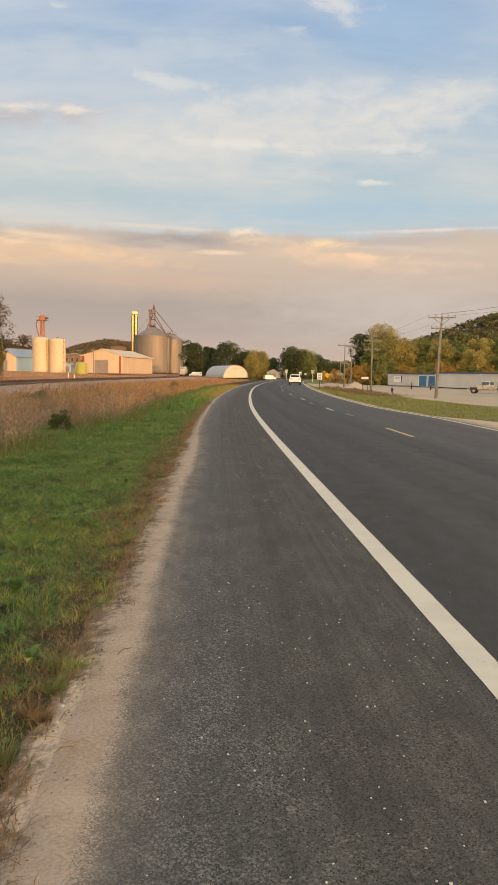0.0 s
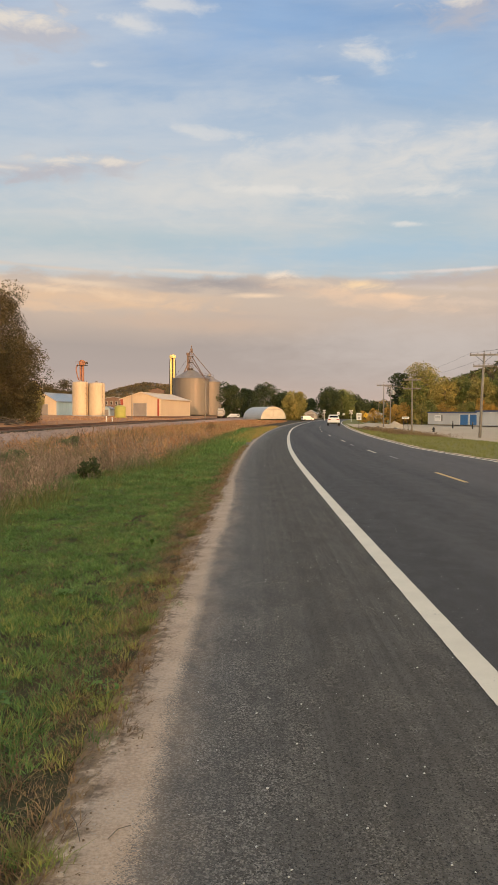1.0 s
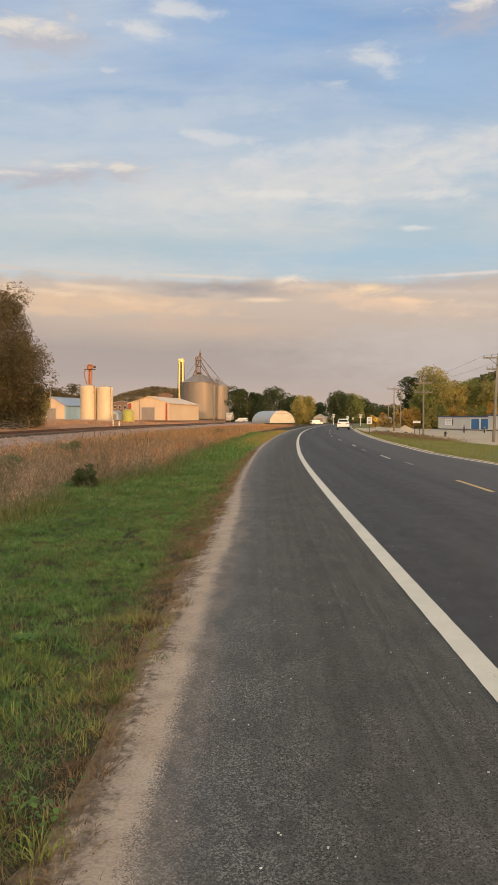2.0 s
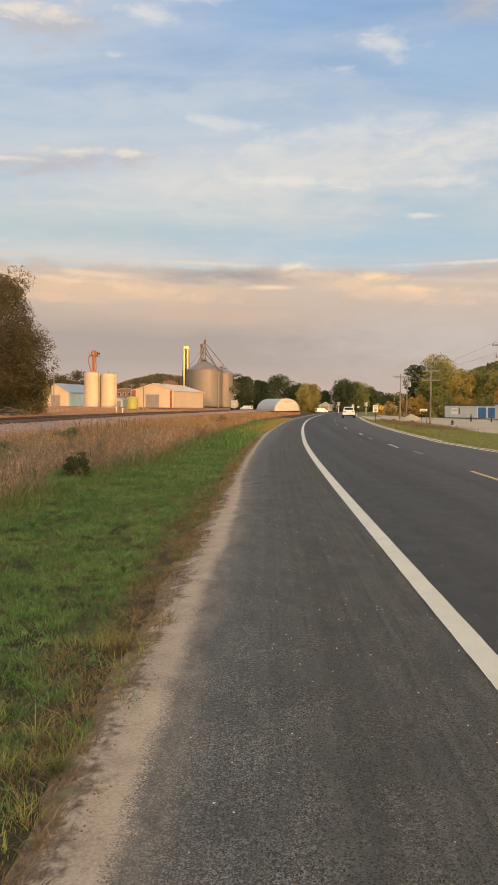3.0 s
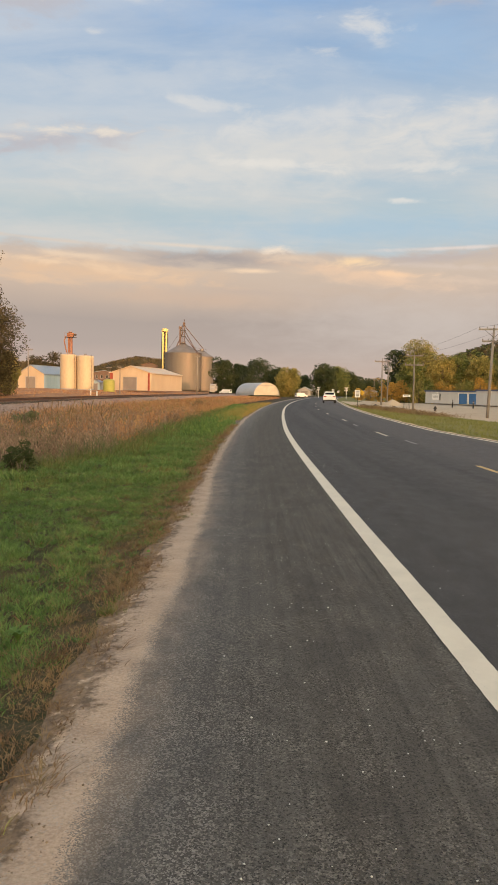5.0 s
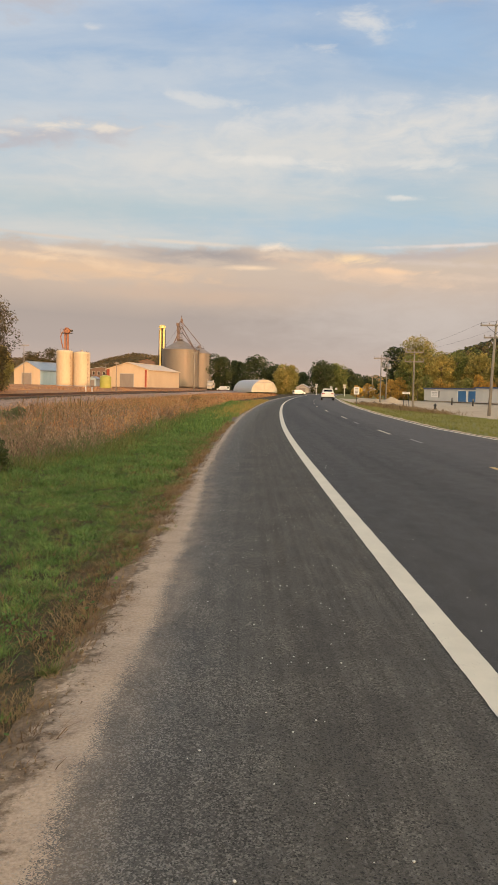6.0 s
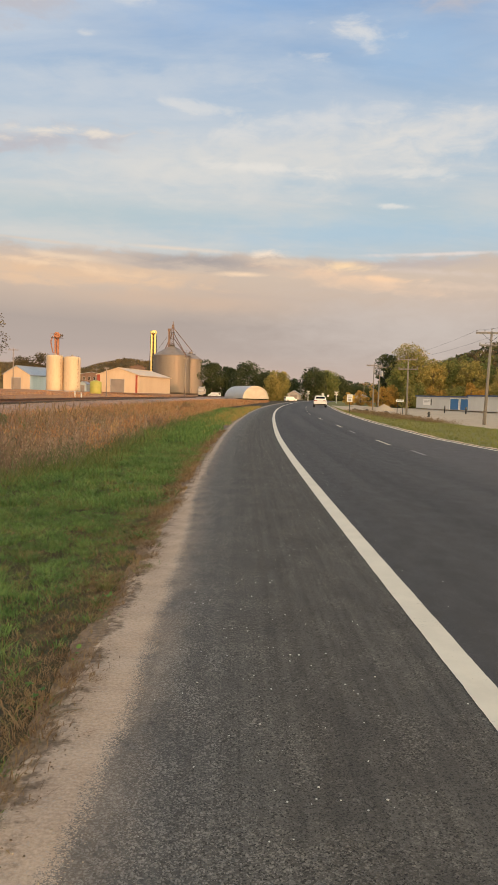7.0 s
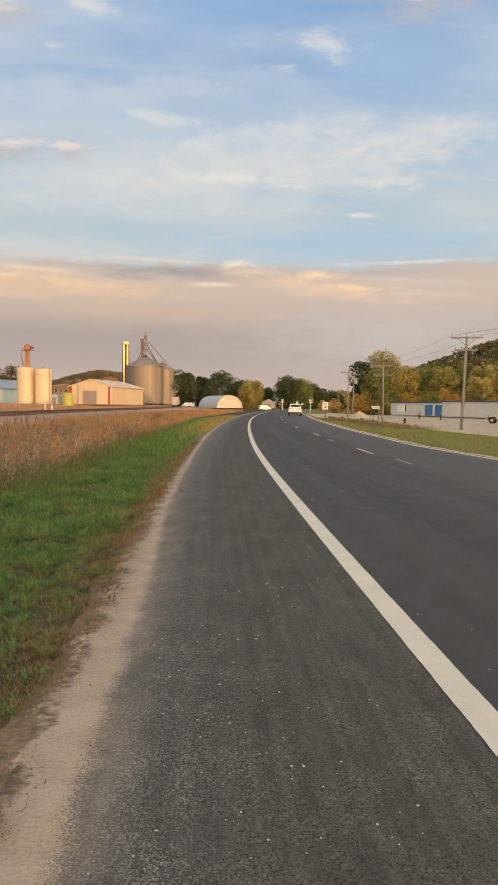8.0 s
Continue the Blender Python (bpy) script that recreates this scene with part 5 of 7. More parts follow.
bush("bush", "grey-green sage bush in the ditch", -7.75, 25.8, 1.1, 1.4, SAGE, 3, 24, 160, 0.05)
bush("bush", "grey-green sage bush below the railway bank", -8.9, 37.5, 0.9, 0.9, SAGE, 7, 18, 150, 0.06)


def ditch_growth(label, leaf, n, y0, y1, size, height, seed, per=46, thin=-9.0, bit=0.030):
    """Tangled seed heads and stems in soft clumps over the ditch."""
    r = np.random.default_rng(seed)
    y = r.uniform(y0, y1, n)
    u = -r.uniform(4.6, 13.0, n)
    x = u + edge_x(y)
    ok = (r.uniform(0, 1, n) < reed_keep(x, y, u)) & (x > -0.40 * y - 1.5) & (wob(x * 0.55 + y * 0.21, seed * 2.0) * wob(y * 0.3 - x * 0.4, seed * 1.3) > thin)
    x, y = x[ok], y[ok]
    rad = r.uniform(*size, len(x))
    hgt = r.uniform(*height, len(x))
    c = np.stack([x, y, land(x, y) + hgt], -1)
    v, f = leaf_cloud(c, rad, per, bit, r, 1.5, 0.12)
    v[:, 2] = np.maximum(v[:, 2], np.repeat(np.repeat(land(x, y), per), 4))
    tagged(arrays("ditch_weeds", v, f, leaf), label, "weeds", kind="stuff")


ditch_growth("tangled grey-brown seeding weeds in the ditch", REEDS, 3800, 14, 48, (0.08, 0.24), (0.20, 0.80), 1, 30)
ditch_growth("olive-green tall weeds among the reeds", SAGE, 2600, 14, 60, (0.12, 0.30), (0.15, 0.60), 2, 36, 0.08)
ditch_growth("russet seed heads among the reeds", SUN_RUSSET, 2000, 28, 75, (0.10, 0.30), (0.25, 0.85), 3, 30, -9.0, 0.04)
bush("weed_clump", "tall dark seeding weeds beside the verge", -3.3, 64, 1.6, 1.3, STRAW, 4, 18, 120, 0.06)
bush("weed_clump", "tall dark seeding weeds beside the verge", -5.0, 66, 1.3, 1.8, SUN_RUSSET, 6, 16, 110, 0.06)


# ---- hills ----
def hill(name, label, x0, x1, y, depth, crest, leaf, seed, tree_h, n):
    """A wooded ridge: a rounded sheet of land, clad in crowns."""
    r = np.random.default_rng(seed)
    xs, ts = np.linspace(x0, x1, 60), np.linspace(0, 1, 12)
    cz = np.interp(xs, [c[0] for c in crest], [c[1] for c in crest])
    v = np.array([[x, y + (t - 0.5) * depth, -0.5 + z * math.sin(math.pi * t) ** 0.8] for t in ts for x, z in zip(xs, cz)])
    i = (np.arange(11)[:, None] * 60 + np.arange(59)[None]).ravel()
    ob = arrays(name, v, np.stack([i, i + 1, i + 61, i + 60], 1), HILLSIDE, True)
    tagged(ob, label, "hill", kind="structure")
    x = r.uniform(x0, x1, n)
    t = r.uniform(0.05, 0.62, n)
    z = np.interp(x, [c[0] for c in crest], [c[1] for c in crest]) * np.sin(np.pi * t) ** 0.8 - 0.5
    c = np.stack([x, y + (t - 0.5) * depth, z + tree_h * 0.35], -1)
    for k, lf in enumerate(leaf):
        s = slice(k * n // len(leaf), (k + 1) * n // len(leaf))
        vv, ff = leaf_cloud(c[s], r.uniform(0.5, 0.9, len(c[s])) * tree_h * 0.55, 16, tree_h * 0.15, r, 0.8)
        tagged(arrays("woodland", vv, ff, lf), "distant wooded hillside in early autumn colour", "woodland", kind="stuff")


hill("hill", "long low wooded ridge behind the grain bins", -240, -20, 720, 160, [(-240, 22), (-190, 24), (-150, 16), (-122, 25), (-100, 30), (-75, 28), (-50, 19), (-20, 6)], (LEAF_HAZED, LEAF_HAZED, LEAF_WILLOW, LEAF_HAZED), 1, 5.0, 2000)
hill("hill", "steep wooded bluff behind the storage units", 80, 260, 430, 120, [(80, 5), (100, 13), (112, 17), (122, 21), (132, 25), (142, 29), (160, 35), (190, 42), (260, 48)], (LEAF_SHADED, LEAF_HAZED, LEAF_WILLOW, LEAF_MID), 2, 7.0, 1500)
hill("hill", "far hill with reddish autumn woods", 105, 215, 900, 120, [(105, 2), (140, 11), (160, 17), (175, 12), (215, 4)], (LEAF_ORANGE, LEAF_SHADED), 3, 7.0, 260)

# added ridge out of view behind the walk, shaped to shade the road and houses
hill("hill", "unseen wooded ridge added behind the walk to cast shade", -10, 330, -115, 60, [(-10, 2), (20, 10), (50, 18), (100, 31), (150, 40), (187, 42), (207, 42), (226, 43), (233, 57), (239, 57), (247, 44), (330, 47)], (LEAF_MID, LEAF_SHADED), 4, 9.0, 400)


# ---- grain yard ----
def place(x, y, rz=0.0, sink=0.0):
    return pose(x, y, float(land(x, y)) - sink, 0, 0, rz)


def storage_tank(x, y, r, h, label):
    t = empty("storage_tank", place(x, y), label, "tank", "cream tanks")
    prof = [(0, 0), (r, 0)] + [(r + (0.03 if k % 2 else 0.0), h * k / 12) for k in range(1, 12)] + [(r, h), (r * 0.97, h + 0.12), (r * 0.5, h + 0.35), (0, h + 0.45)]
    part("shell", lathe(prof, 40), TANK_WHITE, t, smooth=True)
    part("hatch", lathe([(0, h + 0.36), (0.35, h + 0.36), (0.35, h + 0.72), (0, h + 0.76)], 14), GALV_ROOF, t, "grey roof hatch")
    part("foot_ring", lathe([(r + 0.09, 0), (r + 0.09, 0.25), (r + 0.02, 0.3)], 40), SIGN_GREY, t, "grey concrete foot")
    bm = bmesh.new()
    for k in range(int(h / 0.35)):
        rod(bm, (r * 0.80 - 0.2, -r * 0.66, 0.4 + k * 0.35), (r * 0.80 + 0.2, -r * 0.62, 0.4 + k * 0.35), 0.02, seg=5)
    rod(bm, (r * 0.80 - 0.2, -r * 0.66, 0.2), (r * 0.80 - 0.2, -r * 0.66, h + 0.5), 0.03, seg=5)
    rod(bm, (r * 0.80 + 0.2, -r * 0.62, 0.2), (r * 0.80 + 0.2, -r * 0.62, h + 0.5), 0.03, seg=5)
    part("ladder", bm, DARK_STEEL, t, "dark steel ladder")
    return t


storage_tank(-47.95, 215, 2.24, 9.4, "tall cream steel storage tank with a slight stain")
storage_tank(-43.35, 215, 2.24, 9.2, "tall cream steel storage tank beside its twin")


def bucket_elevator(x, y, z0, z1):
    """Rust-red leg with head, platform and spouts behind the cream tanks."""
    e = empty("bucket_elevator", place(x, y), "rust-red bucket elevator rising behind cream tanks", "elevator")
    part("leg_casing", boxes((-0.60, -0.10, -0.3, 0.3, 0, z1 - 1.2), (0.10, 0.60, -0.3, 0.3, 0, z1 - 1.2)), RUST_STEEL, e)
    part("head", boxes((-0.8, 0.95, -0.5, 0.5, z1 - 1.3, z1 - 0.2), (-0.45, 0.5, -0.45, 0.45, z1 - 0.2, z1 + 0.15), bev=0.08), RUST_STEEL, e)
    part("platform", boxes((-1.5, 1.6, -0.8, 0.8, z1 - 1.45, z1 - 1.35)), DARK_STEEL, e)
    part("railing", rods(*[((sx, -0.8, z1 - 1.35), (sx, -0.8, z1 - 0.3), 0.03) for sx in (-1.5, -0.5, 0.5, 1.6)], ((-1.5, -0.8, z1 - 0.3), (1.6, -0.8, z1 - 0.3), 0.03), seg=5), RUST_STEEL, e)
    part("spout", rods(((-1.1, -0.2, z1 - 1.0), (-1.55, -0.5, z1 - 2.4), 0.16), ((-1.55, -0.5, z1 - 2.4), (-1.25, -0.3, z1 - 4.2), 0.16), ((-1.25, -0.3, z1 - 4.2), (-0.95, 0, z0), 0.16), seg=8), RUST_STEEL, e)
    part("motor", boxes((0.9, 1.7, -0.3, 0.3, z1 - 0.95, z1 - 0.45), bev=0.06), DARK_STEEL, e, "dark drive motor")


bucket_elevator(-48.3, 218.5, 10.3, 15.9)


def gable_shed(name, label, m, w, l, wall, ridge, mats, door=None, trims=(), thick=0.15, category="shed"):
    """A metal shed: gable end towards -y, length along +y; walls, two roof slopes, a door and trim."""
    s = empty(name, m, label, category)
    gable, side, roof = mats
    hw = w / 2
    pent = [(-hw, 0), (hw, 0), (hw, wall), (0, ridge), (-hw, wall)]
    if door:
        d0, d1, dh = door
        out = [(-hw, 0), (d0, 0), (d0, dh), (d1, dh), (d1, 0), (hw, 0), (hw, wall), (0, ridge), (-hw, wall)]
        part("front_wall", extrude_profile(out, 0, thick), gable, s)
        dd = part("door", boxes((d0 + 0.02, d1 - 0.02, 0.06, 0.12, 0.02, dh - 0.02)), GREY_DOOR, s, "grey ribbed roll-up door")
        part("door_frame", boxes((d0 - 0.14, d0, -0.04, 0.05, 0, dh + 0.14), (d1, d1 + 0.14, -0.04, 0.05, 0, dh + 0.14), (d0, d1, -0.04, 0.05, dh, dh + 0.14)), SIGN_GREY, dd)
    else:
        part("front_wall", extrude_profile(pent, 0, thick), gable, s)
    part("back_wall", extrude_profile(pent, l - thick, l), gable, s)
    part("side_wall", boxes((-hw, -hw + thick, thick, l - thick, 0, wall)), side, s)
    part("side_wall", boxes((hw - thick, hw, thick, l - thick, 0, wall)), side, s)
    ov = 0.35
    slope = (ridge - wall) / hw
    for sgn in (-1, 1):
        a = [(0, ridge + 0.02), (sgn * (hw + ov), wall - slope * ov + 0.02), (sgn * (hw + ov), wall - slope * ov + 0.16), (0, ridge + 0.16)]
        part("roof", extrude_profile(a, -ov, l + ov), roof, s)
    part("ridge_cap", boxes((-0.25, 0.25, -ov, l + ov, ridge + 0.12, ridge + 0.22)), roof, s)
    for a, b, mt in trims:
        part("corner_trim", boxes((a, b, -0.05, 0.03, 0, wall + 0.0)), mt, s, "red painted trim")
    part("gutter", rods(((hw + ov, -ov, wall - slope * ov), (hw + ov, l + ov, wall - slope * ov), 0.07), seg=7), roof, s)
    return s


shed = gable_shed("warehouse", "cream metal warehouse with red trim and grey door", pose(-33.9, 235, 1.12, 0, 0, -13), 13.2, 30, 5.2, 7.25, (CREAM_SHEET, CREAM_SHEET_Y, PALE_ROOF), (-2.3, 1.9, 3.9), [(-6.6, -5.7, RED_TRIM), (5.5, 6.1, RED_TRIM)], category="warehouse")
gable_shed("hut", "small blue-grey metal hut between the tanks and warehouse", pose(-45.4, 240, 1.1, 0, 0, -10), 2.6, 3.4, 2.3, 2.9, (BLUE_SHEET, BLUE_SHEET, GREY_ROOF), (-0.6, 0.6, 1.9), category="hut")
gable_shed("blue_shed", "blue-grey metal shed with a cream end", pose(-62.5, 230, 1.15, 0, 0, -16), 8.6, 24, 4.4, 6.8, (CREAM_SHEET, BLUE_SHEET, GREY_ROOF), (-1.6, 1.4, 3.4), category="shed")
gable_shed("small_shed", "small cream shed behind the tanks", pose(-54.0, 250, 1.15, 0, 0, 5), 6.0, 9, 3.6, 5.2, (CREAM_SHEET, CREAM_SHEET_Y, PALE_ROOF), (-1.2, 1.4, 2.6), category="shed")
brick = gable_shed("brick_building", "reddish brick building far behind the yard", pose(-61, 340, 1.2, 0, 0, 8), 9, 14, 7.4, 8.2, (BRICK_RED, BRICK_RED, GREY_ROOF), (-1, 1, 2.4), category="building")


for k in range(8):
    wx, wz = -3.3 + (k % 4) * 2.2, 2.2 + (k // 4) * 2.6
    if k % 4 in (1, 2) and k < 4:
        continue
    w = part("window", boxes((wx - 0.45, wx + 0.45, -0.05, -0.01, wz, wz + 1.4)), CAR_GLASS, brick, "dark window pane")
    part("window_frame", boxes((wx - 0.55, wx - 0.45, -0.08, 0, wz - 0.1, wz + 1.5), (wx + 0.45, wx + 0.55, -0.08, 0, wz - 0.1, wz + 1.5), (wx - 0.45, wx + 0.45, -0.08, 0, wz + 1.4, wz + 1.5), (wx - 0.45, wx + 0.45, -0.08, 0, wz - 0.1, wz)), SIGN_GREY, w, "grey window frame")


def branch_pile():
    """Cut branches and old timber heaped beside the track."""
    r = np.random.default_rng(12)
    x0, y0 = -21.0, 66.0
    p = empty("branch_pile", pose(x0, y0, float(land(x0, y0))), "heap of cut branches and old timber beside the railway", "branch pile")
    for k in range(26):
        a, l = r.uniform(0, 6.28), r.uniform(0.8, 2.2)
        c = Vector((r.normal(0, 0.9), r.normal(0, 0.5), r.uniform(0.05, 0.45)))
        dv = Vector((math.cos(a), math.sin(a), r.normal(0, 0.2))) * l * 0.5
        part("branch", rods((c - dv, c + dv, r.uniform(0.03, 0.07), 0.02), seg=6), BARK if k % 3 else SLEEPER_WOOD, p)


branch_pile()


def lime_tank():
    t = empty("lime_tank", place(-34.2, 200), "squat lime-green plastic tank in the yard", "tank")
    part("shell", lathe([(0, 0), (1.42, 0), (1.45, 0.1), (1.45, 2.75), (1.38, 2.95), (0.6, 3.3), (0, 3.32)], 30), LIME, t, smooth=True)
    part("lid", lathe([(0, 3.3), (0.3, 3.3), (0.3, 3.45), (0, 3.47)], 14), BLACK_TRIM, t, "black screw lid")


lime_tank()


def grain_bin(x, y, r, h, roof, label):
    b = empty("grain_bin", place(x, y), label, "grain bin", "grain bins")
    prof = [(0, 0), (r, 0)] + [(r + (0.05 if k % 2 else 0.0), h * k / 18) for k in range(1, 18)] + [(r, h)]
    part("shell", lathe(prof, 56), GALV, b, smooth=True)
    part("roof", lathe([(r + 0.25, h - 0.05), (r + 0.25, h + 0.05), (1.0, h + roof), (1.0, h + roof + 0.6), (0, h + roof + 0.75)], 56), GALV_ROOF, b)
    bm = bmesh.new()
    for k in range(28):
        a = 2 * math.pi * k / 28
        rod(bm, ((r + 0.08) * math.cos(a), (r + 0.08) * math.sin(a), 0.1), ((r + 0.08) * math.cos(a), (r + 0.08) * math.sin(a), h), 0.022, seg=4)
    part("stiffeners", bm, GALV, b)
    return b


grain_bin(-29.6, 380, 9.0, 18.4, 4.8, "large galvanised grain bin with conical roof")
grain_bin(-20.9, 386, 5.9, 17.3, 3.2, "smaller galvanised grain bin beside the large one")


def leg_tower():
    t = empty("elevator_leg", place(-40.0, 392), "tall galvanised elevator leg with its sun glint coloured yellow", "elevator")
    part("trunk_casing", boxes((-1.25, -0.45, -0.5, 0.5, 0, 30.0), bev=0.05), GLINT_LEG, t)
    part("trunk_casing", boxes((0.45, 1.25, -0.5, 0.5, 0, 30.0), bev=0.05), GLINT_LEG, t)
    part("head", lathe([(0, 29.6), (1.7, 29.6), (1.7, 30.6), (1.1, 31.2), (0, 31.3)], 18), GLINT_LEG, t)
    part("gap_lattice", boxes((-0.42, 0.42, 0.1, 0.4, 0, 29.4)), DARK_STEEL, t, "dark steel between the casings")
    for sx in (-1, 1):
        part("support_leg", rods(((sx * 2.0, 0.2, 0), (sx * 1.45, 0.2, 28.6), 0.16), seg=6), DARK_STEEL, t, "dark flaring support leg")
    rungs = [((-0.45, 0, z), (0.45, 0, z), 0.06) for z in range(2, 30, 2)]
    part("bracing", rods(*rungs, seg=5), GLINT_LEG, t)


leg_tower()


def catwalk_mast():
    """Lattice leg above the bins with spouts and a catwalk to the smaller bin."""
    t = empty("distribution_tower", place(-29.6, 379), "rusty lattice tower with spouts above the grain bins", "tower")
    z0, z1 = 20.0, 33.0
    bm = bmesh.new()
    for sx, sy in ((-0.6, -0.6), (0.6, -0.6), (0.6, 0.6), (-0.6, 0.6)):
        rod(bm, (sx, sy, 0.2), (sx, sy, z1 - 1), 0.10, seg=5)
    part("legs", bm, DULL_STEEL, t)
    bm = bmesh.new()
    for k in range(11):
        za, zb = z0 + k * 1.1, z0 + (k + 1) * 1.1
        rod(bm, (-0.6, -0.6, za), (0.6, -0.6, zb), 0.05, seg=4)
        rod(bm, (0.6, -0.6, za), (0.6, 0.6, zb), 0.05, seg=4)
        rod(bm, (-0.6, -0.6, zb), (0.6, -0.6, zb), 0.05, seg=4)
    part("lattice", bm, DULL_STEEL, t)
    part("head", boxes((-0.2, 0.9, -0.5, 0.5, z1 - 1.6, z1 + 0.4), (0.2, 0.5, -0.2, 0.2, z1 + 0.4, z1 + 2.0), bev=0.05), DULL_STEEL, t)
    part("second_leg", boxes((-1.9, -1.0, -0.4, 0.4, z0 - 1, z1 - 2.6), (-2.2, -0.8, -0.5, 0.5, z1 - 2.8, z1 - 1.6)), DULL_STEEL, t)
    for zz in (z0 + 3.2, z0 + 6.4, z0 + 9.4):
        part("platform", boxes((-1.3, 1.3, -1.0, 1.0, zz, zz + 0.16)), DARK_STEEL, t)
        part("platform_railing", rods(((-1.3, -1.0, zz + 1.0), (1.3, -1.0, zz + 1.0), 0.05), ((-1.3, -1.0, zz), (-1.3, -1.0, zz + 1.0), 0.05), ((1.3, -1.0, zz), (1.3, -1.0, zz + 1.0), 0.05), seg=4), DULL_STEEL, t)
    part("spout", rods(((0.6, 0, z1 - 3.5), (8.2, -13, 17.2), 0.22), seg=8), DULL_STEEL, t)
    part("spout", rods(((0.6, 0, z1 - 6.0), (6.4, -6, 19.6), 0.20), seg=8), DULL_STEEL, t)
    part("spout", rods(((0.6, 0, z1 - 1.2), (9.6, 4, 21.0), 0.18), seg=8), DULL_STEEL, t)
    part("spout", rods(((0, 0, z1 - 4.0), (-3.4, 0, 21.4), 0.25), seg=8), DULL_STEEL, t)
    part("guy_wire", rods(((-0.6, 0, z1 - 3.0), (-7.5, -1, 19.8), 0.06), seg=5), DARK_STEEL, t)
    part("catwalk", boxes((-3.0, 9.0, -0.5, 0.5, 19.9, 20.1)), DARK_STEEL, t, m=pose(0, 0, 0.9, 0, 10, -20))
    rail = [((x, -0.5, 20.1), (x, -0.5, 21.1), 0.04) for x in np.arange(-3, 9.1, 1.5)]
    part("catwalk_railing", rods(*rail, ((-3, -0.5, 21.1), (9, -0.5, 21.1), 0.05), seg=4), DULL_STEEL, t, m=pose(0, 0, 0.9, 0, 10, -20))


catwalk_mast()


def quonset():
    """Half-round shed, its end wall towards the road."""
    q = empty("quonset_hut", pose(7.4, 240, 0.35, 0, 0, 14), "white half-round metal shed beyond the railway", "quonset hut")
    r, l, n = 4.1, 24.0, 20
    arc = [(r * math.cos(math.pi * k / n), 0.95 * r * math.sin(math.pi * k / n)) for k in range(n + 1)]
    inner = [(a * 0.97, b * 0.97) for a, b in arc[::-1]]
    part("arched_roof", extrude_profile(arc + inner, 0, l), QUONSET_SHEET, q)
    part("end_wall", extrude_profile([(a * 0.965, b * 0.965) for a, b in arc], 0.25, 0.4), QUONSET_END, q, "cream end wall")
    part("end_wall", extrude_profile([(a * 0.965, b * 0.965) for a, b in arc], l - 0.4, l - 0.25), QUONSET_END, q)
    for s in (-1, 1):
        part("sliding_door", boxes((s * 1.3 - 1.25, s * 1.3 + 1.25, 0.12, 0.2, 0.05, 2.9)), QUONSET_END, q)
    part("door_track", boxes((-2.9, 2.9, 0.08, 0.22, 2.95, 3.08)), SIGN_GREY, q)
    for k in range(5):
        v = part("roof_vent", lathe([(0.16, 0), (0.16, 0.3), (0.26, 0.34), (0, 0.5)], 10), GALV_ROOF, q, m=pose(0, 2 + k * 5, 0.95 * r - 0.02))


quonset()


# ---- poles and wires ----
def utility_pole(label, x, y, h, lean=(0.0, 0.0), arms=((0.15, 2.6, True), (1.2, 1.9, False)), r=0.15, turn=0.0, group="utility poles"):
    """A round tapered pole with cross arms, braces and pin insulators. Returns wire points."""
    p = empty("utility_pole", place(x, y, turn), label, "utility pole", group)
    top = Vector((lean[0], lean[1], h))
    part("pole", rods(((0, 0, -0.3), top, r, r * 0.62), seg=12), POLE_WOOD, p, smooth=True)
    ends = []
    for down, width, braced in arms:
        c = top * ((h - down) / h)
        a = part("cross_arm", boxes((c.x - width / 2, c.x + width / 2, c.y - 0.20, c.y - 0.10, c.z - 0.07, c.z + 0.07), bev=0.01), POLE_WOOD, p)
        if braced:
            part("arm_brace", rods(((c.x - width * 0.30, c.y - 0.16, c.z - 0.06), (c.x, c.y - 0.14, c.z - 0.72), 0.02), ((c.x + width * 0.30, c.y - 0.16, c.z - 0.06), (c.x, c.y - 0.14, c.z - 0.72), 0.02), seg=5), DARK_STEEL, p)
        for s in (-0.47, -0.22, 0.22, 0.47):
            q = Vector((c.x + s * width, c.y - 0.15, c.z + 0.07))
            part("insulator", lathe([(0.02, 0), (0.02, 0.05), (0.06, 0.06), (0.045, 0.12), (0.055, 0.14), (0, 0.19)], 8), CERAMIC, a, m=Matrix.Translation(q))
            ends.append(p.matrix_basis @ (q + Vector((0, 0, 0.15))))
    part("top_pin", lathe([(0.03, 0), (0.03, 0.12), (0.06, 0.14), (0.05, 0.22), (0, 0.28)], 8), CERAMIC, p, m=Matrix.Translation(top))
    ends.append(p.matrix_basis @ (top + Vector((0, 0, 0.25))))
    return ends


def wire(a, b, sag):
    bm = bmesh.new()
    a, b = Vector(a), Vector(b)
    pts = [a.lerp(b, k / 14) - Vector((0, 0, sag * 4 * (k / 14) * (1 - k / 14))) for k in range(15)]
    for p, q in zip(pts, pts[1:]):
        rod(bm, p, q, 0.008, seg=4, caps=False)
    tagged(part("wire", bm, WIRE), "thin dark overhead wire strung between wooden poles", "wire", "overhead wires")


p1 = utility_pole("weathered wooden utility pole leaning beside the lot", 21.66, 73, 7.95, (0.30, 0.1), turn=-14)
p2 = utility_pole("weathered utility pole with two short cross arms", 18.45, 88, 5.95, (-0.02, 0.0), ((0.05, 1.9, False), (1.05, 2.0, False)), 0.11, -10)
p3 = utility_pole("grey utility pole at the end of the lot", 20.85, 120, 6.75, (0.0, 0.0), ((0.25, 2.2, False),), 0.12, -10)
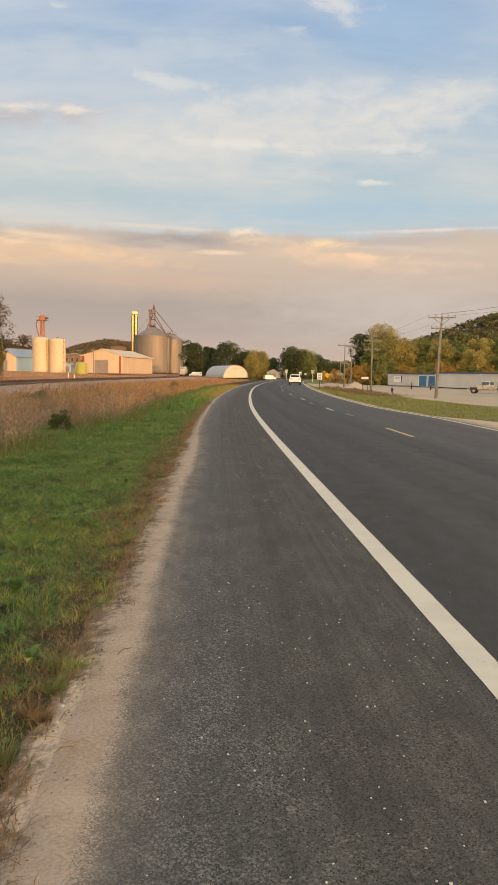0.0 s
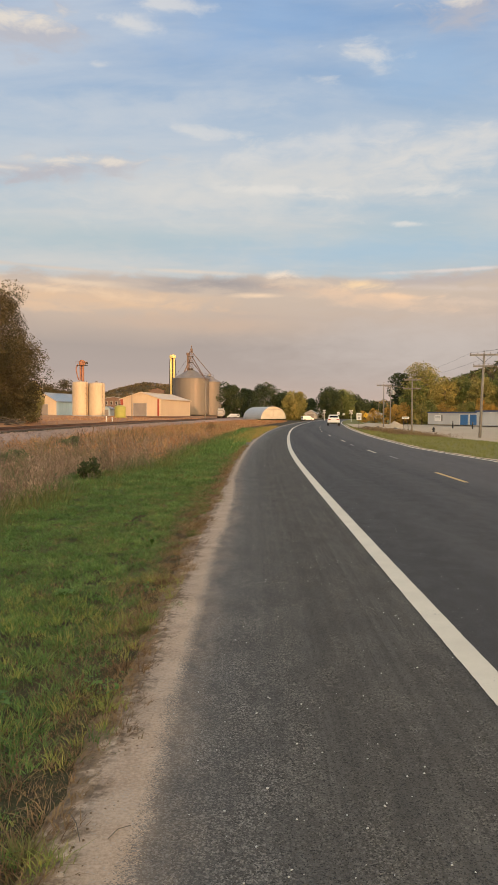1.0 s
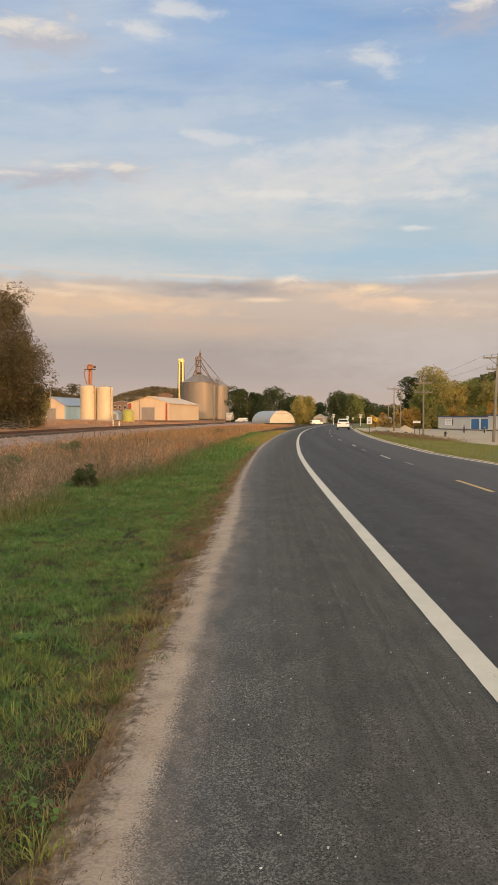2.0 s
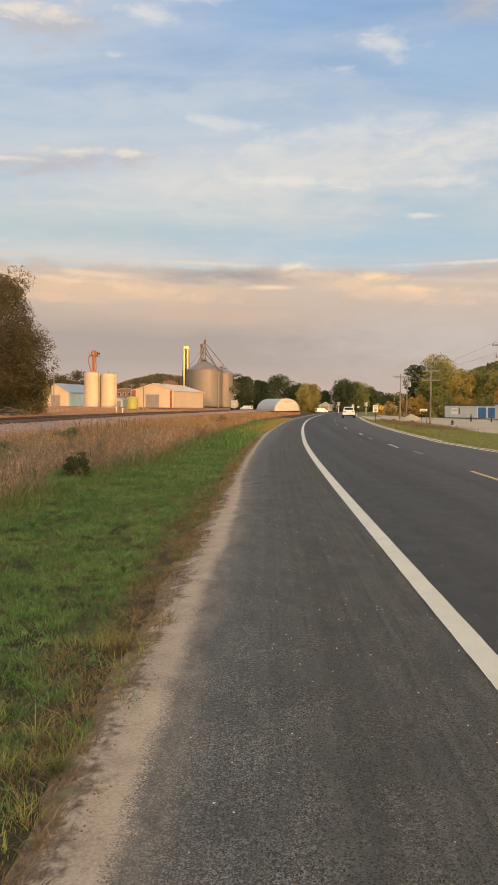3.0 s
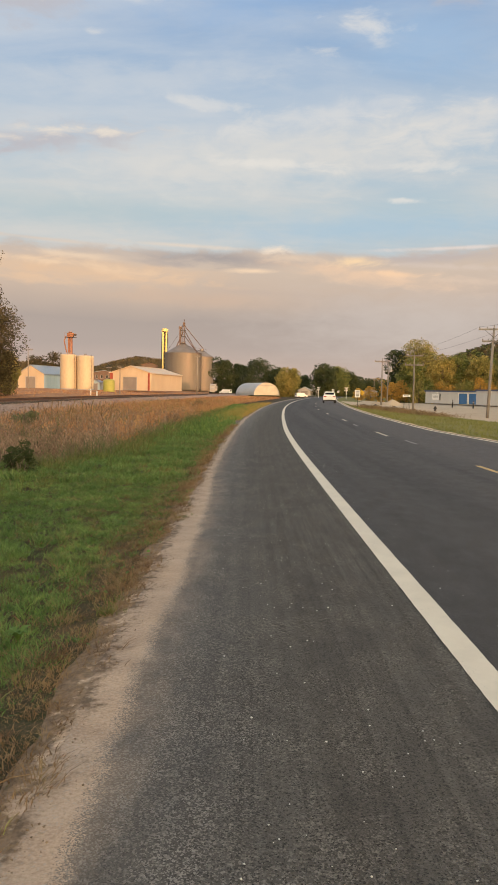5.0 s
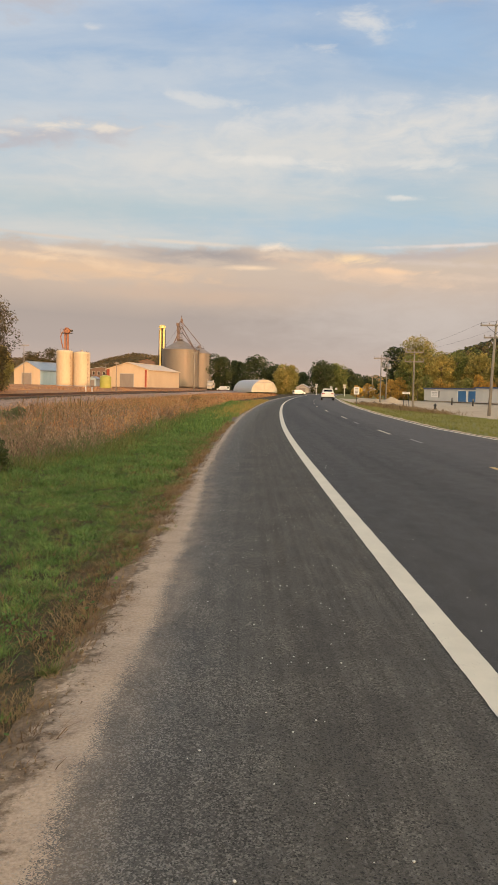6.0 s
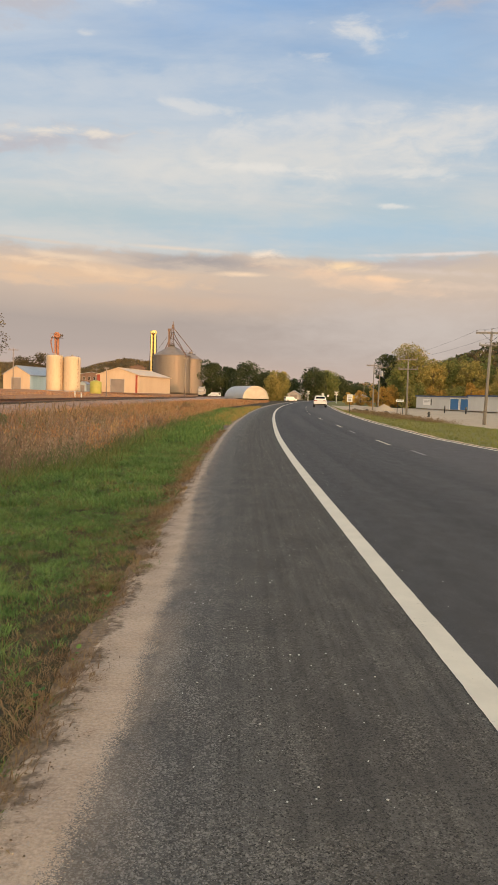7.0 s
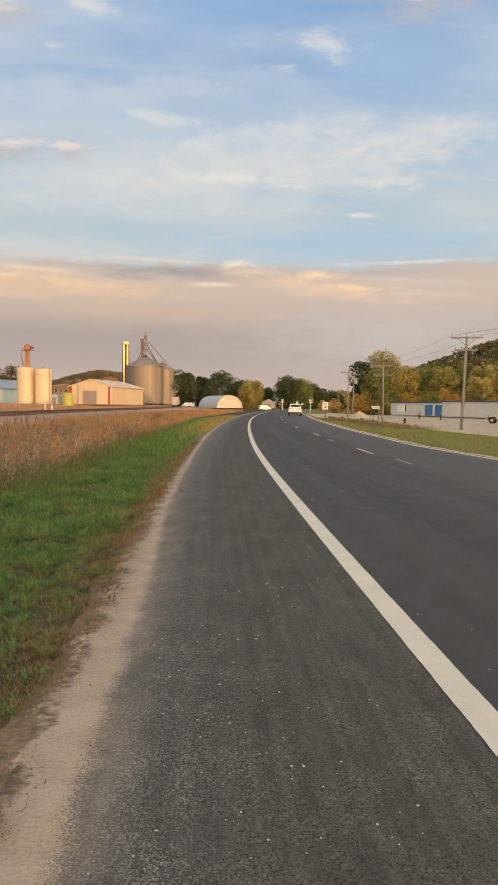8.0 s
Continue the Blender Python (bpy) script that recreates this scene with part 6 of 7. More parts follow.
p4 = utility_pole("utility pole carrying a transformer by the shrubs", 27.45, 150, 7.8, (0.12, 0.0), ((0.1, 2.4, False), (1.5, 1.8, False)), 0.14, -10)
p5 = utility_pole("far grey utility pole beyond the lot", 44.0, 260, 7.0, (0, 0), ((0.3, 2.6, False),), 0.13)
p0 = utility_pole("weathered wooden utility pole beside the road", 23.5, 5, 8.1, (0.05, 0), r=0.15)
tr = part("transformer", lathe([(0, 0), (0.28, 0), (0.3, 0.05), (0.3, 0.85), (0.2, 0.95), (0, 1.0)], 16), SIGN_GREY, m=pose(27.85, 149.6, 5.6))
tr.parent = bpy.data.objects["utility_pole.003"]
tr.matrix_parent_inverse = tr.parent.matrix_basis.inverted()
for a, b in ((0, 0), (3, 3), (8, 8), (5, 5)):
    wire(p0[a], p1[b], 0.9)
for a, b in ((0, 0), (3, 3), (7, 6)):
    wire(p1[a], p2[b], 0.22)
for a, b in ((0, 0), (3, 3), (4, 4)):
    wire(p2[a], p3[b], 0.4)
for a, b in ((0, 0), (3, 3)):
    wire(p3[a], p4[b], 0.4)

YARD_POLES = "yard poles"
utility_pole("thin wooden pole in front of the warehouse", -23.3, 150, 5.3, (0, 0), ((0.1, 0.9, False),), 0.11, group=YARD_POLES)
utility_pole("tall wooden pole beside the grain bins", -11.8, 200, 10.0, (0.12, 0), ((0.2, 1.3, False),), 0.16, group=YARD_POLES)
utility_pole("wooden pole with a cross arm by the shed", -49.1, 180, 9.2, (0, 0), ((0.25, 2.3, False),), 0.13, group=YARD_POLES)
utility_pole("thin wooden pole behind the cream tanks", -45.2, 262, 7.8, (0, 0), ((0.3, 2.0, False),), 0.12, group=YARD_POLES)


def short_post(x, y, h, label, mat, r=0.06, group="", category="post"):
    p = empty("post", place(x, y), label, category, group)
    part("shaft", lathe([(0, -0.2), (r, -0.2), (r, h - 0.06), (r * 0.8, h), (0, h + 0.01)], 12), mat, p, smooth=True)
    part("band", lathe([(r + 0.012, h * 0.80), (r + 0.012, h * 0.88), (r, h * 0.89)], 12), SIGN_GREY, p)


for x in (-19.4, -18.6):
    short_post(x, 103, 0.75, "short white marker post beyond the rails", WHITE_PAINT, 0.09, "rail marker posts")
short_post(34.4, 130, 1.2, "dark steel bollard before the storage units", DARK_STEEL, 0.12, "bollards", "bollard")
short_post(36.3, 125, 1.15, "dark steel bollard before the storage units", DARK_STEEL, 0.12, "bollards", "bollard")


def hydrant(x, y):
    h = empty("hydrant", place(x, y), "dark stubby hydrant standing on the gravel lot", "hydrant")
    part("barrel", lathe([(0, 0), (0.17, 0), (0.17, 0.06), (0.12, 0.08), (0.12, 0.42), (0.15, 0.44), (0.14, 0.52), (0.05, 0.60), (0, 0.62)], 14), DARK_STEEL, h, smooth=True)
    part("nozzle", rods(((-0.2, 0, 0.34), (0.2, 0, 0.34), 0.05), ((0, -0.2, 0.30), (0, 0, 0.30), 0.065), seg=10), DARK_STEEL, h)


hydrant(22.4, 94)


# ---- road signs ----
def plate_sign(name, label, x, y, z0, z1, w, face, bars=(), turn=0.0, post=DARK_STEEL, group="road signs"):
    s = empty(name, place(x, y, turn), label, "road sign", group)
    part("post", boxes((-0.03, 0.03, 0.0, 0.05, -0.2, z1 - 0.05)), post, s)
    pl = part("plate", boxes((-w / 2, w / 2, -0.03, -0.012, z0, z1), bev=0.005), face, s)
    for a, b, c, d in bars:
        part("marking", boxes((a, b, -0.036, -0.031, c, d)), SIGN_GREY, pl, "grey lettering bar")


plate_sign("speed_sign", "white rectangular road sign on a dark post", 12.0, 85.4, 1.1, 1.85, 0.55, SIGN_WHITE, ((-0.18, 0.18, 1.66, 1.73), (-0.18, 0.18, 1.52, 1.59), (-0.14, 0.14, 1.2, 1.42)), -8)
plate_sign("road_sign", "small white road sign near the crossing", 25.5, 220, 1.7, 2.5, 0.7, SIGN_WHITE, ((-0.2, 0.2, 2.0, 2.2),), -10)
plate_sign("road_sign", "small white sign past the crossing", 29.5, 240, 1.6, 2.2, 0.6, SIGN_WHITE, ((-0.2, 0.2, 1.8, 1.95),), -10)


def diamond_sign(x, y):
    s = empty("warning_sign", place(x, y, -10), "yellow diamond warning sign beside the bend", "road sign", "road signs")
    part("post", boxes((-0.03, 0.03, 0.0, 0.05, -0.2, 2.0)), DARK_STEEL, s)
    bm = bmesh.new()
    box(bm, -0.38, 0.38, -0.03, -0.012, -0.38, 0.38, 0.02)
    pl = part("plate", bm, SIGN_YELLOW, s, m=pose(0, 0, 1.75, 0, 45, 0))
    part("marking", boxes((-0.05, 0.05, -0.036, -0.031, -0.18, 0.2)), BLACK_TRIM, pl, "black symbol bar", m=pose(0, 0, 0, 0, -45, 0))


diamond_sign(24.2, 160)


def crossbuck(x, y, h):
    s = empty("crossbuck", place(x, y, -12), "white railway crossbuck on a post", "crossing sign", "crossbucks")
    part("post", boxes((-0.07, 0.07, -0.02, 0.10, -0.2, h + 0.2), bev=0.01), WHITE_PAINT, s)
    for a in (45, -45):
        bl = part("blade", boxes((-0.6, 0.6, -0.05 + (0.02 if a > 0 else 0), -0.03 + (0.02 if a > 0 else 0), -0.115, 0.115)), WHITE_PAINT, s, m=pose(0, -0.01, h - 0.2, 0, a, 0))
        part("marking", boxes((-0.42, 0.42, -0.058 + (0.02 if a > 0 else 0), -0.052 + (0.02 if a > 0 else 0), -0.05, 0.05)), SIGN_GREY, bl, "grey lettering bar")
    part("lamp", lathe([(0, 0), (0.16, 0), (0.16, 0.12), (0, 0.13)], 12), BLACK_TRIM, s, "black signal lamp", m=pose(-0.4, -0.05, h - 1.0, 90, 0, 0))
    part("lamp", lathe([(0, 0), (0.16, 0), (0.16, 0.12), (0, 0.13)], 12), BLACK_TRIM, s, "black signal lamp", m=pose(0.4, -0.05, h - 1.0, 90, 0, 0))
    part("lamp_bar", boxes((-0.45, 0.45, -0.03, 0.0, h - 1.03, h - 0.97)), DARK_STEEL, s)


crossbuck(22.4, 230, 2.9)
crossbuck(26.5, 200, 2.8)


def low_sign(x, y):
    s = empty("lot_sign", place(x, y, -6), "low pale board sign on two leaning posts", "sign")
    part("board", boxes((-0.40, 0.40, -0.03, 0.0, 1.42, 1.66), bev=0.01), SIGN_WHITE, s)
    part("marking", boxes((-0.28, 0.28, -0.038, -0.031, 1.50, 1.58)), SIGN_GREY, s, "grey lettering bar")
    part("post", rods(((-0.25, 0.02, -0.1), (-0.22, 0.02, 1.6), 0.03), seg=6), DARK_STEEL, s)
    part("post", rods(((0.35, 0.02, -0.1), (0.22, 0.02, 1.6), 0.03), seg=6), DARK_STEEL, s)


low_sign(17.7, 88)


def heap(name, label, x, y, w, h, mat, seed, category="heap"):
    r = np.random.default_rng(seed)
    bm = bmesh.new()
    bmesh.ops.create_grid(bm, x_segments=22, y_segments=22, size=1)
    for v in bm.verts:
        d = math.hypot(v.co.x, v.co.y)
        v.co.z = max(0.0, (1 - d)) ** 0.8 * h * (1 + 0.25 * noise.noise(Vector((v.co.x * 3, v.co.y * 3, seed)))) - 0.03
        v.co.x *= w / 2
        v.co.y *= w / 2
    ob = part(name, bm, mat, smooth=True, m=place(x, y))
    tagged(ob, label, category)


heap("sand_pile", "pale heap of sand at the back of the lot", 23.6, 125, 3.4, 1.0, LOT, 2)
heap("sand_pile", "low pale gravel heap on the lot", 20.6, 122, 2.4, 0.5, LOT, 3)
for k, (x, y) in enumerate([(16.6, 110), (17.3, 105), (19.8, 105), (18.6, 112)]):
    heap("rubble", "small dark lump of rubble on the gravel", x, y, 0.8, 0.24, SLEEPER_WOOD, 10 + k, "rubble")


# ---- storage units ----
W_DIR = math.degrees(math.atan2(-0.924, 0.381))


def storage_front(name, label, x, y, z, length, height, depth, doors=(), sign=False, windows=False):
    """A row of storage units: local x runs along the front, the back lies towards +y."""
    s = empty(name, pose(x, y, z, 0, 0, W_DIR), label, "storage building")
    # front wall pieces between the door openings
    edges = [0.0] + [v for d in doors for v in d[:2]] + [length]
    for a, b in zip(edges[::2], edges[1::2]):
        if b - a > 0.05:
            part("front_wall", boxes((a, b, 0, 0.15, 0, height)), STORE_WALL, s)
    for a, b, h in doors:
        part("lintel", boxes((a, b, 0, 0.15, h, height)), STORE_WALL, s)
        d = part("roll_up_door", boxes((a + 0.03, b - 0.03, 0.06, 0.12, 0.01, h - 0.01)), BLUE_DOOR, s, "blue ribbed roll-up door")
        part("door_handle", boxes((a + (b - a) / 2 - 0.1, a + (b - a) / 2 + 0.1, 0.02, 0.06, 0.35, 0.40)), SIGN_GREY, d)
        part("door_trim", boxes((a - 0.12, a, -0.03, 0.0, 0, h + 0.1), (b, b + 0.12, -0.03, 0.0, 0, h + 0.1), (a, b, -0.03, 0.0, h, h + 0.1)), WHITE_PAINT, d, "white door trim")
    part("end_wall", boxes((0, 0.15, 0.15, depth, 0, height)), STORE_WALL, s)
    part("end_wall", boxes((length - 0.15, length, 0.15, depth, 0, height)), STORE_WALL, s)
    part("back_wall", boxes((0.15, length - 0.15, depth - 0.15, depth, 0, height)), STORE_WALL, s)
    part("roof", extrude_profile([(-0.2, height + 0.003), (length + 0.2, height + 0.003), (length + 0.2, height + 0.12), (-0.2, height + 0.12)], -0.15, depth + 0.2), GREY_ROOF, s)
    part("fascia", boxes((-0.2, length + 0.2, -0.20, -0.153, height - 0.14, height + 0.12)), STORE_TRIM, s, "dark blue fascia")
    for k in range(int(length // 9)):
        part("wall_lamp", boxes((4 + k * 9, 4.35 + k * 9, -0.12, 0.0, height - 0.42, height - 0.22), bev=0.02), WHITE_PAINT, s, "small white wall lamp")
    if sign:
        b = part("sign_board", boxes((2.5, 4.9, -0.06, -0.003, 0.75, 2.0), bev=0.01), SIGN_WHITE, s, "white sign board")
        for zz in (1.68, 1.40, 1.12):
            part("marking", boxes((2.8, 4.6, -0.068, -0.062, zz, zz + 0.1)), SIGN_GREY, b, "grey lettering bar")
        part("sign_frame", boxes((4.95, 5.25, -0.05, -0.003, 0.7, 2.05)), BLACK_TRIM, s, "dark strip beside the sign")


storage_front("storage_units", "grey storage units with two blue roll-up doors", 39.6, 170, -0.33, 17.6, 2.6, 8, ((11.2, 13.8, 2.15), (14.3, 16.9, 2.15)), True)
storage_front("storage_units", "long plain grey storage building with blue fascia", 44.6, 150.5, -0.36, 30.0, 2.85, 9)
storage_front("storage_units", "taller grey storage building with blue fascia", 56.3, 121.5, -0.36, 34.0, 3.2, 10)


# ---- far houses ----
# pale walls coloured grey as if they stood in shade
gable_shed("garage", "small pale garage with a dark door", pose(23.0, 290, 0.25, 0, 0, -10), 4.4, 7, 2.0, 3.1, (SHADED_WHITE, SHADED_WHITE, GREY_ROOF), (-1.3, 1.3, 1.8), category="garage")
gable_shed("house", "small pale house under the trees", pose(27.6, 298, 0.25, 0, 0, -10), 3.2, 6, 2.0, 2.7, (SHADED_WHITE, SHADED_WHITE, GREY_ROOF), (-0.4, 0.5, 1.7), category="house")
gable_shed("house", "low pale house beyond the diamond sign", pose(49.0, 300, 0.2, 0, 0, -12), 5.5, 9, 2.0, 3.0, (SHADED_WHITE, SHADED_WHITE, GREY_ROOF), (-0.6, 0.6, 1.8), category="house")
gable_shed("farm_building", "long red farm building on the ridge", pose(-82, 668, 20.5, 0, 0, 0), 13, 8, 2.2, 4.2, (BRICK_RED, BRICK_RED, RUST_STEEL), category="farm building")


# ---- vehicles ----
def wheel(name, parent, x, y, r, w=0.22):
    wv = part(name, lathe([(r * 0.62, -w / 2), (r * 0.95, -w / 2), (r, -w * 0.35), (r, w * 0.35), (r * 0.95, w / 2), (r * 0.62, w / 2)], 22), TYRE, parent, "black rubber tyre", True, pose(x, y, r, 0, 90, 0))
    part("rim", lathe([(0, -w * 0.30), (r * 0.2, -w * 0.36), (r * 0.62, -w * 0.30), (r * 0.62, w * 0.30), (r * 0.2, w * 0.36), (0, w * 0.30)], 18), RIM, wv, "alloy rim", True)


def loft(sections, mat_name=None):
    """A body through cross sections (y, [(half-width, height), ...]) mirrored about x = 0."""
    bm = bmesh.new()
    rings = []
    for y, pts in sections:
        rings.append([bm.verts.new((x, y, z)) for x, z in pts] + [bm.verts.new((-x, y, z)) for x, z in pts[::-1]])
    for a, b in zip(rings, rings[1:]):
        k = len(a)
        for i in range(k):
            j = (i + 1) % k
            bm.faces.new((a[i], a[j], b[j], b[i]))
    bm.faces.new(rings[0][::-1])
    bm.faces.new(rings[-1])
    bmesh.ops.recalc_face_normals(bm, faces=bm.faces[:])
    return bm


def crossover(m):
    """White crossover; it faces +y, its tail is at y = 0."""
    c = empty("car", m, "white crossover car driving away along the road", "car")
    low, belt = 0.28, 1.0
    secs = [(0.0, [(0.72, 0.42), (0.84, 0.55), (0.86, 0.85), (0.78, 1.02)]), (0.10, [(0.80, 0.32), (0.90, 0.55), (0.91, 0.88), (0.83, 1.08)]), (0.8, [(0.84, low), (0.92, 0.55), (0.925, 0.90), (0.88, 1.06)]),
            (2.4, [(0.84, low), (0.92, 0.55), (0.925, 0.88), (0.88, 1.03)]), (3.3, [(0.84, low), (0.92, 0.55), (0.915, 0.86), (0.85, 0.99)]), (4.2, [(0.80, 0.30), (0.88, 0.52), (0.84, 0.78), (0.70, 0.88)]), (4.5, [(0.62, 0.36), (0.72, 0.5), (0.70, 0.68), (0.55, 0.74)])]
    part("body", loft(secs), CAR_WHITE, c, smooth=False)
    cab = [(0.12, [(0.80, 1.02), (0.76, 1.12), (0.70, 1.2), (0.62, 1.22)]), (0.45, [(0.84, 1.02), (0.76, 1.30), (0.66, 1.56), (0.52, 1.60)]), (0.9, [(0.86, 1.02), (0.77, 1.34), (0.66, 1.63), (0.52, 1.67)]),
           (2.2, [(0.86, 1.0), (0.77, 1.34), (0.66, 1.62), (0.52, 1.66)]), (2.75, [(0.85, 0.98), (0.76, 1.25), (0.64, 1.50), (0.5, 1.53)]), (3.5, [(0.80, 0.94), (0.72, 0.97), (0.62, 0.99), (0.5, 1.0)])]
    part("cabin", loft(cab), CAR_WHITE, c)
    part("rear_window", boxes((-0.62, 0.62, -0.02, 0.02, -0.17, 0.17), bev=0.015), CAR_GLASS, c, "dark rear window", m=pose(0, 0.235, 1.36, -38, 0, 0))
    for s in (-1, 1):
        part("side_window", boxes((-0.012, 0.012, 0.75, 2.55, -0.16, 0.17), bev=0.008), CAR_GLASS, c, "dark side window", m=pose(s * 0.755, 0, 1.34, 0, s * -20, 0))
        part("tail_light", boxes((s * 0.64 - 0.22, s * 0.64 + 0.22, -0.03, 0.10, 0.90, 1.0), bev=0.02), TAIL_RED, c, "red tail light", m=pose(0, 0.0, 0))
        part("mirror", boxes((s * 1.0 - 0.09, s * 1.0 + 0.09, 2.6, 2.72, 1.0, 1.14), bev=0.02), BLACK_TRIM, c, "black door mirror")
        part("exhaust", rods(((s * 0.55, -0.02, 0.33), (s * 0.55, 0.2, 0.33), 0.04), seg=10), RIM, c)
    part("rear_bumper", boxes((-0.84, 0.84, -0.06, 0.2, 0.30, 0.50), bev=0.04), BLACK_TRIM, c, "black rear bumper")
    part("number_plate", boxes((-0.16, 0.16, -0.02, 0.01, 0.72, 0.86)), SIGN_WHITE, c, "pale plate")
    part("spoiler", boxes((-0.56, 0.56, 0.28, 0.62, 1.60, 1.66), bev=0.02), CAR_WHITE, c)
    part("windscreen", boxes((-0.60, 0.60, -0.02, 0.02, -0.35, 0.35)), CAR_GLASS, c, "dark windscreen", m=pose(0, 3.1, 1.26, 58, 0, 0))
    for x in (-0.82, 0.82):
        for y in (0.85, 3.55):
            wheel("wheel", c, x, y, 0.35)


CAR_Y = 114.0
crossover(pose(float(edge_x(CAR_Y)) + 5.35, CAR_Y, 0.0, 0, 0, -math.degrees(math.atan(float(edge_x(CAR_Y + 1) - edge_x(CAR_Y))))))


def pickup(m):
    """Silver extended-cab pickup; it faces +y, tail at y = 0."""
    c = empty("pickup_truck", m, "silver extended-cab pickup parked on the gravel lot", "pickup truck")
    bed = [(0.0, [(0.86, 0.55), (0.93, 0.62), (0.93, 1.05), (0.90, 1.12)]), (2.0, [(0.86, 0.50), (0.95, 0.60), (0.95, 1.05), (0.92, 1.12)]), (3.9, [(0.86, 0.45), (0.96, 0.58), (0.95, 1.02), (0.90, 1.10)]), (5.2, [(0.84, 0.45), (0.94, 0.6), (0.90, 0.98), (0.82, 1.06)]), (5.5, [(0.78, 0.5), (0.86, 0.62), (0.82, 0.92), (0.70, 0.98)])]
    part("body", loft(bed), CAR_SILVER, c)
    cab = [(1.95, [(0.90, 1.08), (0.84, 1.35), (0.76, 1.68), (0.62, 1.74)]), (2.3, [(0.90, 1.08), (0.84, 1.38), (0.76, 1.74), (0.62, 1.80)]), (3.5, [(0.90, 1.08), (0.84, 1.38), (0.76, 1.72), (0.62, 1.77)]), (4.2, [(0.88, 1.06), (0.82, 1.09), (0.72, 1.11), (0.6, 1.12)])]
    part("cab", loft(cab), CAR_SILVER, c)
    part("bed_liner", boxes((-0.75, 0.75, 0.1, 1.85, 1.10, 1.128)), BLACK_TRIM, c, "dark bed liner")
    for s in (-1, 1):
        part("side_window", boxes((-0.012, 0.012, 2.1, 2.65, -0.20, 0.20), bev=0.008), CAR_GLASS, c, "dark side window", m=pose(s * 0.868, 0, 1.42, 0, s * -13, 0))
        part("side_window", boxes((-0.012, 0.012, 2.75, 3.65, -0.20, 0.20), bev=0.008), CAR_GLASS, c, "dark side window", m=pose(s * 0.868, 0, 1.42, 0, s * -13, 0))
        part("mirror", boxes((s * 1.05 - 0.1, s * 1.05 + 0.1, 3.55, 3.65, 1.1, 1.32), bev=0.02), BLACK_TRIM, c, "black door mirror")
        part("headlight", boxes((s * 0.65 - 0.16, s * 0.65 + 0.16, 5.42, 5.52, 0.72, 0.88), bev=0.02), SIGN_WHITE, c, "pale headlight")
        for y in (1.15, 4.75):
            part("wheel_arch", boxes((s * 0.95 - 0.02, s * 0.95 + 0.02, y - 0.48, y + 0.48, 0.5, 0.86), bev=0.015), BLACK_TRIM, c, "dark wheel arch")
    part("front_bumper", boxes((-0.9, 0.9, 5.4, 5.62, 0.42, 0.60), bev=0.04), RIM, c, "chrome bumper")
    part("rear_bumper", boxes((-0.9, 0.9, -0.14, 0.05, 0.45, 0.60), bev=0.03), RIM, c, "chrome bumper")
    for x in (-0.86, 0.86):
        for y in (1.15, 4.75):
            wheel("wheel", c, x, y, 0.39, 0.26)


pickup(pose(40.6, 101.8, float(land(38, 104)), 0, 0, 62))


def white_van(x, y, rz):
    c = empty("van", place(x, y, rz), "white van parked by the far garage", "van")
    part("body", loft([(0, [(0.85, 0.3), (0.92, 0.6), (0.9, 1.5), (0.8, 1.75)]), (3.0, [(0.85, 0.3), (0.92, 0.6), (0.9, 1.5), (0.8, 1.75)]), (3.6, [(0.85, 0.3), (0.92, 0.6), (0.88, 1.0), (0.8, 1.1)]), (4.4, [(0.8, 0.35), (0.85, 0.6), (0.8, 0.85), (0.7, 0.9)])]), CAR_WHITE, c)
    part("rear_window", boxes((-0.6, 0.6, -0.02, 0.01, 1.05, 1.5)), CAR_GLASS, c, "dark rear window")
    for xx in (-0.82, 0.82):
        for yy in (0.8, 3.4):
            wheel("wheel", c, xx, yy, 0.33)


white_van(19.4, 283, -70)
white_van(-4.4, 281, 60)


def box_truck(x, y, rz):
    """White long-nosed truck with a grey box; it faces +y."""
    c = empty("truck", place(x, y, rz), "white truck with a grey box parked by the grain bins", "truck")
    # the white cab takes the grey that stands in for shade
    part("cab", loft([(5.6, [(1.0, 0.9), (1.15, 1.2), (1.15, 2.9), (1.0, 3.7)]), (7.2, [(1.0, 0.9), (1.15, 1.2), (1.15, 2.9), (1.0, 3.3)]), (7.6, [(1.0, 0.8), (1.12, 1.1), (1.0, 1.9), (0.9, 2.1)]), (9.0, [(0.9, 0.7), (1.0, 1.0), (0.9, 1.6), (0.8, 1.75)])]), SHADED_WHITE, c)
    part("box_body", boxes((-1.2, 1.2, 0.6, 5.0, 1.2, 3.0), bev=0.06), SIGN_GREY, c, "grey box body")
    part("chassis", boxes((-0.5, 0.5, 0.4, 8.4, 0.75, 1.1)), BLACK_TRIM, c, "black chassis frame")
    part("windscreen", boxes((-0.95, 0.95, 7.25, 7.34, 2.15, 2.95)), CAR_GLASS, c, "dark windscreen")
    for sx in (-1, 1):
        part("side_window", boxes((sx * 1.16 - 0.02, sx * 1.16 + 0.02, 6.2, 7.1, 2.1, 2.85)), CAR_GLASS, c, "dark side window")
        part("exhaust_stack", rods(((sx * 1.1, 5.45, 1.0), (sx * 1.1, 5.45, 4.1), 0.09), seg=8), RIM, c, "chrome exhaust stack")
        for yy in (1.4, 2.6, 6.2, 8.3):
            wheel("wheel", c, sx * 0.95, yy, 0.5, 0.3)


box_truck(-10.9, 297, 177)


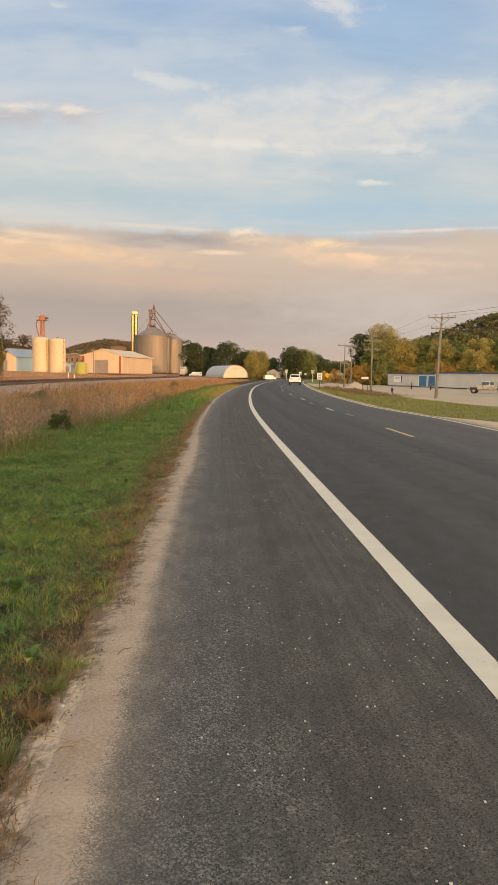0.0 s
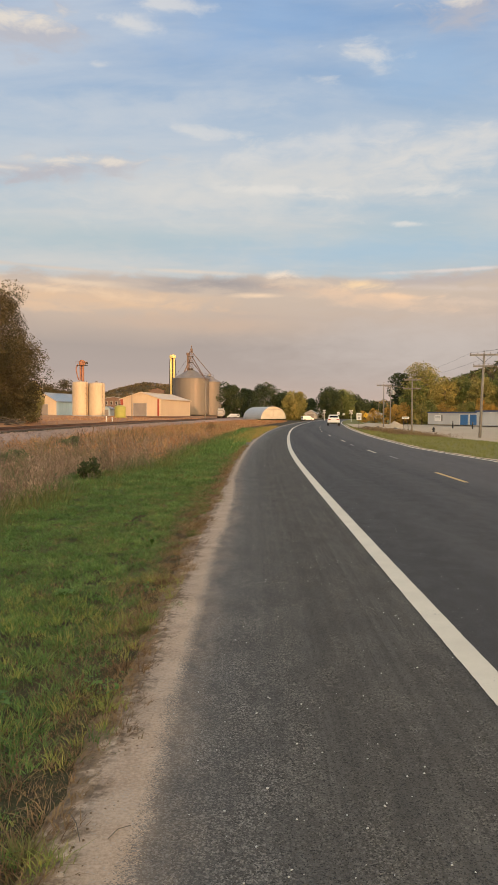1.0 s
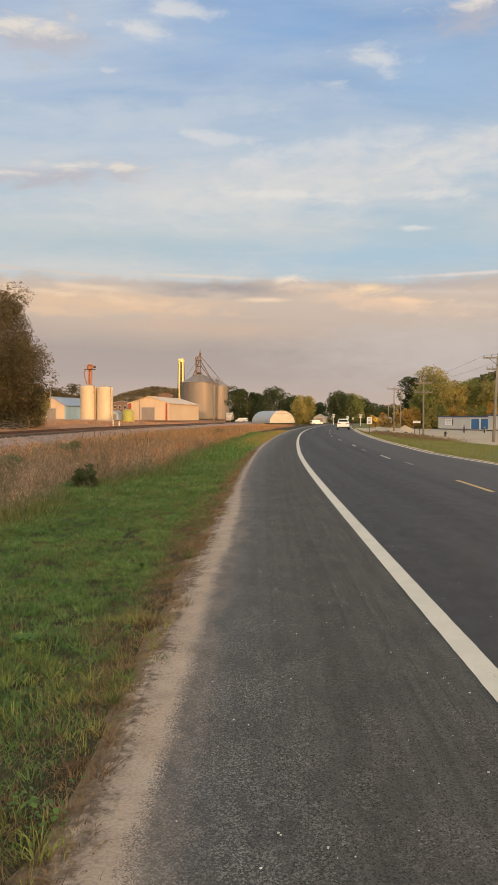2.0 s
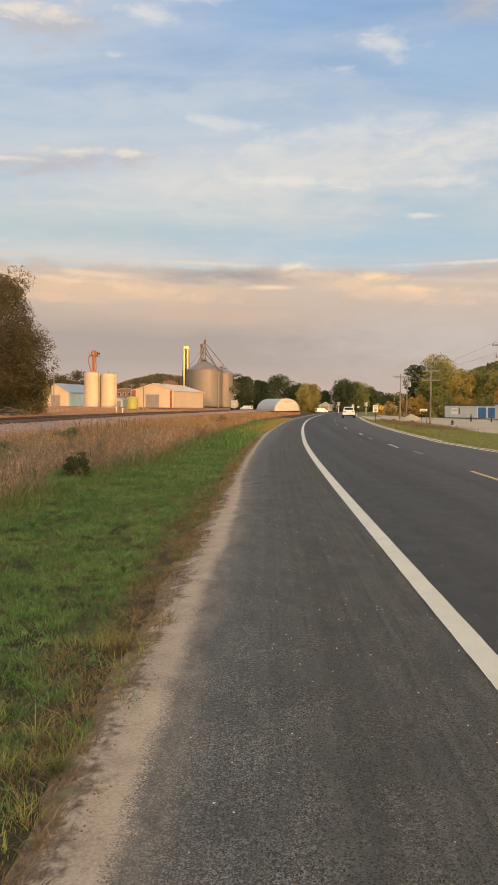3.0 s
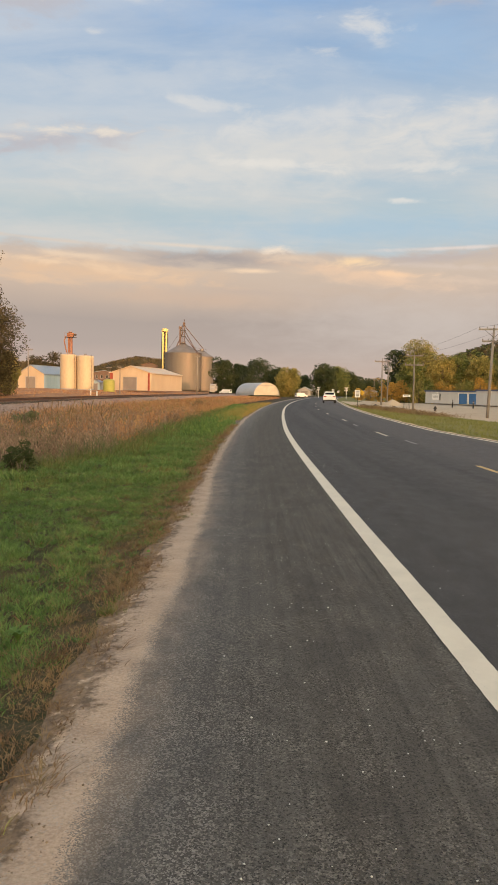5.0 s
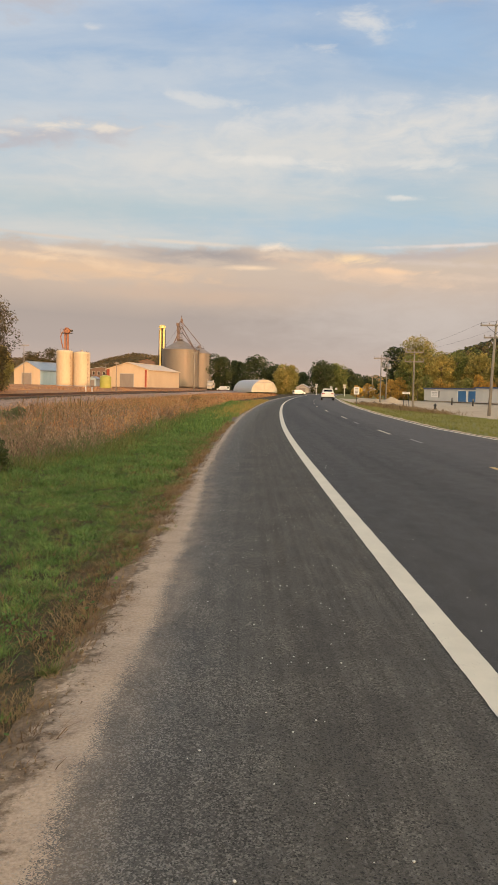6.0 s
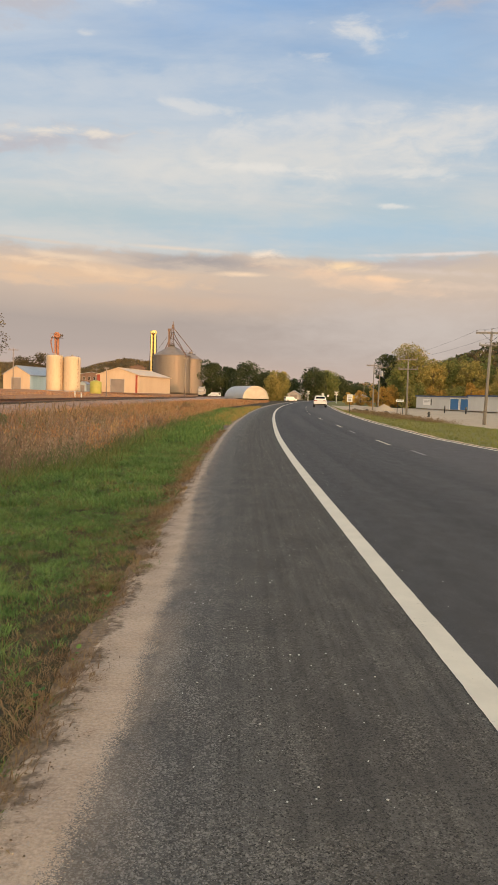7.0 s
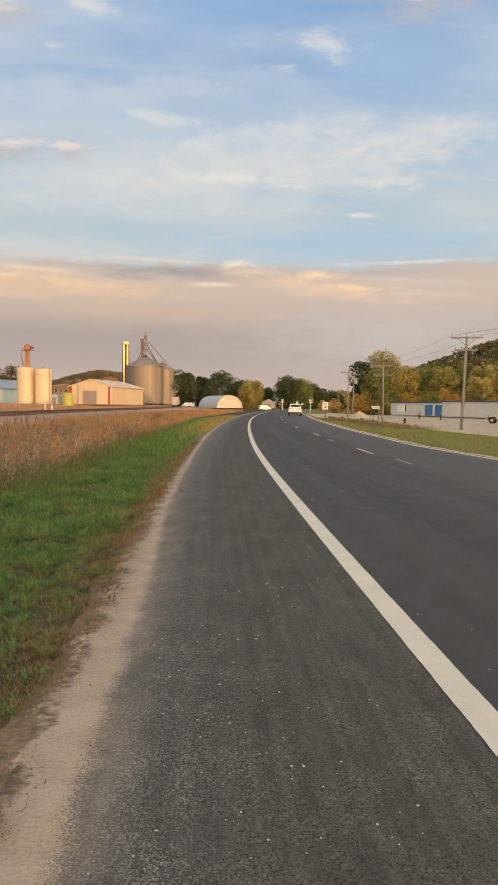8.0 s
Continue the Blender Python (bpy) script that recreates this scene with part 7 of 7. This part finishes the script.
# ---- loose things on the verge ----
def dry_stalks():
    """Straw stalks lying across the sandy strip, and a broad-leaved weed at its edge."""
    for x0, y0, x1, y1, w, mat in [(-0.90, 3.29, -0.68, 3.23, 0.0019, GOLDEN), (-0.71, 3.23, -0.64, 3.24, 0.0016, GOLDEN), (-0.70, 3.22, -0.73, 3.03, 0.0019, GOLDEN), (-0.77, 3.15, -0.70, 3.20, 0.002, STRAW), (-0.87, 2.83, -0.79, 2.88, 0.002, STRAW),
                                   (-0.89, 2.93, -0.80, 2.99, 0.002, STRAW), (-0.97, 3.45, -0.87, 3.39, 0.002, STRAW), (-0.65, 4.22, -0.58, 4.31, 0.0022, BARK), (-0.84, 4.41, -0.75, 4.20, 0.0022, BARK), (-0.88, 3.30, -0.84, 3.37, 0.0025, STRAW),
                                   (-0.92, 9.1, -0.78, 9.2, 0.003, STRAW), (-0.86, 6.2, -0.75, 6.1, 0.002, STRAW), (-0.80, 12.2, -0.66, 12.3, 0.003, BARK)]:
        d = Vector((x1 - x0, y1 - y0, 0))
        l = d.length
        ob = part("straw_stalk" if mat is not BARK else "twig", rods(((-l / 2, 0, 0), (0, 0.008, 0.010), w), ((0, 0.008, 0.010), (l / 2, 0, 0.002), w * 0.8), seg=6), mat, m=pose((x0 + x1) / 2, (y0 + y1) / 2, 0.006, 0, 0, math.degrees(math.atan2(d.y, d.x))))
        tagged(ob, "dry straw stalk lying on the sandy strip" if mat is not BARK else "thin dark twig lying on the sandy strip", "stalk" if mat is not BARK else "twig", "loose stalks")
    for k, (x, y) in enumerate([(-0.90, 3.50), (-0.94, 4.16), (-0.90, 3.80), (-0.95, 3.56), (-0.97, 3.16), (-0.92, 7.0), (-0.95, 8.6), (-0.90, 11.4), (-0.93, 14.6)]):
        m = 150
        a, q = rng.uniform(0, 6.283, m), np.abs(rng.normal(0, 0.035, m))
        xs, ys = x + np.cos(a) * q, y + np.sin(a) * q
        tagged(blade_mesh("grass_tuft", xs, ys, rng.uniform(0.04, 0.10, m), rng.uniform(0.0013, 0.0026, m), rng.uniform(0.3, 1.3, m), GRASS_DULL if k % 3 else STRAW, rng, toward=a), "yellow-green grass tuft leaning over the sandy strip" if k % 3 else "brown dry grass tuft at the sandy strip", "grass tuft", "edge tufts")
    for k, (x, y, s) in enumerate([(-0.83, 3.86, 0.009), (-0.80, 3.81, 0.006), (-0.85, 3.66, 0.008), (-0.82, 3.59, 0.010), (-0.78, 3.44, 0.011), (-0.81, 3.43, 0.007)]):
        bm = bmesh.new()
        bmesh.ops.create_icosphere(bm, subdivisions=2, radius=1.0)
        for v in bm.verts:
            v.co = Vector((v.co.x, v.co.y, v.co.z * 0.6)) * s * (1 + 0.35 * noise.noise(v.co * 1.7 + Vector((k, 0, 0))))
        tagged(part("stone", bm, STONE if k % 2 else LOT, m=pose(x, y, s * 0.4)), "small pale stone at the edge of the turf", "stone", "edge stones")
    for x, y, s in [(-1.08, 4.08, 0.95), (-1.42, 4.6, 1.0), (-1.55, 5.6, 1.25), (-1.35, 10.9, 0.9), (-1.8, 8.2, 1.1)]:
        w = empty("broadleaf_weed", place(x, y), "low broad-leaved green weed in the verge", "weed", "broadleaf weeds")
        for k in range(11):
            a, l = k * 2.4, random.uniform(0.07, 0.13) * s
            bm = bmesh.new()
            pts = [(0, 0, 0.01), (0.3, 0.32, 0.05), (0.65, 0.36, 0.06), (1.0, 0, 0.03)]
            up = [bm.verts.new((p * l, q * l * 0.55, z * s + 0.35 * l * p)) for p, q, z in pts]
            dn = [bm.verts.new((p * l, -q * l * 0.55, z * s + 0.35 * l * p)) for p, q, z in pts[1:3]]
            mid = [bm.verts.new((p * l, 0, z * s + 0.35 * l * p - 0.006)) for p, q, z in pts[1:3]]
            for f in ((up[0], mid[0], up[1]), (up[1], mid[0], mid[1], up[2]), (up[2], mid[1], up[3]), (up[0], dn[0], mid[0]), (dn[0], dn[1], mid[1], mid[0]), (dn[1], up[3], mid[1])):
                bm.faces.new(f)
            part("leaf", bm, GRASS_BRIGHT if k == 2 and x == -1.08 else CLOVER, w, "yellowed leaf" if k == 2 and x == -1.08 else "", m=pose(0, 0, 0.03, 0, random.uniform(-25, 0), math.degrees(a)))


dry_stalks()
